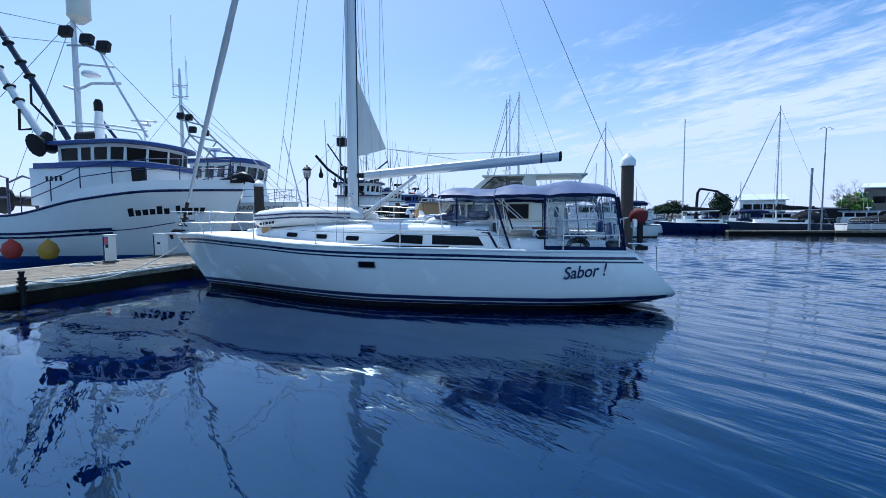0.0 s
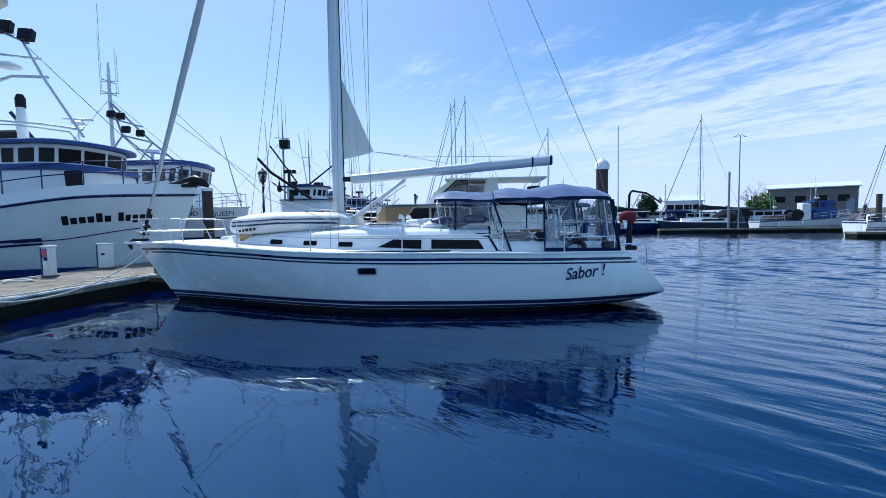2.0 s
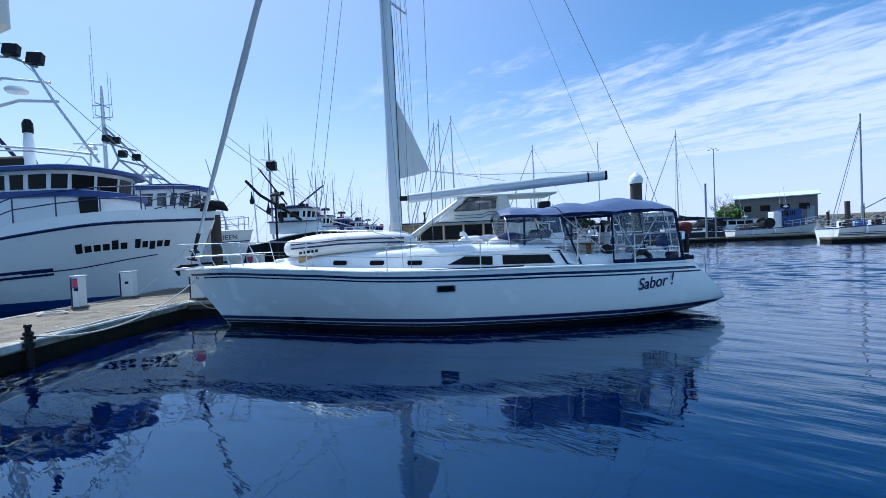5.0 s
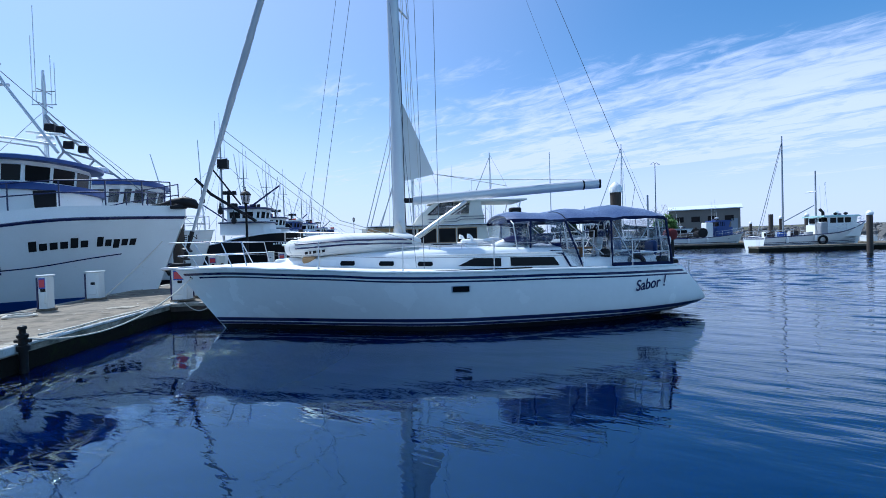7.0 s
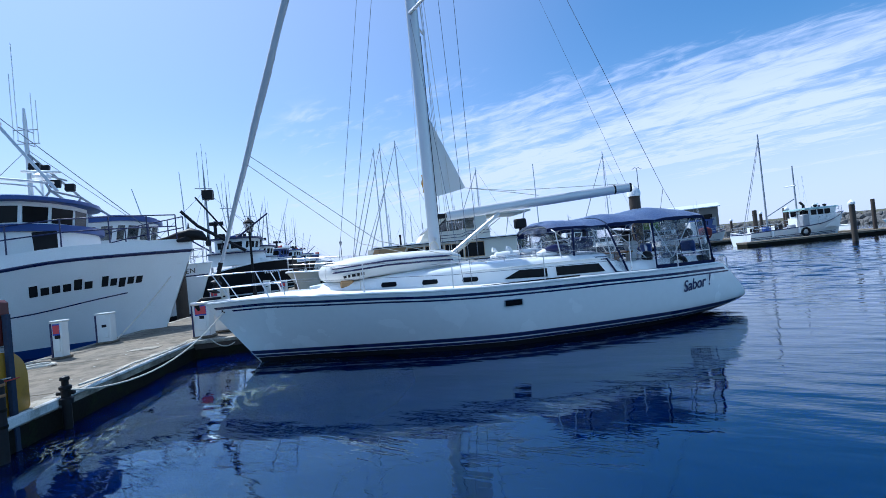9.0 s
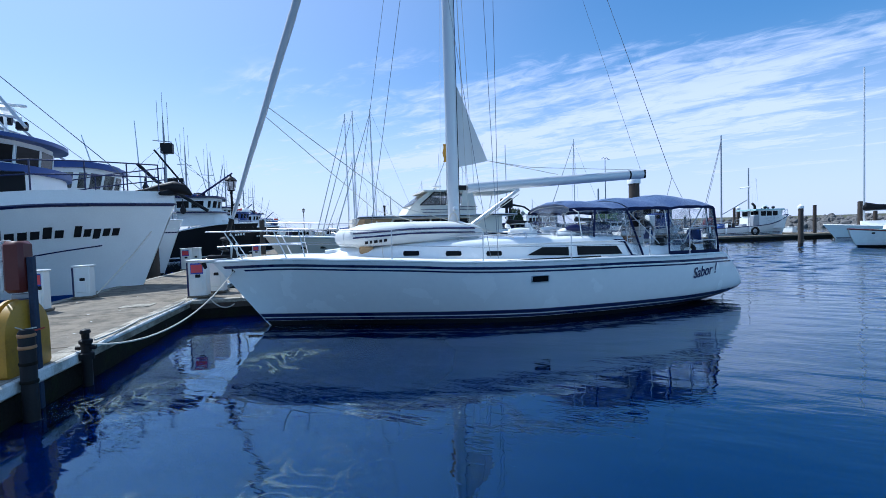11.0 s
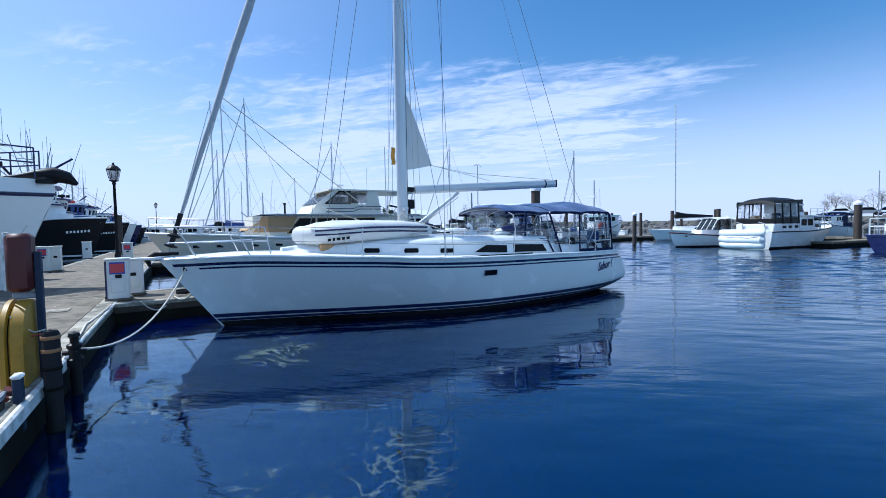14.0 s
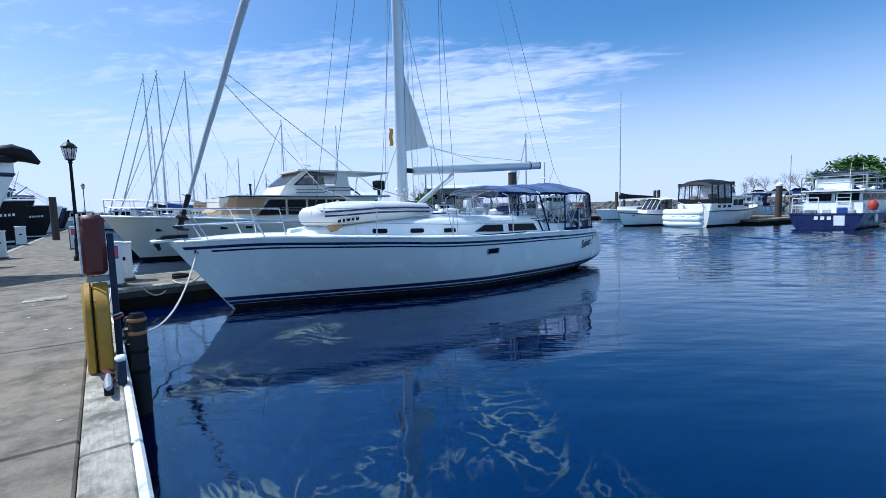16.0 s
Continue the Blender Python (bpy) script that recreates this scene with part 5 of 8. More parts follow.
    # mast, crow's nest, booms
    part("mast", Geo().tube([(8.45, 0, 1.8), (8.45, 0, 11.2)], [0.15, 0.11], 12), ALLOY, b, "pale steel mast")
    part("crows_nest", Geo().lathe([(0.2, 10.75), (0.40, 10.95), (0.46, 11.0), (0.46, 12.3), (0.42, 12.3), (0.40, 11.05), (0.0, 11.0)], (8.1, 0, 0), 18), CREAM, b, "white barrel crow's nest")
    part("yard", Geo().tube([(8.6, 0.2, 9.75), (6.6, 1.0, 9.3), (5.6, 1.1, 8.85)], 0.05, 6), GREYSTEEL, b, "dark lamp arm")
    for at in ((7.75, 0.95, 10.0), (6.6, 1.0, 9.55), (5.65, 1.1, 9.15)):
        floodlight(b, at, 10, 0.5)
    part("yard", Geo().tube([(8.45, 0, 8.7), (7.0, 1.0, 8.55), (5.25, 1.0, 8.3)], 0.05, 6), ALLOY, b)
    part("yard", Geo().tube([(9.4, -0.2, 8.1), (8.45, 0, 7.8), (6.45, 1.0, 7.7), (5.0, 1.0, 7.6)], 0.06, 6), ALLOY, b)
    part("mast_radar", Geo().lathe([(0.0, 0), (0.32, 0.03), (0.36, 0.12), (0.3, 0.2), (0, 0.24)], (6.6, 0.9, 8.0), 14), WHITE, b)
    part("mast_stay", Geo().tube([(5.9, 1.05, 9.0), (4.9, 1.3, 7.5), (3.2, 1.6, 5.2)], 0.05, 6).tube([(7.6, 1.0, 6.1), (5.0, 1.5, 5.75), (3.4, 1.4, 5.5)], 0.045, 6), ALLOY, b)
    for pts, r in (([(7.9, 1.0, 5.4), (9.5, 1.0, 7.8), (12.0, 1.0, 11.3)], 0.12), ([(7.9, 2.0, 5.2), (8.85, 2.0, 6.45), (11.2, 2.0, 9.8)], 0.15)):
        part("cargo_boom", Geo().tube(pts, r, 10), SLATE if r < 0.13 else OLDWHITE, b, "heavy steel cargo boom")
        for k in (0.12, 0.3, 0.55):
            c = Vector(pts[1]).lerp(Vector(pts[2]), k)
            part("boom_clamp", Geo().box(c, (0.16, 0.36, 0.36), bevel=0.05, m=Matrix.Rotation(radians(-55), 4, "Y")), BLACK, b)
        part("boom_hose", Geo().tube([(pts[0][0] + 0.3, pts[0][1] + 0.25, pts[0][2] + 0.4), (pts[1][0] - 0.3, pts[1][1] + 0.45, pts[1][2] - 0.9), (pts[1][0], pts[1][1] + 0.2, pts[1][2])], 0.05, 6), RUBBER, b)
    part("power_block", Geo().lathe([(0.1, -0.3), (0.48, -0.28), (0.3, 0), (0.48, 0.28), (0.1, 0.3)], (7.9, 2.1, 5.0), 14, Matrix.Rotation(radians(70), 4, "X")), BLACK, b)
    part("seine_winch", Geo().lathe([(0.0, -0.9), (0.6, -0.88), (0.6, -0.8), (0.25, -0.78), (0.25, 0.78), (0.6, 0.8), (0.6, 0.88), (0, 0.9)], (10.8, 0.8, 2.7), 16, Matrix.Rotation(radians(90), 4, "X")), BLACK, b)
    for y in (2.3, 1.2):
        part("deck_frame", Geo().tube([(9.6, y, 2.0), (9.6, y, 3.6), (10.3, y, 3.8), (11.2, y, 3.5), (11.2, y, 2.0)], 0.05, 6).tube([(9.6, y, 2.8), (11.2, y, 2.8)], 0.04, 6), NAVY, b)
    part("funnel", Geo().lathe([(0.19, 0), (0.18, 0.8), (0.15, 1.2), (0.12, 1.5), (0.0, 1.5)], (6.2, 1.0, 5.1), 14), WHITE, b)
    part("funnel_top", Geo().lathe([(0.17, 0), (0.17, 0.35), (0.1, 0.5)], (6.2, 1.0, 6.5), 12), BLACK, b)
    part("life_raft", Geo().lathe([(0.0, -0.6), (0.3, -0.55), (0.3, 0.55), (0, 0.6)], (6.8, 0.9, 5.4), 12, Matrix.Rotation(radians(90), 4, "Y")), BLACK, b)
    part("roof_radar", Geo().tube([(4.1, 0.8, 5.1), (4.1, 0.8, 5.75)], 0.04, 6).lathe([(0.04, 0), (0.24, 0.05), (0.25, 0.14), (0.16, 0.22), (0, 0.23)], (4.1, 0.8, 5.75), 14).box((4.1, 0.8, 6.03), (1.0, 0.12, 0.09), 25, 0.03), WHITE, b)
    part("roof_rail", Geo().tube([(7.4, 2.0, 5.1), (7.3, 2.05, 5.75), (5.2, 2.0, 5.6), (4.0, 1.3, 5.45), (3.8, 1.2, 5.1)], 0.03, 6), ALLOY, b)
    for at in ((6.55, 2.85), (8.4, 2.85)):
        part("buoy_fender", Geo().lathe([(0.0, -0.38), (0.25, -0.3), (0.36, 0), (0.28, 0.24), (0.07, 0.42), (0.0, 0.5)], (at[0], at[1] + 0.3, 0.62), 16), YELLOW if at[0] < 7 else ORANGE, b, "hanging buoy fender")
    for x0, y0, z0, x1, y1, z1 in ((8.45, 0, 11, 16.5, 2.2, 2.2), (8.45, 0, 11, 16.5, -2.2, 2.2), (8.45, 0, 10.6, 12.0, 1.0, 11.3), (8.45, 0, 9.9, 11.2, 2.0, 9.8), (12.0, 1.0, 11.3, 11.6, 1.6, 2.2), (8.45, 0, 10.8, 1.0, 0, 3.6), (11.2, 2.0, 9.8, 10.9, 2.2, 2.4)):
        part("rigging_wire", Geo().tube([(x0, y0, z0), (x1, y1, z1)], 0.014, 5), WIRE, b)
    return b


def packer(m, label):
    """White island packer behind the seiner, blue roofed wheelhouse."""
    H, sh = fishing_hull(16.5, 2.6, 2.85, 1.9, 1.9, 1.0)
    b = thing("fishing_vessel", label, "fishing boat", m)
    part("hull", H.skin(n=44, k=12), WHITE, b)
    part("bulwark_cap", H.rail(0.045, 0.02), WHITE, b)
    part("sheer_line", H.band(lambda s: sh(s) - 0.62, lambda s: sh(s) - 0.56, 0.01, 0, 0.6), NAVY, b)
    part("guard", H.band(lambda s: 1.05, lambda s: 1.15, 0.05, 0.05, 0.99), NAVY, b)
    part("bottom", H.band(lambda s: -0.4, lambda s: 0.25, 0.03), BOTTOM, b)
    part("foredeck", H.deck(0.4, 0.08), DECK, b)
    part("deckhouse", prism(front_plan(2.6, 7.5, 1.9, 0.9), 2.4, 4.05, 0.3), WHITE, b)
    part("lower_house", prism(front_plan(4.4, 7.5, 1.65, 0.5), 1.5, 2.41), WHITE, b)
    wp = front_plan(3.0, 6.1, 1.9, 0.7, 4)
    part("wheelhouse", prism(wp, 4.05, 5.2, -0.25), WHITE, b)
    wl = (4.05, 5.2, -0.25, 3.0, 6.1)
    window_row(b, wp[1:-1], 4.3, 5.0, wl, PANE, WHITE, gap=0.06)
    for y, o in ((1.9, -1), (-1.9, 1)):
        window_row(b, [(6.0, y), (5.2, y), (4.4, y), (3.7, y)] if o < 0 else [(3.7, y), (4.4, y), (5.2, y), (6.0, y)], 4.3, 5.0, wl, PANE, WHITE, gap=0.1)
    part("roof_visor", prism(front_plan(2.55, 6.45, 2.1, 1.0), 5.2, 5.38), BLUE, b, "blue wheelhouse roof with overhang")
    part("roof_cap", prism(front_plan(2.75, 6.3, 1.85, 0.9), 5.38, 5.5), BLUE, b)
    for sd in (-1, 1):
        pts = [H.at(s, sh(s)) for s in (0.02, 0.07, 0.13, 0.2, 0.28, 0.36)]
        pts = [p if sd < 0 else H.both(p) for p in pts]
        pipe_rail(b, pts, (0.4, 0.8), mat=GREYSTEEL)
    # mast and gantry with lamps
    part("mast", Geo().tube([(8.2, 0, 1.8), (8.2, 0, 10.8), (8.2, 0, 11.5)], [0.13, 0.09, 0.05], 10), ALLOY, b, "pale mast with whip aerials")
    for z, w in ((10.4, 0.55), (9.7, 0.6)):
        part("aerial_arm", Geo().tube([(8.2, -w, z), (8.2, w, z)], 0.025, 6).tube([(8.2 - w, 0, z), (8.2 + w, 0, z)], 0.025, 6), GREYSTEEL, b)
    for x, y, z in ((8.75, 0, 13.3), (8.2, 0.55, 14.6), (7.65, 0, 11.9), (8.2, -0.55, 12.5)):
        part("whip_aerial", Geo().tube([(x, y, 9.7), (x, y, z)], 0.018, 5), WHITE, b)
    g = Geo()
    for y in (-1.2, 1.2):
        g.tube([(8.2, 0, 9.2), (6.6, y, 7.0), (4.8, y, 5.5)], 0.06, 6).tube([(8.2, y, 5.0), (6.6, y, 7.0)], 0.05, 6)
    for x, z in ((7.3, 8.0), (6.6, 7.0), (5.7, 6.2)):
        g.tube([(x, -1.3, z), (x, 1.3, z)], 0.05, 6)
    part("light_gantry", g, GREYSTEEL, b, "blue-grey pipe gantry with lamps")
    for at in ((7.2, 0.5, 8.25), (7.2, 1.2, 8.2), (6.3, 0.2, 7.3), (6.3, 1.3, 7.3)):
        floodlight(b, at, 10, 0.42)
    part("roof_radar", Geo().lathe([(0.08, 0), (0.08, 0.4), (0.36, 0.45), (0.38, 0.6), (0, 0.7)], (5.2, 0.8, 5.6), 12), WHITE, b)
    for x1, z1 in ((16, 2), (0.8, 3.0)):
        part("rigging_wire", Geo().tube([(8.2, 0, 9.4), (x1, 0, z1)], 0.014, 5), WIRE, b)
    part("side_boom", Geo().tube([(9, 0.8, 3), (12, 2.4, 8.2)], 0.09, 8), NAVY, b)
    return b, H, sh


def troller(m, label, hull_mat=BLACK, house_mat=WHITE, scale=1.0, box=True, boom=True, trim=NAVY, seed=1, mx=8.0, hx=0.0):
    """A smaller working boat: dark hull, white house, pole mast with a square day mark."""
    H, sh = fishing_hull(13.5, 2.1, 2.5, 1.6, 1.6, 0.9)
    b = thing("fishing_vessel", label, "fishing boat", m @ Matrix.Scale(scale, 4))
    part("hull", H.skin(n=36, k=10), hull_mat, b)
    part("bulwark_cap", H.rail(0.05, 0.02), WHITE, b)
    part("waterline", H.band(lambda s: 0.1, lambda s: 0.2, 0.008), WHITE if hull_mat is BLACK else BOTTOM, b)
    part("deck", H.deck(0.3, 0.08), OLDWHITE, b)
    part("forecastle", prism(front_plan(2.2 + hx * 0.3, 4.6 + hx, 1.0, 0.8), 2.0, 2.75), house_mat, b)
    part("deckhouse", prism(front_plan(3.6 + hx, 7.4 + hx, 1.6 + hx * 0.2, 0.7), 1.5 - hx * 0.55, 3.4, 0.2), house_mat, b)
    wp = front_plan(4.2 + hx, 6.8 + hx, 1.5, 0.6, 4)
    part("wheelhouse", prism(wp, 3.4, 4.3, -0.15), house_mat, b)
    wl = (3.4, 4.3, -0.15, 4.2 + hx, 6.8 + hx)
    window_row(b, wp[1:-1], 3.6, 4.1, wl, SMOKED, house_mat)
    window_row(b, [(6.7 + hx, 1.5), (5.8 + hx, 1.5), (4.9 + hx, 1.5)], 3.6, 4.1, wl, SMOKED, house_mat)
    part("roof", prism(front_plan(3.8 + hx, 7.2 + hx, 1.75, 0.8), 4.3, 4.42), trim, b)
    part("house_stripe", prism(front_plan(3.57 + hx, 7.42 + hx, 1.63, 0.72), 3.25, 3.33), trim, b)
    part("mast", Geo().tube([(mx, 0, 1.5), (mx, 0, 8.6), (mx, 0, 10.2)], [0.1, 0.07, 0.03], 8), GREYSTEEL, b)
    part("crosstree", Geo().tube([(mx - 0.5, 0, 8.4), (mx + 0.7, 0, 8.5)], 0.035, 6), GREYSTEEL, b)
    part("crosstree", Geo().tube([(mx, -0.6, 7.6), (mx, 0.6, 7.6)], 0.035, 6), GREYSTEEL, b)
    if box:
        part("day_mark", Geo().box((mx - 0.25, 0.25, 7.9), (0.75, 0.5, 0.72), bevel=0.03), BLACK, b, "black square day mark")
    for x, z in ((mx - 0.3, 11.2), (mx, 11.9), (mx + 0.35, 11.3)):
        part("whip_aerial", Geo().tube([(x, 0, 8.4), (x, 0, z)], 0.015, 5), GREYSTEEL, b)
    if boom:
        rng = random.Random(seed)
        for sd in (1, -1):
            part("trolling_pole", Geo().tube([(7.6 + rng.uniform(-1, 1), sd * 1.9, 1.8), (7.8 + rng.uniform(-2.5, 2.5), sd * rng.uniform(2.2, 3.4), rng.uniform(8, 12))], [0.07, 0.03], 6), GREYSTEEL if rng.random() < 0.5 else ALLOY, b)
        part("cargo_boom", Geo().tube([(mx, 0.2, 3.0), (mx + rng.choice((-1, 1)) * rng.uniform(3, 4.5), 0.8, rng.uniform(4.5, 7.0))], [0.09, 0.06], 8), NAVY, b)
        part("stack", Geo().lathe([(0.12, 0), (0.12, 1.3), (0.09, 1.4)], (6.9 + hx, 0.7, 4.4), 8), BLACK, b)
        for k in range(6):
            q = (rng.uniform(4.2, 7) + hx, rng.uniform(-1.3, 1.3))
            part("roof_gear", Geo().box((*q, 4.55), (rng.uniform(0.2, 0.7), rng.uniform(0.2, 0.6), rng.uniform(0.2, 0.5)), rng.uniform(0, 90), 0.04), rng.choice((BLACK, WHITE, GREYSTEEL, BLUE, ORANGE)), b)
        for k in range(5):
            q = (rng.uniform(9, 12.5), rng.uniform(-1.5, 1.5))
            part("deck_gear", Geo().box((*q, 1.75), (rng.uniform(0.4, 1.0), rng.uniform(0.4, 0.9), rng.uniform(0.4, 0.9)), rng.uniform(0, 90), 0.05), rng.choice((BLACK, GREYSTEEL, BLUE, OLDWHITE)), b)
        for k in range(3):
            floodlight(b, (6.4 + hx + 0.35 * k, 0.9, 5.6), 10, 0.3)
        part("lamp_bar", Geo().tube([(6.2 + hx, 0.9, 5.45), (mx, 0.1, 5.6)], 0.035, 6), GREYSTEEL, b)
    if seed == 2:
        for pts, r in (([(6.7, 3.1, 6.4), (5.7, 3.1, 5.3), (2.7, 3.07, 3.3)], 0.11), ([(5.7, 3.1, 7.3), (3.7, 3.08, 4.5)], 0.06)):
            part("derrick_boom", Geo().tube(pts, r, 8), BLACK, b, "black derrick boom with hanging blocks")
        for x, z in ((6.3, 5.2), (5.1, 4.4), (4.2, 3.7)):
            part("hanging_block", Geo().lathe([(0.0, -0.3), (0.16, -0.22), (0.2, 0), (0.1, 0.2), (0.02, 0.7)], (x, 3.1, z - 0.3), 8), BLACK, b)
    for x1, y1, z1 in ((12.8, 0, 1.8), (0.5, 0, 2.6), (7.4, 2.0, 1.6), (7.4, -2.0, 1.6)):
        part("rigging_wire", Geo().tube([(mx, 0, 8.3), (x1, y1, z1)], 0.013, 5), WIRE, b)
    bars(b, "name_mark", (1.9, 1.62, 1.55), (-0.8, -0.42, 0.05), (0, 0, 1), (0.1, 0.1, 0.1, 0.1, 0.1, 0.1, 0.1), 0.14, OLDWHITE if hull_mat is BLACK else BLACK, "", (0.4, 0.9, 0))
    return b


BOW_IN = 168.0
seiner(pose(-8.55, 19.62, 0, 0, 0, BOW_IN), "large white fishing vessel with navy trim, bow to the dock")
IQ, IQ_H, IQ_SH = packer(pose(-8.8, 28.2, 0, 0, 0, BOW_IN), "white fishing vessel with a blue wheelhouse roof")
lettering("ISLAND QUEEN", 0.30, BLACK, IQ, Matrix(((-1, 0, 0, 5.6), (0, 0, 1, 1.93), (0, 1, 0, 3.70), (0, 0, 0, 1))), "name_lettering", "dark painted lettering reading ISLAND QUEEN")
# readable name on the packer's bow
for txt, xa in (("ISLAND", 3.55), ("QUEEN", 1.85)):
    p0 = IQ_H.both(IQ_H.at(IQ_H.s_at(xa, 2.2), 2.33, 0.015))
    p1 = IQ_H.both(IQ_H.at(IQ_H.s_at(xa - 1.4, 2.2), 2.42, 0.015))
    ax = (p1 - p0).normalized()
    q1 = IQ_H.both(IQ_H.at(IQ_H.s_at(xa - 0.7, 2.5), 2.5, 0.015)) - IQ_H.both(IQ_H.at(IQ_H.s_at(xa - 0.7, 2.1), 2.1, 0.015))
    nz = ax.cross(q1.normalized()).normalized()
    mm = Matrix((ax, nz.cross(ax), nz)).transposed().to_4x4()
    mm.translation = p0 + nz * 0.01
    lettering(txt, 0.38, BLACK, IQ, mm, "name_lettering", "black painted lettering reading " + txt)
troller(pose(-3.5, 48.9, 0, 0, 0, BOW_IN), "black-hulled fishing boat with a white wheelhouse", BLACK, WHITE, 1.28, seed=2, mx=6.0, hx=-1.6)
troller(pose(-0.4, 58.5, 0, 0, 0, BOW_IN), "dark green-black fishing boat with trolling poles", BLACK, OLDWHITE, 1.2, False, seed=3)
troller(pose(1.8, 67.5, 0, 0, 0, BOW_IN), "white fishing boat with a blue wheelhouse", OLDWHITE, BLUE, 1.2, False, True, WHITE, seed=4)
troller(pose(4.0, 76.5, 0, 0, 0, BOW_IN), "distant blue-trimmed fishing boat", NAVY, WHITE, 1.2, False, True, BLUE, seed=5)
troller(pose(6.2, 85.5, 0, 0, 0, BOW_IN), "distant dark-hulled fishing boat", BLACK, WHITE, 1.1, False, True, BLUE, seed=6)
troller(pose(8.4, 94.5, 0, 0, 0, BOW_IN), "far fishing boat with a blue house", BLACK, BLUE, 1.1, False, True, WHITE, seed=7)
pile(-9.75, 24.3, 3.9, 0.25)

# ---- motor yacht, sailing boats and cruisers ----
def motor_yacht(m):
    L = 13.6
    sh = spline([(0, 1.95), (0.2, 1.82), (0.45, 1.62), (0.7, 1.48), (1, 1.42)])
    bm = spline([(0, 0.05), (0.06, 0.75), (0.15, 1.4), (0.3, 1.95), (0.5, 2.15), (0.8, 2.1), (1, 1.95)])
    H = Hull(lambda z: 0.4 + 1.3 * (1 - z / 1.95), lambda z: L, bm, sh, spline([(0, -0.5), (1, -0.5)]), spline([(0, 0.95), (0.2, 0.6), (0.5, 0.25), (1, 0.2)]))
    b = thing("motor_yacht", "cream and white classic motor yacht with a flybridge house", "motor yacht", m)
    part("hull", H.skin(n=44, k=12), CREAM, b)
    part("bottom", H.band(lambda s: -0.3, lambda s: 0.14, 0.006), BOTTOM, b)
    part("rub_rail", H.rail(0.05, -0.03), WHITE, b)
    part("deck", H.deck(0.1, 0.08), DECK, b)
    for x in (2.3, 3.2, 4.6, 5.6):
        s = H.s_at(x, 1.3)
        p = H.at(s, 1.3, 0.01)
        part("hull_port", Geo().box(p, (0.30, 0.04, 0.11), bevel=0.015), SMOKED, b, smooth=False)
    # salon
    part("salon", prism([(4.6, -1.2), (4.6, 1.2), (5.2, 1.75), (12.2, 1.75), (12.2, -1.75), (5.2, -1.75)], 1.4, 2.62), CREAM, b)
    for sd in (-1, 1):
        xs = (6.4, 7.4, 8.4, 9.4, 10.5)
        for a, c in zip(xs, xs[1:]):
            o = [(a + 0.05 - (0.45 if a == 6.4 else 0), sd * 1.755, 1.80), (c - 0.05, sd * 1.755, 1.80), (c - 0.05, sd * 1.755, 2.52), (a + 0.05 + (0.15 if a == 6.4 else 0), sd * 1.755, 2.52)]
            w = part("salon_window", Geo().plate(o, (0, sd, 0), 0.012), SMOKED, b, smooth=False)
            part("window_frame", Geo().tube([Vector(p) + Vector((0, sd * 0.01, 0)) for p in o + [o[0]]], 0.025, 4), TAN, w, smooth=False)
    part("windscreen_cover", Geo().plate([(4.35, -1.25, 1.95), (4.35, 1.25, 1.95), (5.25, 1.6, 2.6), (5.25, -1.6, 2.6)], (-0.6, 0, 0.8), 0.05), TAN, b, "tan canvas windscreen cover")
    for sd in (-1, 1):
        part("side_cover", Geo().plate([(4.62, sd * 1.24, 1.88), (5.19, sd * 1.76, 1.88), (5.19, sd * 1.78, 2.6), (4.95, sd * 1.55, 2.6)], (-0.6, sd, 0), 0.03), TAN, b, "tan canvas window cover")
        part("side_cover", Geo().plate([(5.2, sd * 1.765, 1.88), (6.1, sd * 1.765, 1.88), (6.5, sd * 1.765, 2.58), (5.2, sd * 1.765, 2.6)], (0, sd, 0), 0.03), TAN, b, "tan canvas window cover")
    part("salon_roof", prism([(4.9, -1.5), (4.9, 1.5), (5.6, 1.95), (13.0, 1.95), (13.0, -1.95), (5.6, -1.95)], 2.62, 2.72), WHITE, b)
    part("roof_edge", prism([(4.86, -1.55), (4.86, 1.55), (5.58, 2.0), (13.04, 2.0), (13.04, -2.0), (5.58, -2.0)], 2.64, 2.68), BLACK, b)
    # upper house
    part("house_side", prism([(7.2, -1.35), (7.2, 1.35), (10.9, 1.5), (10.9, -1.5)], 2.72, 3.22, 0.35), CREAM, b)
    for sd in (-1, 1):
        part("house_post", Geo().plate([(7.55, sd * 1.36, 3.22), (7.95, sd * 1.37, 3.22), (8.75, sd * 1.38, 3.9), (8.4, sd * 1.37, 3.9)], (0, -sd, 0), 0.06), CREAM, b)
        part("house_post", Geo().plate([(10.1, sd * 1.46, 3.22), (10.85, sd * 1.5, 3.22), (10.75, sd * 1.48, 3.9), (10.2, sd * 1.46, 3.9)], (0, -sd, 0), 0.06), CREAM, b)
    for sd in (-1, 1):
        part("house_window", Geo().plate([(7.98, sd * 1.37, 3.24), (9.25, sd * 1.41, 3.24), (9.25, sd * 1.41, 3.86), (8.72, sd * 1.38, 3.86)], (0, sd, 0), 0.01), PANE, b, smooth=False)
        part("house_window", Geo().plate([(9.32, sd * 1.41, 3.28), (10.1, sd * 1.45, 3.28), (10.15, sd * 1.45, 3.8), (9.32, sd * 1.41, 3.82)], (0, sd, 0), 0.01), PANE, b, smooth=False)
        part("window_frame", Geo().tube([(7.98, sd * 1.38, 3.24), (9.28, sd * 1.42, 3.24), (9.28, sd * 1.42, 3.88), (8.72, sd * 1.39, 3.88), (7.98, sd * 1.38, 3.24)], 0.03, 4), BLACK, b)
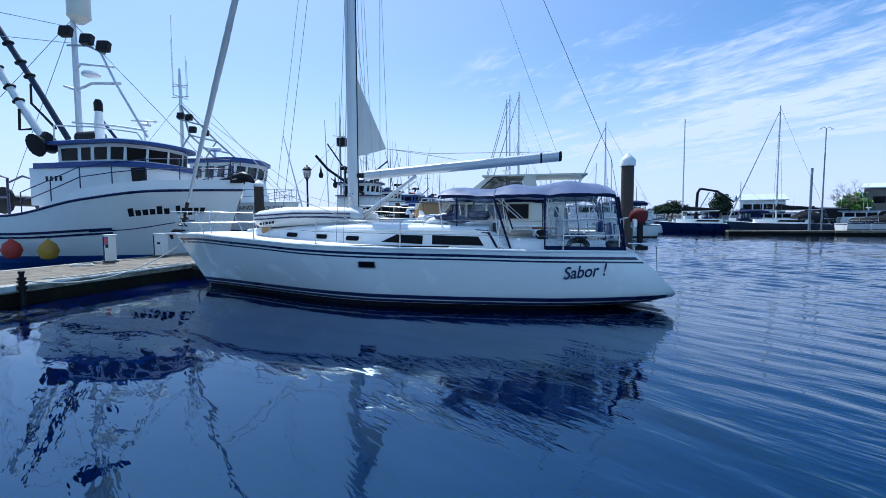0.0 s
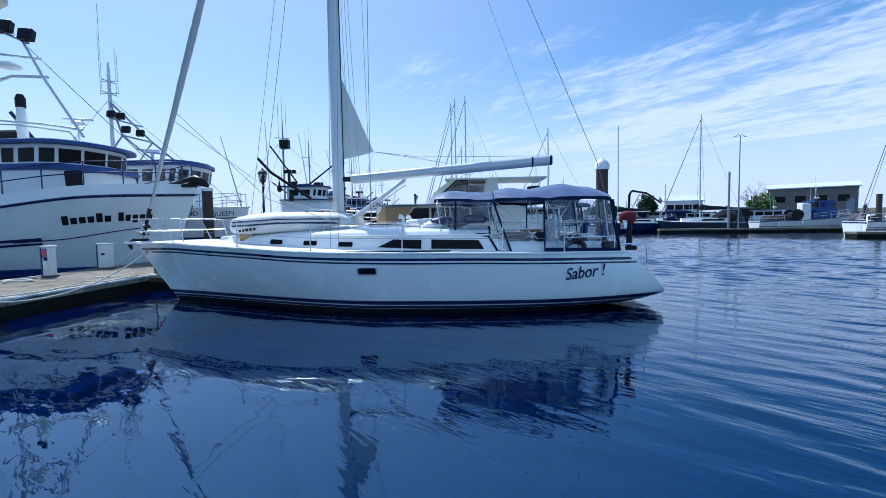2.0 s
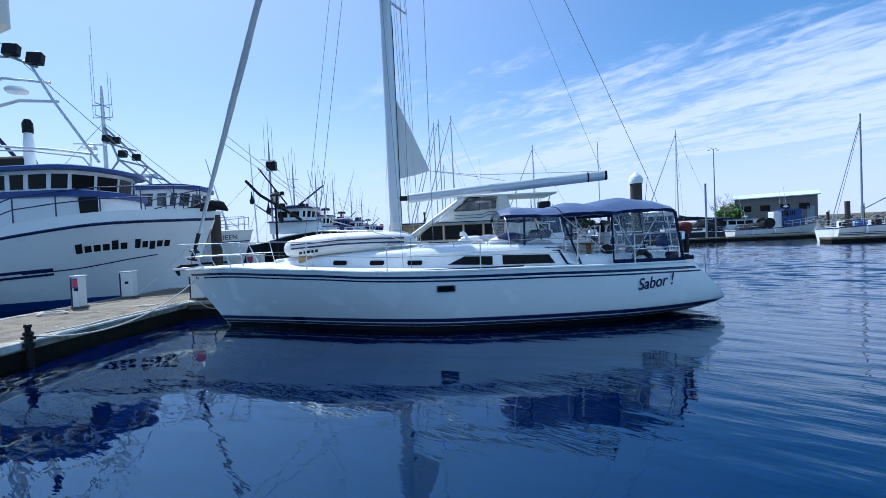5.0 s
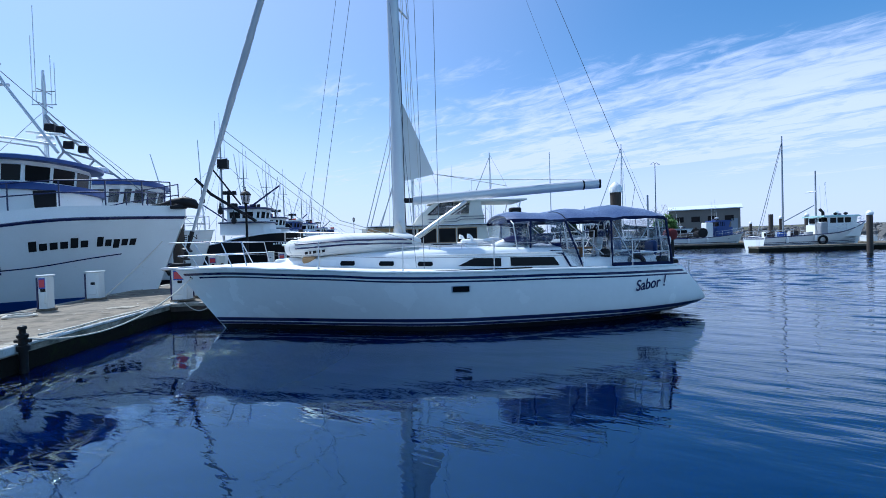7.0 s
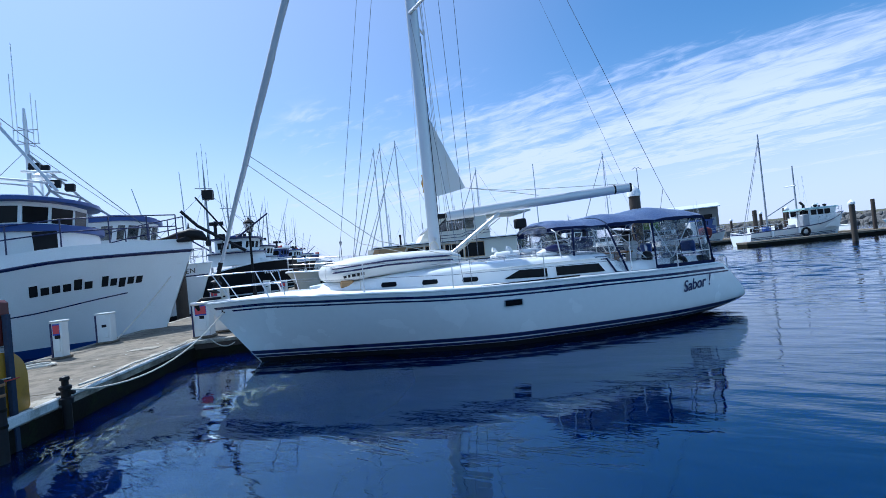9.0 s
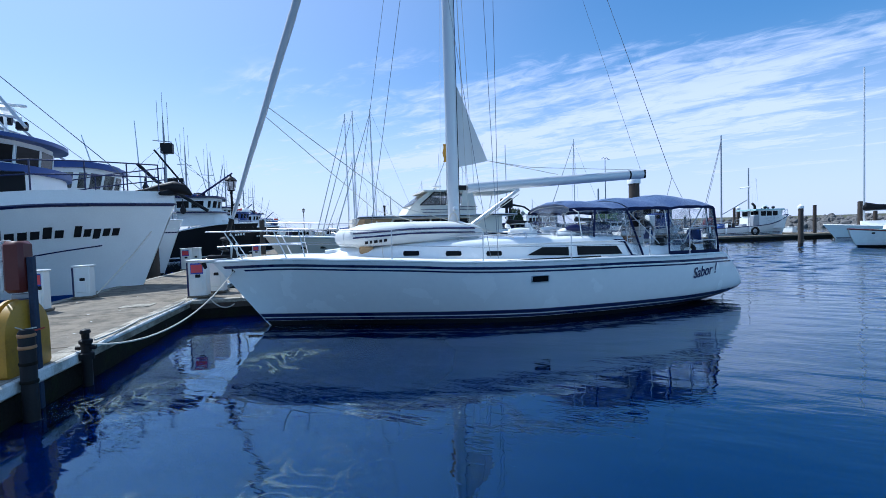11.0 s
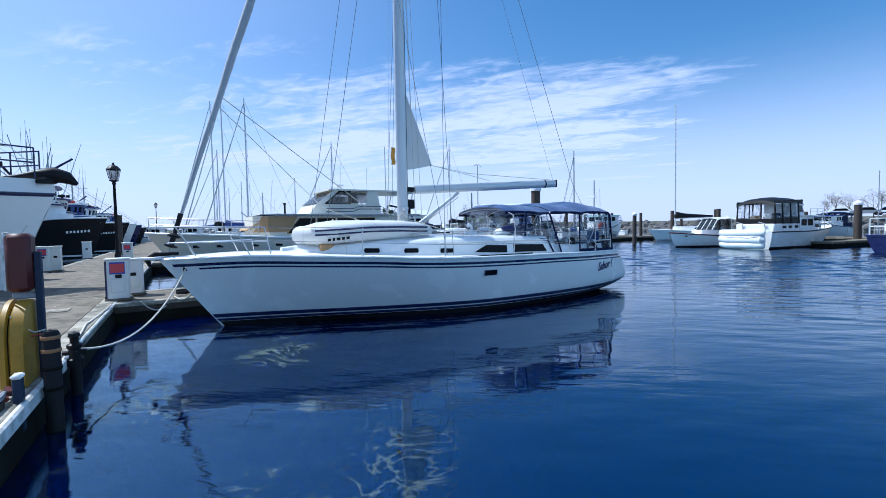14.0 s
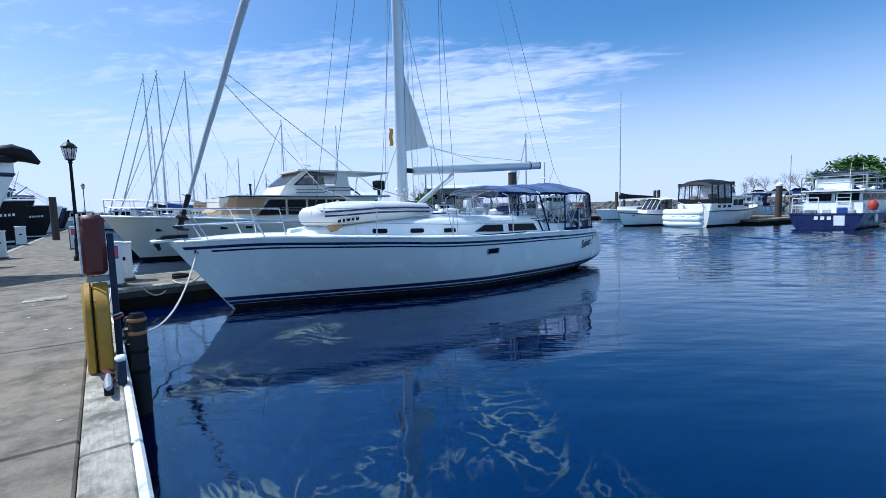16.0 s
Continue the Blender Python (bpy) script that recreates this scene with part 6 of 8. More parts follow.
    part("windscreen", Geo().plate([(7.5, -1.3, 3.24), (7.5, 1.3, 3.24), (8.35, 1.3, 3.88), (8.35, -1.3, 3.88)], (1, 0, 0), 0.01), PANE, b, smooth=False)
    part("house_roof", prism([(8.15, -1.5), (8.15, 1.5), (13.2, 1.55), (13.2, -1.55)], 3.9, 3.98), CREAM, b)
    for p in ((12.9, -1.4), (12.9, 1.4)):
        part("roof_post", Geo().tube([(*p, 3.9), (12.6, p[1], 2.7)], 0.03, 6), WHITE, b)
    part("radar", Geo().lathe([(0.06, 0), (0.06, 0.25), (0.32, 0.3), (0.3, 0.36), (0.0, 0.38)], (9.2, 0.2, 3.98), 12), WHITE, b)
    for x, y, h in ((9.6, 0.9, 6.2), (10.4, -0.9, 5.2)):
        part("whip_aerial", Geo().tube([(x, y, 3.95), (x, y, h)], 0.012, 5), WHITE, b)
    for z in (2.86, 3.0):
        part("house_stripe", Geo().tube([(8.0, -1.47, z), (9.4, -1.49, z), (9.7, -1.5, z + 0.12), (10.95, -1.53, z + 0.12)], 0.02, 4), NAVY, b)
    part("searchlight", Geo().lathe([(0.0, 0), (0.05, 0), (0.05, 0.5), (0.07, 0.55), (0.07, 0.62), (0, 0.63)], (6.4, 0.3, 2.72), 10), BLACK, b)
    part("gas_grill", Geo().box((12.5, -1.7, 3.25), (0.6, 0.4, 0.5), bevel=0.06).box((12.5, -1.7, 2.9), (0.12, 0.12, 0.4)), BLACK, b)
    for sd in (-1, 1):
        pts = [H.at(s, sh(s), -0.06) for s in (0.01, 0.08, 0.16, 0.24, 0.32)]
        pipe_rail(b, [p if sd < 0 else H.both(p) for p in pts], (0.35, 0.65), mat=STEEL, r=0.014)
    part("cockpit_wall", prism([(11.9, -1.9), (11.9, 1.9), (13.4, 1.85), (13.4, -1.85)], 1.35, 1.9), WHITE, b)
    return b


motor_yacht(YACHT @ pose(-0.95, 13.3, 0))


def plain_sailboat(m, label, L=10.5, mast=14.5, cover=BLUE, hull=GELCOAT, mx=4.6, furl=True, rig=True):
    sh = spline([(0, 1.35), (0.4, 1.15), (1, 1.05)])
    bm = spline([(0, 0.03), (0.15, 0.75), (0.35, 1.4), (0.6, 1.6), (0.85, 1.4), (1, 1.1)])
    H = Hull(lambda z: 0.9 * (1 - z / 1.35), lambda z: L - 0.4 * z, bm, sh, spline([(0, -0.4), (0.8, -0.3), (1, 0.1)]), spline([(0, 0.8), (0.4, 0.28), (1, 0.3)]))
    b = thing("sailboat", label, "sailboat", m)
    part("hull", H.skin(n=30, k=9), hull, b)
    part("boot_stripe", H.band(lambda s: 0.06, lambda s: 0.16, 0.006, 0.01, 0.97), NAVY, b)
    part("deck", H.deck(0.02, 0.06), DECK, b)
    part("coachroof", prism([(2.6, -0.4), (2.6, 0.4), (3.6, 0.95), (7.2, 1.1), (7.2, -1.1), (3.6, -0.95)], 1.1, 1.6), GELCOAT, b)
    for sd in (-1, 1):
        part("cabin_window", Geo().plate([(4.4, sd * 1.01, 1.3), (6.8, sd * 1.09, 1.28), (6.8, sd * 1.09, 1.46), (4.6, sd * 1.02, 1.48)], (0, sd, 0), 0.02), SMOKED, b, smooth=False)
    part("mast", Geo().tube([(mx, 0, 1.5), (mx - 0.05, 0, mast)], [0.085, 0.06], 8), ALLOY, b)
    part("boom", Geo().tube([(mx, 0, 2.5), (mx + 3.8, 0, 2.55)], 0.06, 8), ALLOY, b)
    part("sail_cover", Geo().rings([[(mx + x, 0.16 * k * math.cos(a), 2.62 + 0.22 * k * math.sin(a) + 0.12 * k) for a in steps(0, 2 * math.pi, 9)[:-1]] for x, k in ((-0.1, 0.9), (0.1, 1.8), (0.9, 1.2), (2.4, 0.8), (3.7, 0.4))]), cover, b, "canvas sail cover on the boom")
    if furl:
        part("furled_headsail", Geo().tube([(0.25, 0, 1.6), (mx - 0.1, 0, mast - 0.6)], [0.07, 0.035], 7), FURL, b)
    if rig:
        for p in ((L - 0.3, 0, 1.2), (mx + 0.1, 1.5, 1.2), (mx + 0.1, -1.5, 1.2)):
            part("shroud", Geo().tube([(mx - 0.05, 0, mast - 0.2), p], 0.012, 5), WIRE, b)
        part("spreader", Geo().tube([(mx, -0.8, mast * 0.55), (mx, 0.8, mast * 0.55)], 0.03, 6), ALLOY, b)
    return b


def cruiser(m, label, L=11.0, hull=WHITE, house=WHITE, roof=WHITE, bimini=None, mast=0.0, trim=NAVY, house_x=(3.0, 7.5), house_z=2.9, category="motor boat", sheer=(1.7, 1.2, 1.15), stripes=0, canopy=0.0):
    """A fishing or pleasure boat lying bow in: x aft from the stem."""
    sh = spline([(0, sheer[0]), (0.35, sheer[1] + 0.15), (0.6, sheer[1]), (1, sheer[2])])
    B = L * 0.165
    bm = spline([(0, 0.05), (0.1, 0.5 * B), (0.25, 0.85 * B), (0.5, B), (1, 0.9 * B)])
    H = Hull(lambda z: 0.9 * (1 - z / sheer[0]), lambda z: L, bm, sh, spline([(0, -0.4), (1, -0.4)]), spline([(0, 0.9), (0.3, 0.45), (0.6, 0.2), (1, 0.2)]))
    b = thing("motor_boat", label, category, m)
    part("hull", H.skin(n=28, k=9), hull, b)
    part("bottom", H.band(lambda s: -0.3, lambda s: 0.12, 0.008), BOTTOM, b)
    part("rub_rail", H.rail(0.045, -0.02), trim, b)
    for i in range(stripes):
        part("hull_stripe", H.band(lambda s, i=i: 0.4 + 0.14 * i, lambda s, i=i: 0.45 + 0.14 * i, 0.008, 0.05, 1), trim, b)
    part("deck", H.deck(0.25, 0.05), OLDWHITE, b)
    x0, x1 = house_x
    w = B * 0.72
    zs = sheer[1] - 0.25
    part("cabin", prism([(x0, -w * 0.7), (x0, w * 0.7), (x0 + 0.7, w), (x1, w), (x1, -w), (x0 + 0.7, -w)], zs, house_z - 0.75), house, b)
    part("wheelhouse", prism([(x0 + 0.5, -w * 0.8), (x0 + 0.5, w * 0.8), (x0 + 1.0, w * 0.95), (x1 - 0.2, w * 0.95), (x1 - 0.2, -w * 0.95), (x0 + 1.0, -w * 0.95)], house_z - 0.75, house_z, -0.15), house, b)
    for sd in (-1, 1):
        xs = steps(x0 + 1.1, x1 - 0.3, 4)
        for a, c in zip(xs, xs[1:]):
            part("cabin_window", Geo().plate([(a + 0.06, sd * w * 0.955, house_z - 0.62), (c - 0.06, sd * w * 0.955, house_z - 0.62), (c - 0.06, sd * w * 0.955, house_z - 0.14), (a + 0.06, sd * w * 0.955, house_z - 0.14)], (0, sd, 0), 0.015), SMOKED, b, smooth=False)
    for y0, y1 in ((-w * 0.85, -0.1), (0.1, w * 0.85)):
        part("aft_window", Geo().plate([(x1 - 0.195, y0, house_z - 0.62), (x1 - 0.195, y1, house_z - 0.62), (x1 - 0.195, y1, house_z - 0.14), (x1 - 0.195, y0, house_z - 0.14)], (1, 0, 0), 0.015), SMOKED, b, smooth=False)
    part("roof", prism([(x0 + 0.3, -w * 0.9), (x0 + 0.3, w * 0.9), (x1 + 0.3, w * 1.05), (x1 + 0.3, -w * 1.05)], house_z, house_z + 0.09), roof, b)
    if bimini:
        g = Geo()
        ct = canopy or house_z + 0.42
        rows = [[(x, y, ct + dz - 0.2 * abs(y / w) ** 3) for y in steps(-w, w, 9)] for x, dz in ((x1 - 0.9, -0.1), (x1 - 0.2, 0.04), (x1 + 1.4, 0.07), (x1 + 2.5, 0.0), (x1 + 2.75, -0.2))]
        part("canopy", g.grid(rows), bimini, b, "dark canvas canopy")
        for sd in (-1, 1):
            part("canopy_panel", Geo().plate([(x1, sd * w, sheer[2] + 0.6), (x1 + 1.2, sd * w, sheer[2] + 0.4), (x1 + 1.2, sd * w, ct - 0.22), (x1, sd * w, ct - 0.22)], (0, sd, 0), 0.01), bimini, b, smooth=False)
            part("canopy_window", Geo().plate([(x1 + 1.25, sd * w, sheer[2] + 0.5), (x1 + 2.4, sd * w, sheer[2] + 0.6), (x1 + 2.4, sd * w, ct - 0.22), (x1 + 1.25, sd * w, ct - 0.22)], (0, sd, 0), 0.008), VINYL, b, smooth=False)
            for x in (x1 + 1.25, x1 + 2.45):
                part("canopy_pole", Geo().tube([(x, sd * w, sheer[2]), (x, sd * w, ct - 0.2)], 0.02, 5), bimini, b)
        for sd in (-1, 1):
            part("valance", Geo().plate([(x1 - 0.9, sd * (w + 0.01), ct - 0.36), (x1 + 2.62, sd * (w + 0.01), ct - 0.46), (x1 + 2.62, sd * (w + 0.01), ct - 0.18), (x1 - 0.9, sd * (w + 0.01), ct - 0.16)], (0, sd, 0), 0.012), bimini, b, smooth=False)
            part("canopy_seat", Geo().box((x1 + 1.6, sd * w * 0.5, sheer[2] + 0.35), (0.6, 0.55, 0.5), bevel=0.08).box((x1 + 1.9, sd * w * 0.5, sheer[2] + 0.8), (0.16, 0.55, 0.7), bevel=0.06), NAVY, b)
        part("helm_console", Geo().box((x1 + 0.45, 0.2, sheer[2] + 0.6), (0.5, 1.1, 1.1), bevel=0.08), BLACK, b)
        mid = sheer[2] + 0.28 * (ct - sheer[2])
        part("canopy_skirt", Geo().plate([(x1 + 2.49, -w, sheer[2] + 0.1), (x1 + 2.49, w, sheer[2] + 0.1), (x1 + 2.48, w, mid), (x1 + 2.48, -w, mid)], (1, 0, 0), 0.01), bimini, b, smooth=False)
        for sd in (-1, 1):
            part("canopy_skirt", Geo().plate([(x1 + 1.25, sd * (w + 0.014), sheer[2] + 0.1), (x1 + 2.45, sd * (w + 0.014), sheer[2] + 0.1), (x1 + 2.45, sd * (w + 0.014), mid), (x1 + 1.25, sd * (w + 0.014), mid)], (0, sd, 0), 0.01), bimini, b, smooth=False)
        part("aft_curtain", Geo().plate([(x1 + 2.46, -w, sheer[2] + 0.5), (x1 + 2.46, w, sheer[2] + 0.5), (x1 + 2.44, w, ct - 0.22), (x1 + 2.44, -w, ct - 0.22)], (1, 0, 0), 0.008), VINYL, b, smooth=False)
    if mast:
        xm = x1 + 0.6
        part("mast", Geo().tube([(xm, 0, zs), (xm, 0, mast)], [0.09, 0.05], 8), GREYSTEEL, b)
        part("crosstree", Geo().tube([(xm, -0.7, mast * 0.8), (xm, 0.7, mast * 0.8)], 0.03, 6), GREYSTEEL, b)
        part("boom", Geo().tube([(xm, 0, zs + 1.3), (xm + 2.8, 0.4, mast * 0.62)], 0.06, 7), GREYSTEEL, b)
        for p in ((L - 0.3, 0.0, sheer[2]), (0.6, 0, sheer[0]), (xm, B * 0.9, sheer[2]), (xm, -B * 0.9, sheer[2])):
            part("rigging_wire", Geo().tube([(xm, 0, mast * 0.93), p], 0.012, 5), WIRE, b)
    part("roof_radar", Geo().lathe([(0.05, 0), (0.05, 0.25), (0.24, 0.29), (0.24, 0.38), (0, 0.42)], (x0 + 1.5, 0, house_z + 0.08), 12), WHITE, b)
    part("visor", prism([(x0 + 0.22, -w * 0.92), (x0 + 0.22, w * 0.92), (x1 + 0.32, w * 1.07), (x1 + 0.32, -w * 1.07)], house_z - 0.06, house_z - 0.005), BLACK if roof is WHITE else roof, b, "dark roof edge")
    for y0, y1 in ((-w * 0.74, -0.05), (0.05, w * 0.74)):
        part("windscreen", Geo().plate([(x0 + 0.42, y0, house_z - 0.60), (x0 + 0.42, y1, house_z - 0.60), (x0 + 0.34, y1, house_z - 0.14), (x0 + 0.34, y0, house_z - 0.14)], (-1, 0, 0), 0.02), SMOKED, b, smooth=False)
    for sd in (-1, 1):
        ps = [H.at(s, sh(s), -0.07) for s in (0.02, 0.09, 0.17, 0.26, 0.35, 0.44)]
        pipe_rail(b, [p if sd < 0 else H.both(p) for p in ps], (0.32, 0.62), mat=STEEL, r=0.016)
        ps = [H.at(s, sh(s), -0.07) for s in (0.74, 0.82, 0.90, 0.98)]
        pipe_rail(b, [p if sd < 0 else H.both(p) for p in ps], (0.30, 0.58), mat=STEEL, r=0.016)
        for s in (0.55, 0.8):
            p = H.at(s, sh(s) - 0.35, 0.10)
            p = p if sd < 0 else H.both(p)
            part("fender", Geo().lathe([(0, -0.3), (0.1, -0.25), (0.12, 0), (0.1, 0.22), (0.03, 0.32), (0, 0.33)], p, 10), GELCOAT, b)
    rng = random.Random(int(L * 10) + len(label))
    for k in range(3):
        p = (rng.uniform(x0 + 0.8, x1), rng.uniform(-w, w) * 0.7, house_z)
        part("whip_aerial", Geo().tube([p, (p[0] + rng.uniform(-0.3, 0.4), p[1], house_z + rng.uniform(1.2, 3.4))], 0.014, 5), WHITE, b)
    for k in range(3):
        part("roof_gear", Geo().box((rng.uniform(x0 + 1, x1 - 0.2), rng.uniform(-w, w) * 0.6, house_z + 0.17), (rng.uniform(0.2, 0.6), rng.uniform(0.2, 0.5), rng.uniform(0.14, 0.26)), rng.uniform(0, 90), 0.04), rng.choice((BLACK, OLDWHITE, GREYSTEEL, NAVY)), b)
    for k in range(5):
        part("deck_gear", Geo().box((rng.uniform(x1 + 0.3, L - 0.4), rng.uniform(-B, B) * 0.55, sheer[2] - 0.05), (rng.uniform(0.3, 0.8), rng.uniform(0.3, 0.7), rng.uniform(0.35, 0.8)), rng.uniform(0, 90), 0.05), rng.choice((BLACK, GREYSTEEL, OLDWHITE, BLUE, RUBBER)), b)
    part("transom_strip", Geo().box((L + 0.004, 0, sheer[2] - 0.10), (0.03, 1.7 * B, 0.10), bevel=0.01), trim, b)
    part("transom_door", Geo().box((L + 0.004, 0.35 * B, sheer[2] * 0.55), (0.03, 0.55, sheer[2] * 0.6), bevel=0.01), OLDWHITE, b)
    return b


# bow-in across the fairway: stern towards the open water
def bow_in(x, y, L, turn=-12.0):
    """Pose for a boat of length L whose stern lies at x, y."""
    a = radians(turn)
    return pose(x + L * math.cos(a), y + L * math.sin(a), 0, 0, 0, turn + 180)


plain_sailboat(YACHT @ pose(1.9, 47.7, 0, 0, 0, 0), "white sailboat moored beyond the motor yacht", mast=17.2, mx=4.6, cover=BLUE)
plain_sailboat(YACHT @ pose(3.3, 40.6, 0, 0, 0, 0), "white sailboat with a tan sail cover", mast=15.6, mx=4.6, cover=TAN)
plain_sailboat(YACHT @ pose(1.2, 52.1, 0, 0, 0, 0), "white sailboat with a furled headsail", mast=17.8, mx=4.6, L=11.5, cover=BLACK)
plain_sailboat(YACHT @ pose(2.4, 58.5, 0, 0, 0, 0), "distant white sailboat with a blue cover", mast=13.0, cover=BLUE)
plain_sailboat(YACHT @ pose(12.5, 41.0, 0, 0, 0, 0), "distant white ketch at its berth", mast=12.0, cover=TAN)
cruiser(YACHT @ pose(2.5, 22.6, 0), "white cabin cruiser with a low flat roof", 10.5, house_x=(3, 8), house_z=2.7)
cruiser(YACHT @ pose(9.5, 34.0, 0), "white trawler yacht with a dark canopy", 11, bimini=CANVAS)
WEST = -20.0
troll = cruiser(bow_in(37.2, 32.0, 10.5, WEST), "white and pale teal fishing boat with a flat stern", 10.5, WHITE, OLDWHITE, TEALROOF, mast=0, house_x=(1.2, 4.6), house_z=3.0, trim=NAVY, category="fishing boat", stripes=3, sheer=(2.5, 1.35, 1.2))
for xm, top in ((7.7, 10.8), (4.6, 7.4)):
    part("mast", Geo().tube([(xm, 0, 0.9), (xm, 0, top)], [0.09, 0.06], 8), GREYSTEEL, troll)
part("mast_stay", Geo().tube([(7.7, 0, 10.3), (10.3, 0.2, 1.4)], 0.035, 6), GREYSTEEL, troll)
part("mast_stay", Geo().tube([(7.7, 0, 10.0), (9.5, -0.6, 1.4)], 0.02, 6), GREYSTEEL, troll)
part("boom", Geo().tube([(7.7, 0, 2.6), (5.0, 0.3, 4.1)], 0.05, 6), GREYSTEEL, troll)
part("radar_bar", Geo().box((5.0, 0, 5.4), (0.14, 1.3, 0.12), bevel=0.03), WHITE, troll)
part("roof_lamp", Geo().lathe([(0.05, 0), (0.16, 0.1), (0.16, 0.22), (0.0, 0.28)], (2.4, 0.7, 3.09), 10), BLACK, troll)
part("roof_lamp", Geo().lathe([(0.05, 0), (0.16, 0.1), (0.16, 0.22), (0.0, 0.28)], (3.5, 0.9, 3.09), 10), BLACK, troll)
part("exhaust_stack", Geo().tube([(4.5, 0.7, 1.2), (4.5, 0.7, 3.4), (4.8, 0.7, 3.7)], 0.12, 8), BLACK, troll)
part("hauler", Geo().box((4.9, 1.1, 1.9), (0.7, 0.6, 1.2), bevel=0.08), GREYSTEEL, troll)
part("tyre_fender", Geo().rings([[(5.3 + (0.36 + 0.11 * math.cos(q)) * math.cos(a), 1.66 + 0.1 * math.sin(q), 0.85 + (0.36 + 0.11 * math.cos(q)) * math.sin(a)) for q in steps(0, 2 * math.pi, 7)[:-1]] for a in steps(0, 2 * math.pi, 17)[:-1]], loop=True), RUBBER, troll)
for k in range(7):
    part("deck_gear", Geo().box((5.8 + 0.62 * k, (-1) ** k * 0.6, 1.45), (0.5, 0.6, 0.35 + 0.12 * (k % 3)), 20 * k, 0.05), (GREYSTEEL, WHITE, BLACK, OLDWHITE, BLUE, OLDWHITE, BLACK)[k], troll)
work = cruiser(bow_in(40.5, 45.6, 9.4, WEST), "white workboat with a navy stripe and a blue cabin", 9.4, WHITE, BLUE, BLUE, mast=0, house_x=(1.8, 3.8), house_z=3.2, category="fishing boat", trim=NAVY, stripes=2)
part("netting", Geo().rings([[(5.6 + 0.6 * i, 1.2 * math.cos(a) * k, 1.3 + 0.6 * k * max(0, math.sin(a)) + 0.08 * math.sin(5 * a + i)) for a in steps(0, 2 * math.pi, 15)[:-1]] for i, k in enumerate((0.5, 0.9, 1.0, 0.95, 0.8, 0.4))]), RUBBER, work, "dark heap of netting")
part("shelter", Geo().box((4.6, 0.2, 2.1), (0.9, 1.1, 1.9), bevel=0.06), OLDWHITE, work, "weathered deck shelter")
part("net_drum", Geo().lathe([(0.0, -0.9), (0.6, -0.88), (0.6, -0.8), (0.3, -0.78), (0.3, 0.78), (0.6, 0.8), (0.6, 0.88), (0, 0.9)], (5.6, 0.2, 1.8), 14, Matrix.Rotation(radians(90), 4, "X")), BLACK, work)
grey_sail = plain_sailboat(pose(31.2, 49.4, 0, 0, 0, WEST), "dark blue-grey sailboat with a black sail cover and dodger", L=9.6, mast=13.4, cover=BLACK, hull=SLATE, mx=4.6)
part("dodger", Geo().rings([[(x, 1.1 * math.cos(a), 1.5 + h * max(0, math.sin(a))) for a in steps(0, math.pi, 9)] for x, h in ((6.2, 0.5), (6.8, 0.9), (7.8, 0.9), (8.4, 0.6))]), BLACK, grey_sail, "black canvas dodger")
cruiser(bow_in(44.0, 53.2, 9.6, WEST), "navy motor boat with a black canvas canopy", 9.6, NAVY, OLDWHITE, GREYSTEEL, BLACK, house_z=2.4, sheer=(1.4, 1.1, 1.0))
cruiser(bow_in(43.0, 63.5, 9.0, WEST), "pale blue cabin boat at a far berth", 9.0, GREENP, OLDWHITE, NAVY, house_z=2.3, bimini=CANVAS)
plain_sailboat(pose(45.0, 75.0, 0, 0, 0, WEST), "pale blue sailboat with a navy cover", mast=7.5, cover=NAVY, hull=GREENP, mx=4.0, furl=False)
plain_sailboat(pose(25.6, 54.6, 0, 0, 0, WEST), "navy sailboat with a bare mast", L=8.8, mast=13.2, cover=BLACK, hull=NAVY, mx=3.2, furl=False, rig=False)


def dock_crane(x, y):
    """A small hydraulic crane folded over the far float."""
    c = thing("dock_crane", "dark hydraulic dock crane with a folded jib", "crane", pose(x, y, 0.45, 0, 0, -25))
    part("base", Geo().lathe([(0.45, 0), (0.45, 0.3), (0.28, 0.4), (0.25, 1.6), (0.0, 1.65)], n=12), BLACK, c)
    part("boom", Geo().tube([(0, 0, 1.5), (0.1, 0, 4.6), (0.4, 0, 5.2)], [0.2, 0.17, 0.15], 8), BLACK, c)
    part("jib", Geo().tube([(0.4, 0, 5.2), (2.4, 0, 4.8), (4.4, 0, 3.3)], [0.15, 0.14, 0.1], 8), BLACK, c)
    part("ram", Geo().tube([(0.25, 0, 2.2), (1.5, 0, 4.7)], 0.07, 6), GREYSTEEL, c)


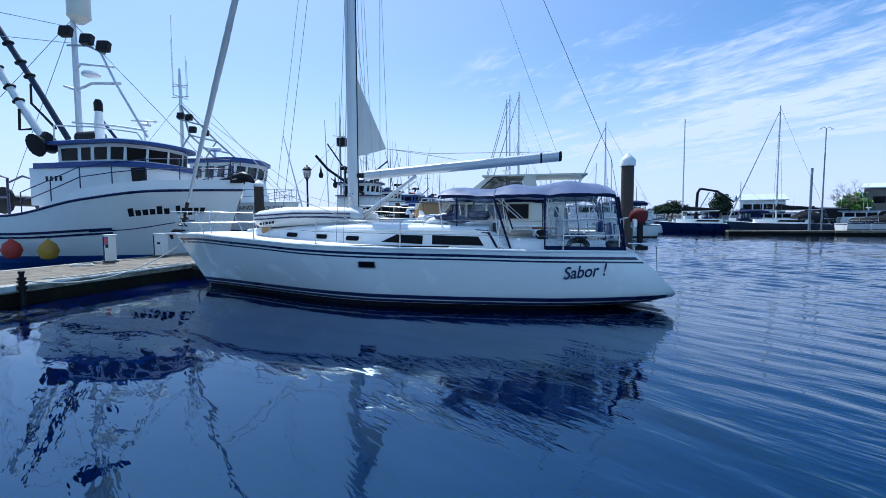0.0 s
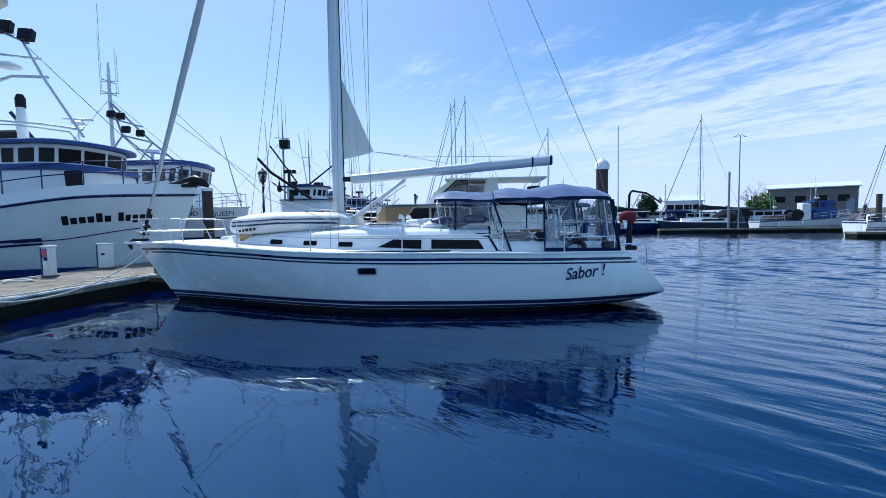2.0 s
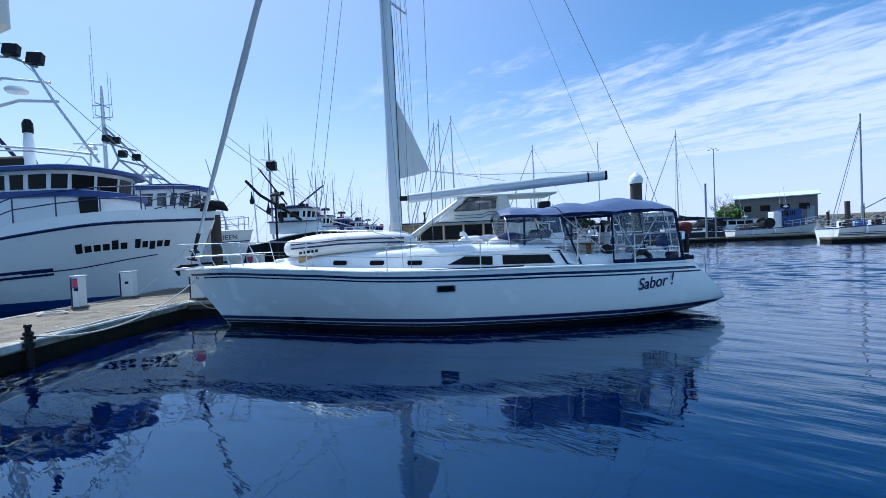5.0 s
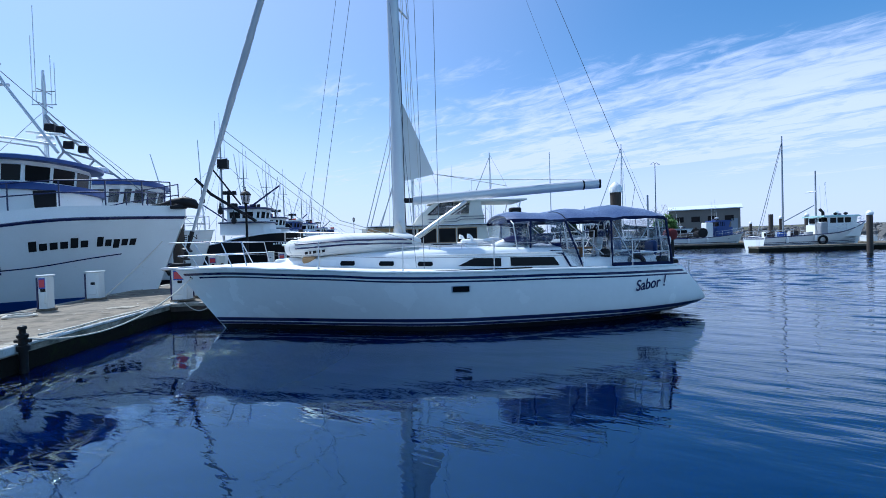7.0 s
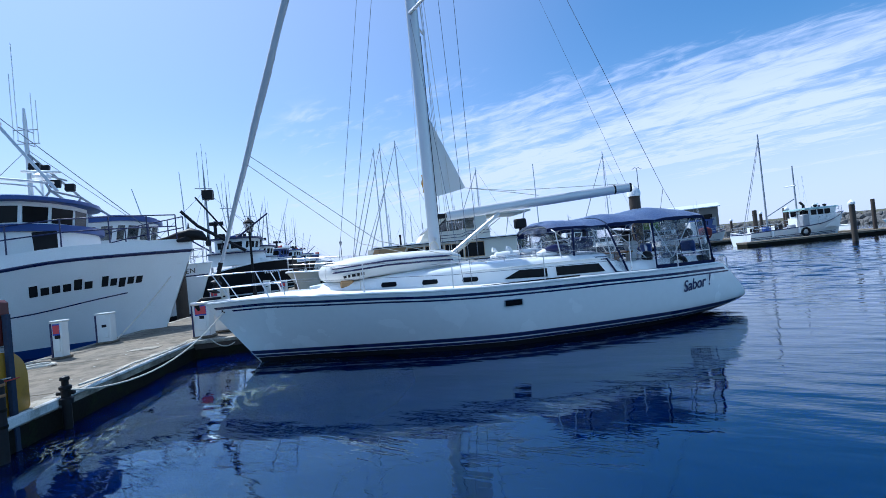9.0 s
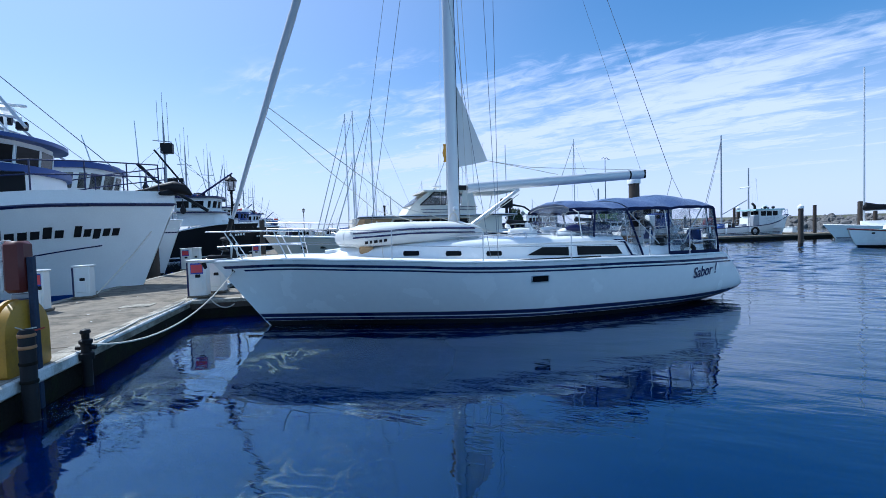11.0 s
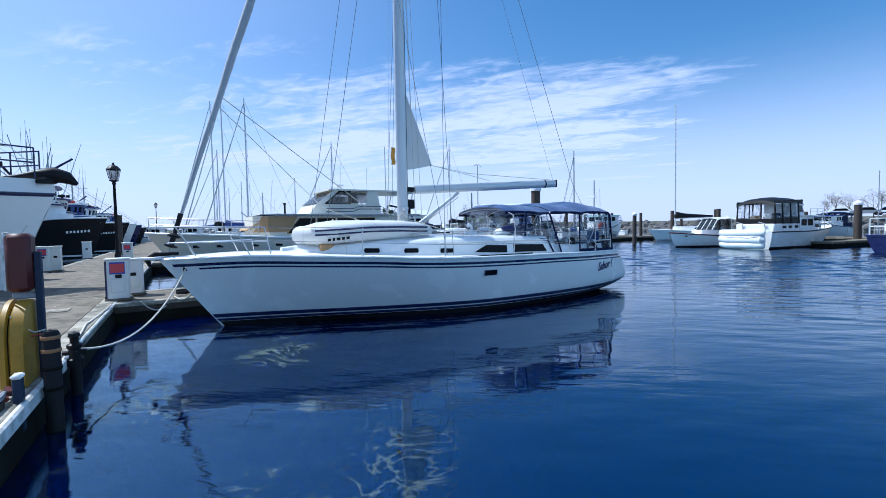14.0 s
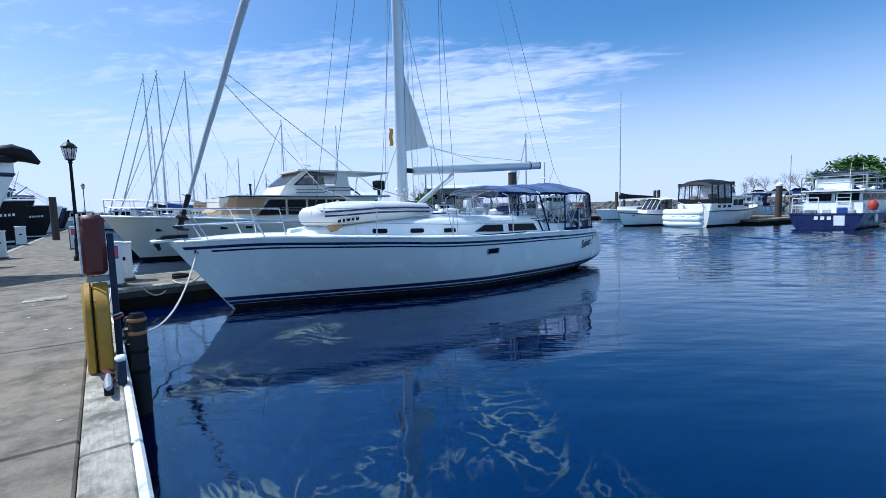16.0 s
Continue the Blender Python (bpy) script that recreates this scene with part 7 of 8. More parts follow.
dock_crane(35.0, 62.0)
cruiser(bow_in(50.5, 86.0, 9.5, WEST), "navy-hulled cabin boat at a far berth", 9.5, NAVY, GREYSTEEL, NAVY, house_z=2.7, bimini=CANVAS)
cruiser(bow_in(54.0, 98.0, 9.5, WEST), "dark workboat at a far berth", 9.5, BLACK, OLDWHITE, NAVY, house_z=2.8, mast=5.5)
cruiser(bow_in(57.5, 112.0, 10, WEST), "white cabin boat at a far berth", 10, WHITE, WHITE, WHITE, house_z=2.7)
def aft_cabin_trawler(m):
    """A trawler yacht with a canvas enclosure over the after deck: x aft from the stem."""
    L, B = 10.2, 1.7
    sh = spline([(0, 2.0), (0.3, 1.6), (0.6, 1.42), (1, 1.42)])
    H = Hull(lambda z: 1.0 * (1 - z / 2.0) ** 1.4, lambda z: L + 0.12 * z, spline([(0, 0.06), (0.1, 0.8), (0.25, 1.4), (0.5, B), (1, 0.88 * B)]), sh, spline([(0, -0.5), (1, -0.5)]), spline([(0, 0.85), (0.3, 0.42), (0.6, 0.2), (1, 0.18)]))
    b = thing("trawler_yacht", "white trawler yacht with a black canvas canopy", "motor boat", m)
    part("hull", H.skin(n=32, k=10), GELCOAT, b)
    part("bottom", H.band(lambda s: -0.4, lambda s: 0.18, 0.008), BOTTOM, b, "black antifouled bottom")
    part("rub_rail", H.rail(0.045, -0.03), BLACK, b, "black rubbing rail")
    part("deck", H.deck(0.2, 0.05), DECK, b)
    part("fore_cabin", prism([(2.3, -0.5), (2.3, 0.5), (3.0, 0.95), (4.7, 1.15), (4.7, -1.15), (3.0, -0.95)], 1.35, 2.15, 0.1), WHITE, b)
    part("saloon", prism([(4.3, -1.1), (4.3, 1.1), (4.7, 1.25), (6.6, 1.3), (6.6, -1.3), (4.7, -1.25)], 1.2, 2.62, 0.08), WHITE, b)
    part("saloon_roof", Geo().box((5.2, 0, 2.68), (3.3, 2.9, 0.09), bevel=0.035), GELCOAT, b)
    part("pilothouse", prism([(5.5, -1.0), (5.5, 1.0), (6.8, 1.15), (6.8, -1.15)], 2.72, 3.75, 0.18), WHITE, b)
    part("after_coaming", Geo().box((8.35, 0, 1.72), (3.2, 2.76, 0.72), bevel=0.08), WHITE, b)
    for sd in (-1, 1):
        part("fore_window", Geo().plate([(3.2, sd * 1.0, 1.70), (4.2, sd * 1.13, 1.70), (4.2, sd * 1.12, 1.98), (3.3, sd * 1.0, 1.98)], (0, sd, 0), 0.03), SMOKED, b, smooth=False)
        for x0, x1 in ((4.85, 5.55), (5.7, 6.4)):
            part("saloon_window", Geo().box(((x0 + x1) / 2, sd * 1.275, 2.12), (x1 - x0, 0.07, 0.55), bevel=0.03), SMOKED, b, smooth=False)
        part("pilothouse_window", Geo().plate([(5.75, sd * 1.09, 3.0), (6.6, sd * 1.16, 3.0), (6.6, sd * 1.12, 3.55), (6.0, sd * 1.06, 3.55)], (0, sd, 0), 0.03), SMOKED, b, smooth=False)
        for x in (7.2, 7.95, 8.7):
            part("portlight", Geo().box((x, sd * 1.38, 1.78), (0.46, 0.04, 0.22), bevel=0.018), SMOKED, b, smooth=False)
        pipe_rail(b, [p if sd < 0 else H.both(p) for p in [H.at(s, sh(s), -0.07) for s in (0.02, 0.09, 0.17, 0.26, 0.35, 0.44)]], (0.35, 0.7), mat=STEEL, r=0.018)
        pipe_rail(b, [(3.65, sd * 1.35, 2.72), (4.5, sd * 1.38, 2.72), (5.4, sd * 1.38, 2.72)], (0.3, 0.55), mat=STEEL, r=0.018)
        # canvas enclosure: clear panels between black strips
        for x0, x1 in ((6.95, 7.85), (7.95, 8.85), (8.95, 9.75)):
            part("clear_panel", Geo().plate([(x0, sd * 1.37, 2.55), (x1, sd * 1.37, 2.55), (x1, sd * 1.30, 3.78), (x0, sd * 1.30, 3.78)], (0, sd, 0), 0.008), VINYL, b, smooth=False)
        for x in (6.9, 7.9, 8.9, 9.8):
            part("canopy_strip", Geo().tube([(x, sd * 1.39, 2.05), (x, sd * 1.31, 3.85)], 0.055, 6), BLACK, b)
        part("canopy_skirt", Geo().plate([(6.85, sd * 1.385, 2.05), (9.85, sd * 1.385, 2.05), (9.85, sd * 1.365, 2.55), (6.85, sd * 1.365, 2.55)], (0, sd, 0), 0.012), BLACK, b, smooth=False)
        part("canopy_valance", Geo().plate([(6.4, sd * 1.36, 3.76), (9.9, sd * 1.36, 3.66), (9.9, sd * 1.34, 3.92), (6.4, sd * 1.34, 4.02)], (0, sd, 0), 0.014), BLACK, b, smooth=False)
    for y0, y1 in ((-1.28, -0.45), (-0.4, 0.4), (0.45, 1.28)):
        part("clear_panel", Geo().plate([(9.86, y0, 2.45), (9.86, y1, 2.45), (9.80, y1, 3.72), (9.80, y0, 3.72)], (1, 0, 0), 0.008), VINYL, b, smooth=False)
    for y in (-0.43, 0.43):
        part("canopy_strip", Geo().tube([(9.88, y, 2.05), (9.82, y, 3.85)], 0.04, 6), BLACK, b)
    part("canopy_skirt", Geo().plate([(9.88, -1.38, 2.05), (9.88, 1.38, 2.05), (9.87, 1.34, 2.45), (9.87, -1.34, 2.45)], (1, 0, 0), 0.012), BLACK, b, smooth=False)
    part("canopy", Geo().grid([[(x, y, z - 0.28 * abs(y / 1.36) ** 2.6) for y in steps(-1.36, 1.36, 13)] for x, z in ((6.2, 3.85), (6.5, 4.06), (7.2, 4.22), (8.4, 4.26), (9.4, 4.16), (9.85, 4.0), (9.95, 3.74))]), BLACK, b, "black canvas canopy")
    part("radar_dome", Geo().lathe([(0.28, 0), (0.32, 0.06), (0.3, 0.18), (0.0, 0.26)], (6.6, 0.2, 4.0), 14), GELCOAT, b)
    part("radar_post", Geo().tube([(6.6, 0.2, 3.7), (6.6, 0.2, 4.02)], 0.06, 8), WHITE, b)
    part("helm_seat", Geo().box((7.7, 0.3, 2.5), (0.5, 0.6, 0.9), bevel=0.1), NAVY, b)
    part("deck_chair", Geo().box((9.0, -0.5, 2.4), (0.6, 0.6, 0.7), bevel=0.12), TAN, b)
    for sd in (-1, 1):
        part("davit", Geo().tube([(9.9, sd * 0.8, 1.4), (10.1, sd * 0.8, 2.1), (10.75, sd * 0.8, 2.2)], 0.045, 7), STEEL, b)
    return b


aft_cabin_trawler(bow_in(29.6, 10.75, 9.4, -21) @ Matrix.Diagonal((0.92, 1.0, 0.88, 1)))


def launch(m):
    """A small motor launch with a raked screen and a canvas shelter: x aft from the stem."""
    L, B = 5.8, 1.12
    sh = spline([(0, 1.22), (0.35, 1.05), (0.7, 0.95), (1, 0.95)])
    H = Hull(lambda z: 0.55 * (1 - z / 1.22) ** 1.6, lambda z: L - 0.1 * z, spline([(0, 0.06), (0.12, 0.62), (0.3, 0.98), (0.55, B), (1, 0.95 * B)]), sh, spline([(0, -0.35), (1, -0.35)]), spline([(0, 0.75), (0.3, 0.4), (0.6, 0.22), (1, 0.2)]))
    b = thing("launch", "white motor launch with a red rail and a raked windscreen", "motor boat", m)
    part("hull", H.skin(n=28, k=10), GELCOAT, b)
    part("bottom", H.band(lambda s: -0.3, lambda s: 0.16, 0.008), BOTTOM, b, "black antifouled bottom")
    part("rub_rail", H.rail(0.05, -0.02), RED, b, "faded red rubbing rail")
    part("deck", H.deck(0.08, 0.05), OLDWHITE, b)
    part("fore_hatch", Geo().box((1.7, 0, 1.10), (0.55, 0.55, 0.10), bevel=0.03), GREENP, b, "pale green fore hatch")
    part("bow_cleat", Geo().box((0.7, 0, 1.16), (0.08, 0.3, 0.1), bevel=0.02), STEEL, b)
    part("hawse_pipe", Geo().box((0.95, -0.69, 0.92), (0.16, 0.12, 0.10), bevel=0.03), BLACK, b)
    part("cuddy", prism([(2.3, -0.55), (2.3, 0.55), (3.0, 0.9), (3.9, 0.92), (3.9, -0.92), (3.0, -0.9)], 0.95, 1.36, 0.12), WHITE, b)
    for y0, y1 in ((-0.86, -0.3), (-0.28, 0.28), (0.3, 0.86)):
        part("windscreen", Geo().plate([(3.0, y0, 1.36), (3.0, y1, 1.36), (3.65, y1 * 0.92, 2.30), (3.65, y0 * 0.92, 2.30)], (-0.8, 0, 0.55), 0.02), PANE, b, smooth=False)
    for y in (-0.9, -0.29, 0.29, 0.9):
        part("screen_post", Geo().tube([(3.0, y, 1.34), (3.66, y * 0.92, 2.34)], 0.035, 6), WHITE, b)
    for sd in (-1, 1):
        part("side_window", Geo().plate([(3.15, sd * 0.92, 1.40), (4.7, sd * 0.92, 1.36), (4.7, sd * 0.86, 2.28), (3.72, sd * 0.86, 2.28)], (0, sd, 0), 0.015), PANE, b, smooth=False)
        part("shelter_post", Geo().tube([(4.75, sd * 0.93, 0.95), (4.75, sd * 0.88, 2.3)], 0.03, 6), WHITE, b)
    part("shelter_roof", Geo().grid([[(x, y, 2.36 + dz - 0.14 * abs(y / 0.98) ** 3) for y in steps(-0.98, 0.98, 9)] for x, dz in ((3.45, -0.05), (3.8, 0.02), (4.6, 0.05), (5.3, 0.0), (5.4, -0.06))]), OLDWHITE, b, "weathered canvas shelter roof")
    part("engine_box", Geo().box((4.6, 0, 1.1), (0.8, 0.8, 0.6), bevel=0.06), GREYSTEEL, b)
    return b


launch(pose(28.8, 16.15, 0, 0, 0, -35))
hb = cruiser(bow_in(27.6, 2.7, 13.0, -14), "navy-hulled houseboat with a white cabin and upper deck", 13.0, NAVY, WHITE, WHITE, house_x=(2.6, 11.4), house_z=2.45, category="houseboat", sheer=(1.35, 1.0, 1.05))
for k in range(7):
    part("ladder_rung", Geo().tube([(11.5, 0.25, 1.0 + 0.26 * k), (11.5, 0.95, 1.0 + 0.26 * k)], 0.03, 6), GELCOAT, hb)
for y in (0.25, 0.95):
    part("ladder_rail", Geo().tube([(11.55, y, 0.9), (11.45, y, 2.9)], 0.03, 6), GELCOAT, hb)
pipe_rail(hb, [(11.4, -1.7, 2.55), (11.4, 1.7, 2.55), (9.0, 1.7, 2.55), (5.0, 1.7, 2.55), (5.0, -1.7, 2.55), (9.0, -1.7, 2.55), (11.4, -1.7, 2.55)], (0.45, 0.9), mat=GREYSTEEL, r=0.03)
pipe_rail(hb, [(12.8, -1.8, 1.05), (12.8, -0.4, 1.05)], (0.5, 1.0), mat=GELCOAT, r=0.025)
part("upper_console", Geo().box((9.3, -0.4, 2.98), (1.2, 1.9, 0.8), bevel=0.08), OLDWHITE, hb)
part("upper_canopy", Geo().box((8.4, 0, 3.75), (3.6, 3.0, 0.10), bevel=0.03), NAVY, hb)
for y in (-1.4, 1.4):
    for x in (6.7, 10.1):
        part("canopy_pole", Geo().tube([(x, y, 2.55), (x, y, 3.75)], 0.03, 6), GREYSTEEL, hb)
bars(hb, "name_mark", (13.03, 1.0, 0.62), (0, -1, 0), (0, 0, 1), (0.2, 0.2, 0.2, 0.2, 0.2), 0.22, OLDWHITE, "", (1, 0, 0))
part("buoy_fender", Geo().lathe([(0.0, -0.3), (0.2, -0.25), (0.28, 0), (0.2, 0.22), (0.06, 0.36)], (12.4, 2.2, 1.5), 12), ORANGE, hb)
cruiser(bow_in(26.5, -4.4, 9.0, -14), "white open motor boat moored past the houseboat", 9.0, GELCOAT, WHITE, WHITE, None, house_z=1.9, sheer=(0.9, 0.8, 0.75))
plain_sailboat(pose(42.6, 23.4, 0, 0, 0, -60), "white sailboat with a black sail cover across the fairway", mast=15.0, cover=BLACK, hull=OLDWHITE, mx=2.8, furl=False, rig=False)


def further_berths():
    """Small craft, piles and dock boxes in the berths further off."""
    rng = random.Random(21)
    kinds = [cruiser(pose(16.0, 66.0, 0, 0, 0, 150), "white cabin cruiser in a further berth", 8.5, WHITE, OLDWHITE, WHITE, house_x=(2.2, 5.5), house_z=2.5),
             cruiser(pose(22.0, 72.0, 0, 0, 0, 165), "white fishing boat with a dark canopy in a further berth", 9.0, OLDWHITE, WHITE, BLUE, CANVAS, house_x=(2.4, 5.0), house_z=2.5),
             plain_sailboat(pose(19.0, 80.0, 0, 0, 0, 160), "small white sailboat in a further berth", L=9.0, mast=10.5, cover=BLUE, mx=3.9, furl=False),
             cruiser(pose(27.0, 60.0, 0, 0, 0, 170), "navy workboat in a further berth", 9.0, NAVY, OLDWHITE, GREYSTEEL, mast=7.0, house_x=(1.8, 4.2), house_z=2.9, category="fishing boat")]
    for k in kinds:
        tagged(k, group="boats in the further berths")
    spots = [(14, 75, 158), (20, 62, 168), (24, 83, 155), (29, 73, 165), (33, 85, 150), (33, 66, 172), (12, 88, 160), (38, 76, 165), (26, 95, 158), (42, 92, 150)]
    east = [(52.0 + 0.25 * y, y, -14 + rng.uniform(-6, 6)) for y in (-9, -2, 4, 10.5)]
    for i, (x, y, turn) in enumerate(spots):
        copy_thing(kinds[(i * 7 + i // 3) % 4], pose(x, y, 0, 0, 0, turn))
    for i, (x, y, turn) in enumerate(east):
        copy_thing(kinds[i % 2], pose(x, y, 0, 0, 0, turn))
    for i, (along, side) in enumerate((a, sd) for a in range(8, 96, 8) for sd in (-1, 1)):
        c, sn = math.cos(radians(76)), math.sin(radians(76))
        along += rng.uniform(-2, 2)
        pile(40.0 + c * along + sn * side * 1.6, -14.0 + sn * along - c * side * 1.6, rng.uniform(2.6, 3.8), 0.17, i % 3 == 0)
    box = thing("dock_box", "white fibreglass dock box on the far float", "dock box", pose(43.0, 2.0, 0.45, 0, 0, 76), "dock boxes")
    part("chest", Geo().box((0, 0, 0.28), (1.3, 0.6, 0.56), bevel=0.04), GELCOAT, box)
    part("lid", Geo().box((0, 0, 0.60), (1.38, 0.68, 0.10), bevel=0.04), GELCOAT, box)
    for along in (24, 31, 38, 45, 52, 60, 68):
        c, sn = math.cos(radians(76)), math.sin(radians(76))
        copy_thing(box, pose(40.0 + c * along - sn * 0.7, -14.0 + sn * along + c * 0.7, 0.45, 0, 0, 76))


further_berths()


def davit_dinghy():
    d = thing("inflatable_dinghy", "white inflatable dinghy hung on the trawler's stern davits", "dinghy", pose(29.0, 11.2, 0.30, 0, 0, 69))
    for z, r in ((0.0, 0.27), (0.40, 0.33), (0.84, 0.30)):
        part("tube", Geo().tube([(-1.75, 0.30, z), (-1.6, 0.34, z), (0.9, 0.34, z), (1.45, 0.12, z + 0.03), (1.62, -0.02, z + 0.06)], [r * 0.6, r, r, r * 0.9, r * 0.45], 12), GELCOAT, d, "white inflated tube")
    part("floor", Geo().box((-0.1, 0.28, 0.50), (2.9, 0.1, 1.0), bevel=0.04), GELCOAT, d)
    part("grab_line", Geo().tube([(-1.5, 0.62, 0.62), (-0.8, 0.66, 0.52), (0.0, 0.66, 0.6), (0.8, 0.66, 0.52)], 0.015, 5), BLUE, d, "blue grab line")


davit_dinghy()

# ---- things on the float ----
def lamp_post(x, y, top, group="lamp posts"):
    l = thing("lamp_post", "black cast lamp post with a glazed lantern on the dock", "street lamp", pose(x, y, DOCK_Z), group)
    h = top - DOCK_Z
    part("pole", Geo().lathe([(0.16, 0), (0.16, 0.12), (0.11, 0.18), (0.10, 0.7), (0.075, 0.8), (0.055, 1.0), (0.045, h - 0.75), (0.07, h - 0.72), (0.05, h - 0.66)], n=12), BLACK, l)
    part("lantern_cage", Geo().lathe([(0.05, h - 0.66), (0.13, h - 0.62), (0.14, h - 0.6)], n=6), BLACK, l)
    part("lantern_roof", Geo().lathe([(0.22, h - 0.22), (0.24, h - 0.2), (0.14, h - 0.08), (0.05, h - 0.04), (0.03, h + 0.03), (0.0, h + 0.06)], n=6), BLACK, l)
    for k in range(6):
        a = 2 * math.pi * k / 6
        part("lantern_bar", Geo().tube([(0.13 * math.cos(a), 0.13 * math.sin(a), h - 0.62), (0.215 * math.cos(a), 0.215 * math.sin(a), h - 0.2)], 0.012, 4), BLACK, l)
    part("lantern_glass", Geo().lathe([(0.115, h - 0.61), (0.195, h - 0.21)], n=6), PANE, l, "clear lantern glazing")
    return l


lamp_post(-6.70, 22.72, 4.47)
lamp_post(5.0, 73.0, 5.9)


def pedestal(p, turn, sign=True, h=1.0, w=0.42, d=0.36, label="white power pedestal on the float"):
    b = thing("power_pedestal", label, "power pedestal", pose(p[0], p[1], DOCK_Z, 0, 0, turn), "power pedestals")
    part("cabinet", Geo().box((0, 0, h / 2), (w, d, h), bevel=0.02), PEDESTAL, b)
    part("plinth", Geo().box((0, 0, 0.03), (w + 0.08, d + 0.08, 0.06), bevel=0.015), CONCRETE, b, smooth=False)
    part("lid", Geo().box((0, 0, h + 0.015), (w + 0.05, d + 0.05, 0.04), bevel=0.015), PEDESTAL, b)
    for y, s in ((-d / 2 - 0.004, -1), (d / 2 + 0.004, 1)):
        if sign:
            part("notice", Geo().box((0, y, h * 0.80), (w * 0.62, 0.008, 0.2)), SIGNRED, b, "red and blue printed notice", smooth=False)
            part("notice_border", Geo().box((0, y * 0.998, h * 0.80), (w * 0.68, 0.006, 0.27)), SIGNBLUE, b, smooth=False)
        part("socket_flap", Geo().box((0, y, h * 0.38), (w * 0.6, 0.03, 0.3), bevel=0.01), PEDESTAL, b)
        part("meter", Geo().box((0.02, y, h * 0.6), (0.12, 0.03, 0.08), bevel=0.01), BLACK, b)
    part("corner_strip", Geo().box((-w / 2 - 0.003, -d / 2 - 0.003, h / 2), (0.03, 0.03, h * 0.94)), NAVY, b, smooth=False)
    return b


TURN = math.degrees(math.atan2(DOCK_OUT.y, DOCK_OUT.x))
pedestal((-7.83, 14.95), TURN, True, 0.92)
pedestal((-7.42, 15.75), TURN, False, 0.86, label="white utility cabinet on the finger float")
pedestal((-10.86, 14.72), TURN, True, 0.88, 0.22, 0.26, "slim white water and power post on the float")
pedestal((-10.56, 16.95), TURN, False, 0.84, 0.38, 0.28, "white power cabinet beside the fishing vessel")
pedestal((-8.6, 26.4), TURN, True, 1.0)
pedestal((-8.2, 26.6), TURN, False, 1.0, 0.35)
pedestal((-5.3, 29.6), TURN, True, 1.0)
pedestal((-6.2, 36.5), TURN, False, 1.0)


def fire_station():
    b = thing("fire_cabinet_post", "dull red cabinet over a yellow hose locker on a dock post", "fire cabinet", dock_pose(2.2, -0.15, DOCK_Z))
    # local x out over the water, y along the float
    part("cabinet", Geo().box((0.0, 0.0, 1.23), (0.21, 0.24, 0.60), bevel=0.04), RED, b, "dull red metal cabinet")
    part("cabinet_trim", Geo().tube([(-0.105, y, z) for y, z in ((-0.11, 0.95), (-0.11, 1.49), (-0.07, 1.535), (0.07, 1.535), (0.11, 1.49), (0.11, 0.95))], 0.010, 6), CURBWHITE, b)
    part("post", Geo().box((0.14, -0.02, 0.35), (0.06, 0.08, 1.98), bevel=0.008), SLATE, b, "blue-grey steel post")
    part("crossbar", Geo().box((0.03, 0.0, 0.885), (0.22, 0.05, 0.06), bevel=0.008), GREYSTEEL, b)
    prof = [(-0.04 + 0.40 * math.cos(a), 0.46 + 0.40 * math.sin(a)) for a in steps(0, math.pi, 19)] + [(-0.44, 0.03), (-0.40, -0.005), (0.32, -0.005), (0.36, 0.03)]
    part("locker", Geo().rings([[(x, y * k, 0.42 + (z - 0.42) * k) for y, z in prof] for x, k in ((-0.035, 0.93), (-0.02, 0.97), (0.075, 0.97), (0.09, 0.92))]), YELLOW, b, "worn yellow hose locker")
    part("locker_door", Geo().rings([[(x, y * k, 0.42 + (z - 0.42) * k) for y, z in prof] for x, k in ((-0.12, 0.92), (-0.10, 0.985), (-0.06, 0.99), (-0.05, 0.94))]), YELLOW, b, "domed yellow locker door")
    part("locker_seam", Geo().rings([[(x, y * 0.88, 0.42 + (z - 0.42) * 0.88) for y, z in prof] for x in (-0.06, -0.03)]), RUBBER, b)
    part("tie_rope", Geo().tube([(-0.03, -0.33, 0.72), (0.06, -0.34, 0.60), (0.12, -0.2, 0.52), (0.18, -0.08, 0.52)], 0.008, 5), ROPE, b)
    part("strap", Geo().tube([(0.12, -0.3, 0.5), (0.19, -0.1, 0.49), (0.19, 0.05, 0.49)], 0.010, 5), ORANGE, b)


fire_station()


def guide_pile():
    g = thing("guide_pile", "dark steel guide pile with worn bands beside the float", "pile", dock_pose(1.75, 0.14, 0))
    part("shaft", Geo().lathe([(0.075, -1.2), (0.075, 0.98), (0.06, 1.01), (0.0, 1.02)], n=14), RUBBER, g)
    for z in (0.42, 0.62, 0.8, 0.93):
        part("band", Geo().lathe([(0.079, z), (0.083, z + 0.006), (0.083, z + 0.03), (0.079, z + 0.036)], n=14), WETWOOD if z < 0.7 else TEAK, g, "worn rusty band")
    part("bracket", Geo().box((-0.16, -0.42, 0.44), (0.07, 0.09, 0.48), bevel=0.01), SLATE, g, "blue steel bracket")
    part("bracket_cap", Geo().box((-0.16, -0.42, 0.70), (0.09, 0.11, 0.05), bevel=0.02), WHITE, g)


guide_pile()


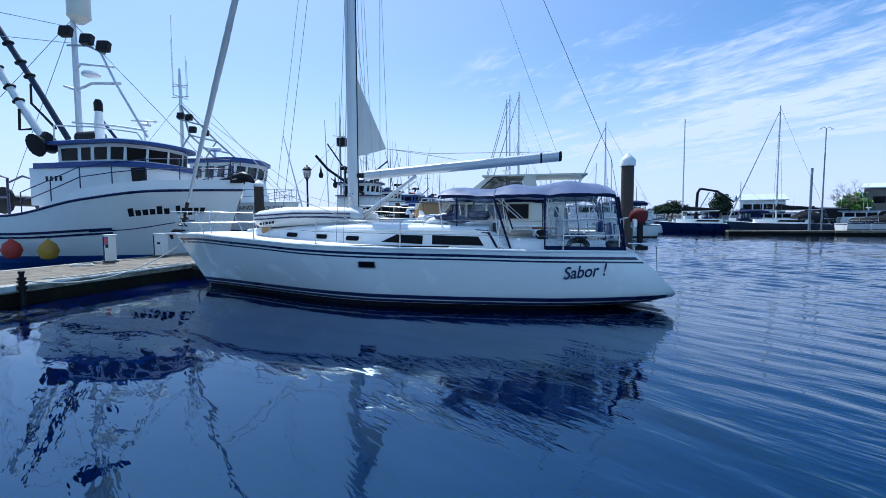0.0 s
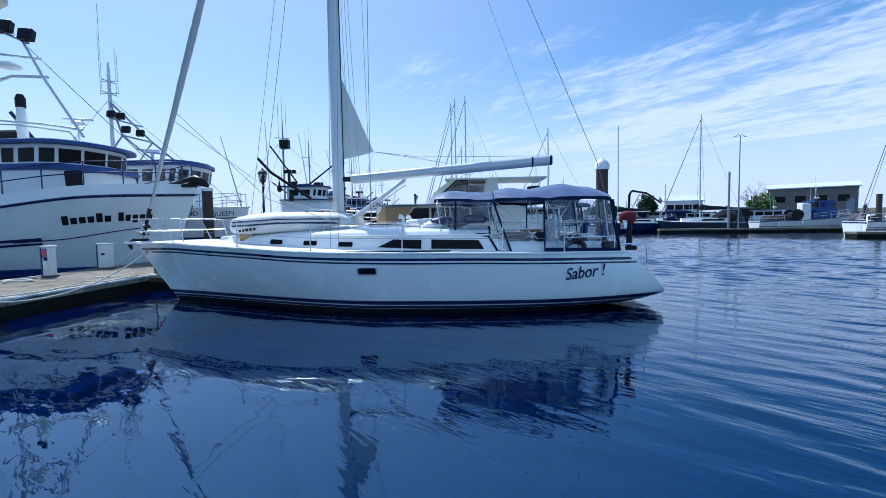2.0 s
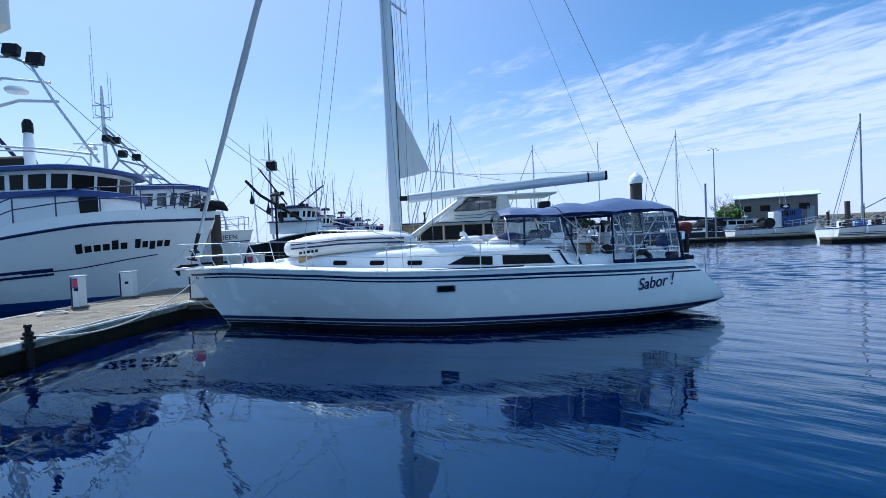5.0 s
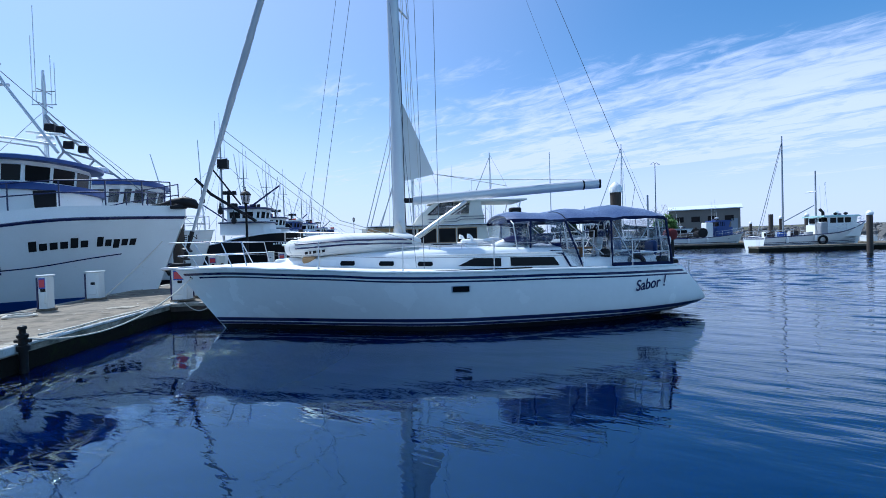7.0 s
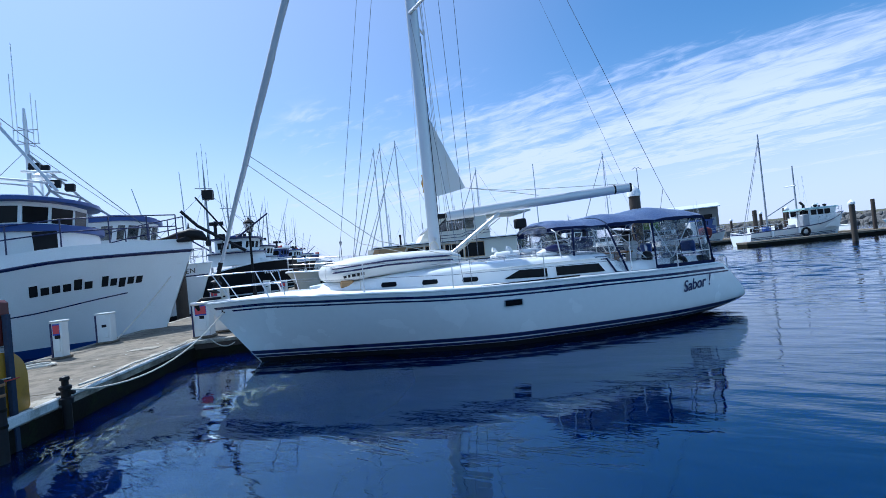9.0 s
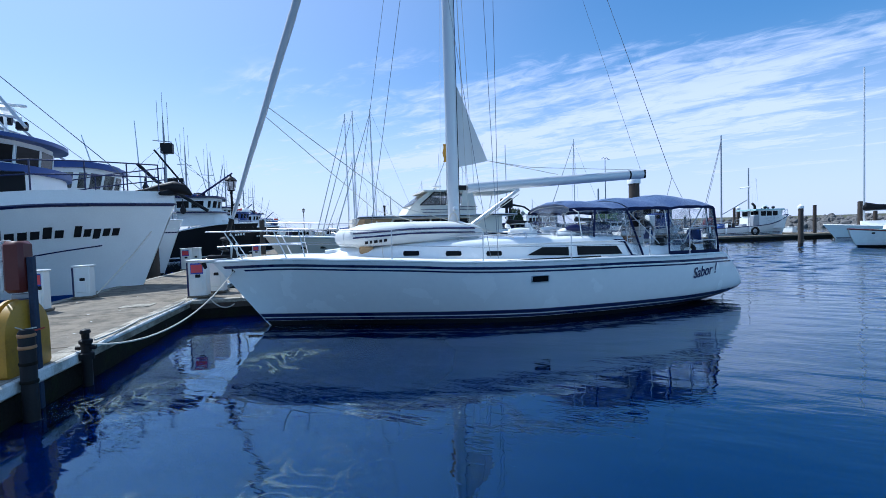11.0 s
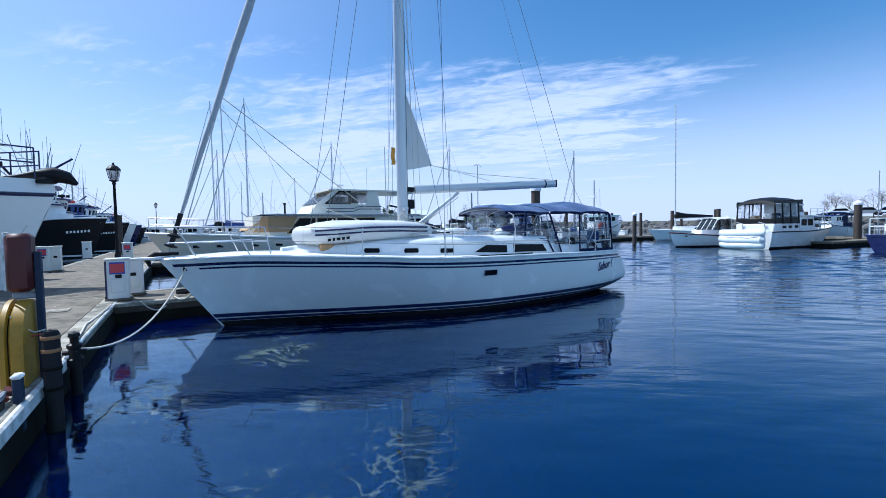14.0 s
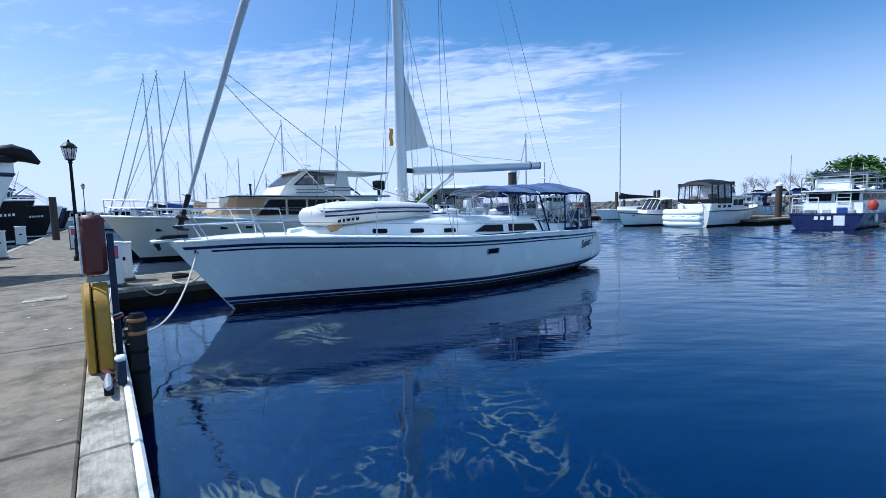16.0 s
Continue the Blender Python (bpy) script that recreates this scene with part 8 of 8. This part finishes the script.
def bollard(along, out):
    p = dock_at(along, out, 0.0)
    b = thing("mooring_post", "black iron mooring post on the float edge", "bollard", pose(p.x, p.y, 0, 0, 0, TURN))
    part("stem", Geo().lathe([(0.06, -0.5), (0.06, 0.56), (0.08, 0.58), (0.08, 0.62), (0.045, 0.64), (0.045, 0.70), (0.065, 0.72), (0.055, 0.76), (0.0, 0.78)], n=12), BLACK, b)
    part("collar", Geo().lathe([(0.09, 0.36), (0.09, 0.44), (0.065, 0.46)], n=12), BLACK, b)
    part("horn", Geo().tube([(-0.12, 0, 0.52), (0.12, 0, 0.52)], 0.03, 7), BLACK, b)


bollard(2.95, 0.12)
solo("deck_hatch", Geo().box((0, 0, 0.006), (0.62, 0.44, 0.016), bevel=0.004), CURB, "pale metal hatch plate let into the concrete", "hatch", dock_pose(7.45, -0.98, DOCK_Z), smooth=False)


def droppings():
    """Pale bird spatters on the concrete."""
    rng, g = random.Random(8), Geo()
    for k in range(60):
        a, o, r = rng.uniform(-2.5, 16), rng.uniform(-2.9, -0.35), rng.uniform(0.006, 0.032)
        n, ph = 9, rng.uniform(0, 6)
        ring = [(o + r * (1 + 0.5 * math.sin(3 * q + ph)) * math.cos(q), a + r * (0.6 + 0.3 * math.cos(2 * q + ph)) * math.sin(q), DOCK_Z + 0.0035) for q in steps(0, 2 * math.pi, n + 1)[:-1]]
        g.add(ring, [tuple(range(n))])
    solo("bird_droppings", g, CURBWHITE, "pale bird droppings spattered over the concrete", "droppings", dock_pose(0, 0), kind="stuff", smooth=False)


droppings()


def cleat(m):
    c = thing("dock_cleat", "dark iron dock cleat with a faded red rope", "cleat", m)
    part("horn", Geo().tube([(0, -0.2, 0.10), (0, -0.1, 0.085), (0, 0.1, 0.085), (0, 0.2, 0.10)], [0.018, 0.03, 0.03, 0.018], 8), GREYSTEEL, c)
    part("foot", Geo().box((0, 0, 0.035), (0.07, 0.16, 0.09), bevel=0.015), BLACK, c)
    part("rope_turn", Geo().tube([(0.03, 0.12, 0.05), (-0.03, 0.2, 0.09), (0.03, 0.28, 0.06), (-0.02, 0.36, 0.09), (0.02, 0.44, 0.05)], 0.028, 6), RED, c)


cleat(dock_pose(1.15, -0.12, 0.465))
cleat(dock_pose(8.6, -0.2, 0.465))


def rope(name, pts, label, r=0.014, sag=0.0, n=14):
    ps = []
    for a, c in zip(pts, pts[1:]):
        a, c = Vector(a), Vector(c)
        for i in range(n):
            t = i / n
            ps.append(a + (c - a) * t - Vector((0, 0, sag * 4 * t * (1 - t))))
    ps.append(Vector(pts[-1]))
    solo(name, Geo().tube(ps, r, 6), ROPE, label, "mooring line")


bow_lead = YACHT @ Vector((0.40, -0.20, 1.25))
cl = dock_at(2.95, 0.14, 0.56)
rope("mooring_line", [bow_lead, cl], "white mooring line from the bow to the dock post", 0.014, 0.42)
rope("mooring_line", [YACHT @ Vector((0.7, -0.3, 1.15)), (-6.9, 14.25, 0.5), (-7.6, 13.95, 0.5)], "white mooring line led to the finger float", 0.014, 0.25)
rope("mooring_line", [dock_at(3.4, 0.02, 0.53), dock_at(5.2, -0.1, 0.49), dock_at(7.4, 0.0, 0.5)], "white rope lying along the float edge", 0.016, 0.02)
rope("mooring_line", [(-9.2, 19.0, 2.2), (-10.3, 16.9, 0.55)], "pale mooring line from the fishing vessel", 0.02, 0.05)
solo("folded_hose", Geo().tube([(-10.9 + 0.32 * math.cos(a) * (1 - a / 60), 13.55 + 0.25 * math.sin(a), 0.48 + a * 0.002) for a in steps(0, 18, 60)], 0.018, 6), ROPE, "white water hose coiled on the concrete", "hose")
solo("coiled_rope", Geo().tube([(-6.6 + 0.16 * math.cos(a), 14.6 + 0.14 * math.sin(a), 0.49 + a * 0.004) for a in steps(0, 22, 70)], 0.018, 6), RUBBER, "dark rope coil on the finger float", "rope")
pile(5.2, 12.69, 3.66, 0.175)
pile(35.1, 21.7, 3.15, 0.19)
pile(39.8, 5.7, 3.55, 0.27)
for x, y, h in ((47.0, 33.5, 3.6), (39.0, 31.6, 3.4), (-3.9, 41.0, 3.2), (45, 17, 3.4), (46, 22, 3.4)):
    pile(x, y, h, 0.2, h > 3.5 and h < 4.5)


# ---- across the fairway and beyond ----
def far_floats():
    for nm, m, L, w in (("far_float", pose(40.0, -14.0, 0, 0, 0, 76), 140, 2.6), ("far_finger", pose(34.7, 30.2, 0, 0, 0, -20), 14, 1.5), ("far_finger", pose(38.2, 43.9, 0, 0, 0, -20), 15, 1.4), ("far_finger", pose(30.0, 47.3, 0, 0, 0, -20), 23, 1.4), ("far_finger", pose(33.0, 7.2, 0, 0, 0, -20), 10, 1.4), ("far_finger", pose(43.0, 61.0, 0, 0, 0, -20), 10, 1.4), ("far_finger", pose(48.5, 83.0, 0, 0, 0, -20), 10, 1.4)):
        f = thing(nm, "low grey floating dock across the fairway", "dock", m, kind="structure")
        part("deck_boards", Geo().box((L / 2, 0, 0.36), (L, w, 0.18), bevel=0.02), CONCRETE, f, smooth=False)
        part("skirt", Geo().box((L / 2, 0, 0.12), (L - 0.1, w - 0.1, 0.3)), WETWOOD, f, smooth=False)


far_floats()


def quay_lamp(x, y, top):
    l = thing("quay_lamp", "tall grey lamp standard with two arms on the quay", "street lamp", pose(x, y, 0), "quay lamps")
    part("pole", Geo().lathe([(0.09, 0), (0.08, 1), (0.045, top)], n=8), GREYSTEEL, l)
    for sd in (-1, 1):
        part("arm", Geo().tube([(0, 0, top - 0.05), (sd * 0.25, 0, top + 0.12), (sd * 0.55, 0, top - 0.05)], 0.03, 6), GREYSTEEL, l)
        part("lamp_head", Geo().box((sd * 0.6, 0, top - 0.08), (0.3, 0.14, 0.08), bevel=0.02), WHITE, l)


quay_lamp(37.5, 44.4, 10.4)
quay_lamp(88, 6.5, 9.5)
solo("pole", Geo().lathe([(0.11, 0), (0.11, 6.3), (0.0, 6.32)], n=10), GREYSTEEL, "plain grey steel pole at the end of a far float", "pole", pose(36.6, 44.75, 0.3))


def far_shore():
    """A low bank right round the basin, kept well beyond the berths."""
    g = Geo()
    rows = []
    for a in steps(-100, 125, 76):
        way = Vector((math.sin(radians(a)), math.cos(radians(a)), 0))
        d = 150 + 20 * math.sin(a * 0.05) if a < 35 else 150 - (a - 35) * 0.95
        rows.append([way * (d + k) + Vector((0, 0, z + (0.6 * noise.noise((a * 0.12, k * 0.05, 0)) if z > 1 else 0))) for k, z in ((-4, -0.6), (0, 0.9), (4, 2.2), (12, 2.7), (120, 3.2), (900, 4.0))])
    g.grid(rows)
    solo("shore", g, GRASS, "low grassy bank round the basin", "ground", kind="structure")
    rng = random.Random(4)
    rocks = Geo()
    for i in range(2600):
        a = radians(rng.uniform(10, 120))
        ad = math.degrees(a)
        up = rng.uniform(0, 1)
        d = (150 + 20 * math.sin(ad * 0.05) if ad < 35 else 150 - (ad - 35) * 0.95) - 4.5 + 8.0 * up
        s = rng.uniform(0.5, 1.5) * (1.15 - 0.4 * up)
        c = Vector((math.sin(a) * d, math.cos(a) * d, -0.1 + 2.3 * up))
        m = Euler((rng.uniform(0, 3), rng.uniform(0, 3), rng.uniform(0, 3))).to_matrix().to_4x4()
        rocks.box(c, (s * rng.uniform(0.8, 1.8), s, s * rng.uniform(0.6, 1)), bevel=0.2 * s, m=m)
    solo("breakwater_rocks", rocks, ROCK, "grey boulders of the breakwater", "rocks", kind="stuff", smooth=False)


far_shore()


def bare_tree(x, y, z, h, seed):
    rng = random.Random(seed)
    t = thing("tree", "bare pale winter tree on the far bank", "tree", pose(x, y, z), "bank trees")
    wood = Geo()

    def grow(p, d, ln, r, depth):
        q = p + d * ln
        wood.tube([p, (p + q) / 2 + Vector((rng.uniform(-.06, .06), rng.uniform(-.06, .06), 0)) * ln, q], [r, r * 0.8, r * 0.6], 4 if depth < 3 else 6, caps=False)
        if depth == 0:
            return
        for k in range(3):
            e = (d + Vector((rng.gauss(0, 0.55), rng.gauss(0, 0.55), rng.uniform(-0.1, 0.45)))).normalized()
            grow(p + d * ln * rng.uniform(0.55, 1.0), e, ln * rng.uniform(0.62, 0.85), r * 0.55, depth - 1)

    grow(Vector((0, 0, -0.3)), Vector((0, 0, 1)), h * 0.26, h * 0.014, 6)
    part("trunk", wood, TWIG, t)


def broad_tree(x, y, z, width, h, seed, label="spreading green cypress on the far bank", leaf=LEAF, size=1.0):
    rng = random.Random(seed)
    t = thing("tree", label, "tree", pose(x, y, z), "bank trees")
    wood, leaves = Geo(), Geo()
    wood.tube([(0, 0, -0.4), (0.1, 0, h * 0.25), (0.15, 0.1, h * 0.5)], [h * 0.05, h * 0.04, h * 0.025], 7)
    for i in range(46):
        a, k = rng.uniform(0, 6.283), rng.random() ** 0.6
        c = Vector((math.cos(a) * k * width / 2, math.sin(a) * k * width / 2, h * (0.25 + 0.62 * rng.random() * (1 - 0.6 * k * k))))
        wood.tube([(0.1, 0, h * 0.3), c * 0.6 + Vector((0, 0, h * 0.12)), c], [h * 0.02, h * 0.012, h * 0.005], 4, caps=False)
        for j in range(130):
            p = c + Vector((rng.gauss(0, 0.09) * width, rng.gauss(0, 0.09) * width, rng.gauss(0, 0.055) * h))
            n = Vector((rng.gauss(0, 0.8), rng.gauss(0, 0.8), 1)).normalized()
            u = n.orthogonal().normalized() * rng.uniform(0.2, 0.5) * size
            v = n.cross(u)
            leaves.add([p + u, p + v * 0.6, p - u, p - v * 0.6], [(0, 1, 2, 3)])
    part("trunk", wood, TWIG, t)
    part("crown", leaves, leaf, t, "dense green foliage", kind="stuff", smooth=False)


def shed(m, L, W, h, label, wall=SHEDWALL, ridge=1.2):
    s = thing("shed", label, "building", m)
    part("wall", Geo().box((0, 0, h / 2), (L, W, h)), wall, s, smooth=False)
    part("roof", Geo().rings([[(x, -W / 2 - 0.4, h), (x, 0, h + ridge), (x, W / 2 + 0.4, h), (x, W / 2 + 0.4, h - 0.15), (x, 0, h + ridge - 0.15), (x, -W / 2 - 0.4, h - 0.15)] for x in (-L / 2 - 0.4, L / 2 + 0.4)]), ROOFW, s, smooth=False)
    for x in steps(-L * 0.35, L * 0.35, 4):
        part("window", Geo().box((x, -W / 2 - 0.02, h * 0.55), (1.4, 0.06, 1.0)), SMOKED, s, smooth=False)
    part("door", Geo().box((L * 0.42, -W / 2 - 0.02, 1.1), (1.0, 0.06, 2.2)), GREYSTEEL, s, smooth=False)


shed(pose(71.3, 67.4, 2.0, 0, 0, -48), 11.5, 7, 4.2, "brown harbour building with a pale roof", ridge=0.8)
broad_tree(60.6, 66.0, 1.8, 3.4, 3.6, 25, "yellow-green shrub beside the harbour building", LEAF, 0.55)
shed(pose(62, 88, 2.0, 0, 0, -25), 7, 6, 3.0, "small shed with a pale gable roof", WHITE)
bare_tree(60.5, 67.5, 1.8, 7.6, 3)
bare_tree(59.0, 66.5, 1.8, 6.6, 5)
for i, (x, y, h) in enumerate(((104, 13.0, 8.5), (100, 10.5, 7.5), (99, 7.6, 7.0), (108, 5.2, 8.0), (101, -9.5, 10.0), (97, -13.5, 9.0), (112, 15.5, 7.0), (106, 1.0, 7.0))):
    bare_tree(x, y, 2.3, h, 30 + i)
broad_tree(103, -2.4, 2.2, 10.0, 8.0, 12)
broad_tree(52, 84, 1.8, 3.2, 5.2, 21, "dark evergreen tree on the far bank", DARKLEAF, 0.6)
broad_tree(47, 92, 1.8, 6.0, 3.6, 22, "dark evergreen shrub on the far bank", DARKLEAF, 0.6)
broad_tree(40, 100, 1.8, 7.0, 3.4, 23, "dark evergreen shrub on the far bank", DARKLEAF, 0.6)


def parked_car(x, y, z, turn, mat, label):
    c = thing("parked_car", label, "car", pose(x, y, z, 0, 0, turn), "parked cars")
    side = [(-2.1, 0.35), (-2.1, 0.75), (-1.5, 0.85), (-0.9, 1.4), (0.7, 1.42), (1.3, 0.95), (2.05, 0.85), (2.15, 0.5), (2.1, 0.3)]
    part("body", Geo().rings([[(px, yy, pz) for px, pz in side] for yy in (-0.85, 0.85)]), mat, c)
    for sd in (-1, 1):
        part("side_glass", Geo().plate([(-1.3, sd * 0.86, 0.9), (1.1, sd * 0.86, 0.95), (0.65, sd * 0.86, 1.34), (-0.85, sd * 0.86, 1.33)], (0, sd, 0), 0.01), SMOKED, c, smooth=False)
        for wx in (-1.35, 1.35):
            part("wheel", Geo().lathe([(0, -0.1), (0.3, -0.1), (0.32, 0), (0.3, 0.1), (0, 0.1)], (wx, sd * 0.8, 0.32), 12, Matrix.Rotation(radians(90), 4, "X")), RUBBER, c)


for i, (x, y, mt, lb) in enumerate(((100, 11.8, WHITE, "white parked car on the bank"), (101, 5.5, BLUE, "blue parked car on the bank"), (98, 8.5, GREYSTEEL, "grey parked car on the bank"), (99, -7.0, NAVY, "dark blue parked car on the bank"), (97, -11.0, WHITE, "white parked van on the bank"))):
    parked_car(x, y, 2.75, 80 + 7 * i, mt, lb)
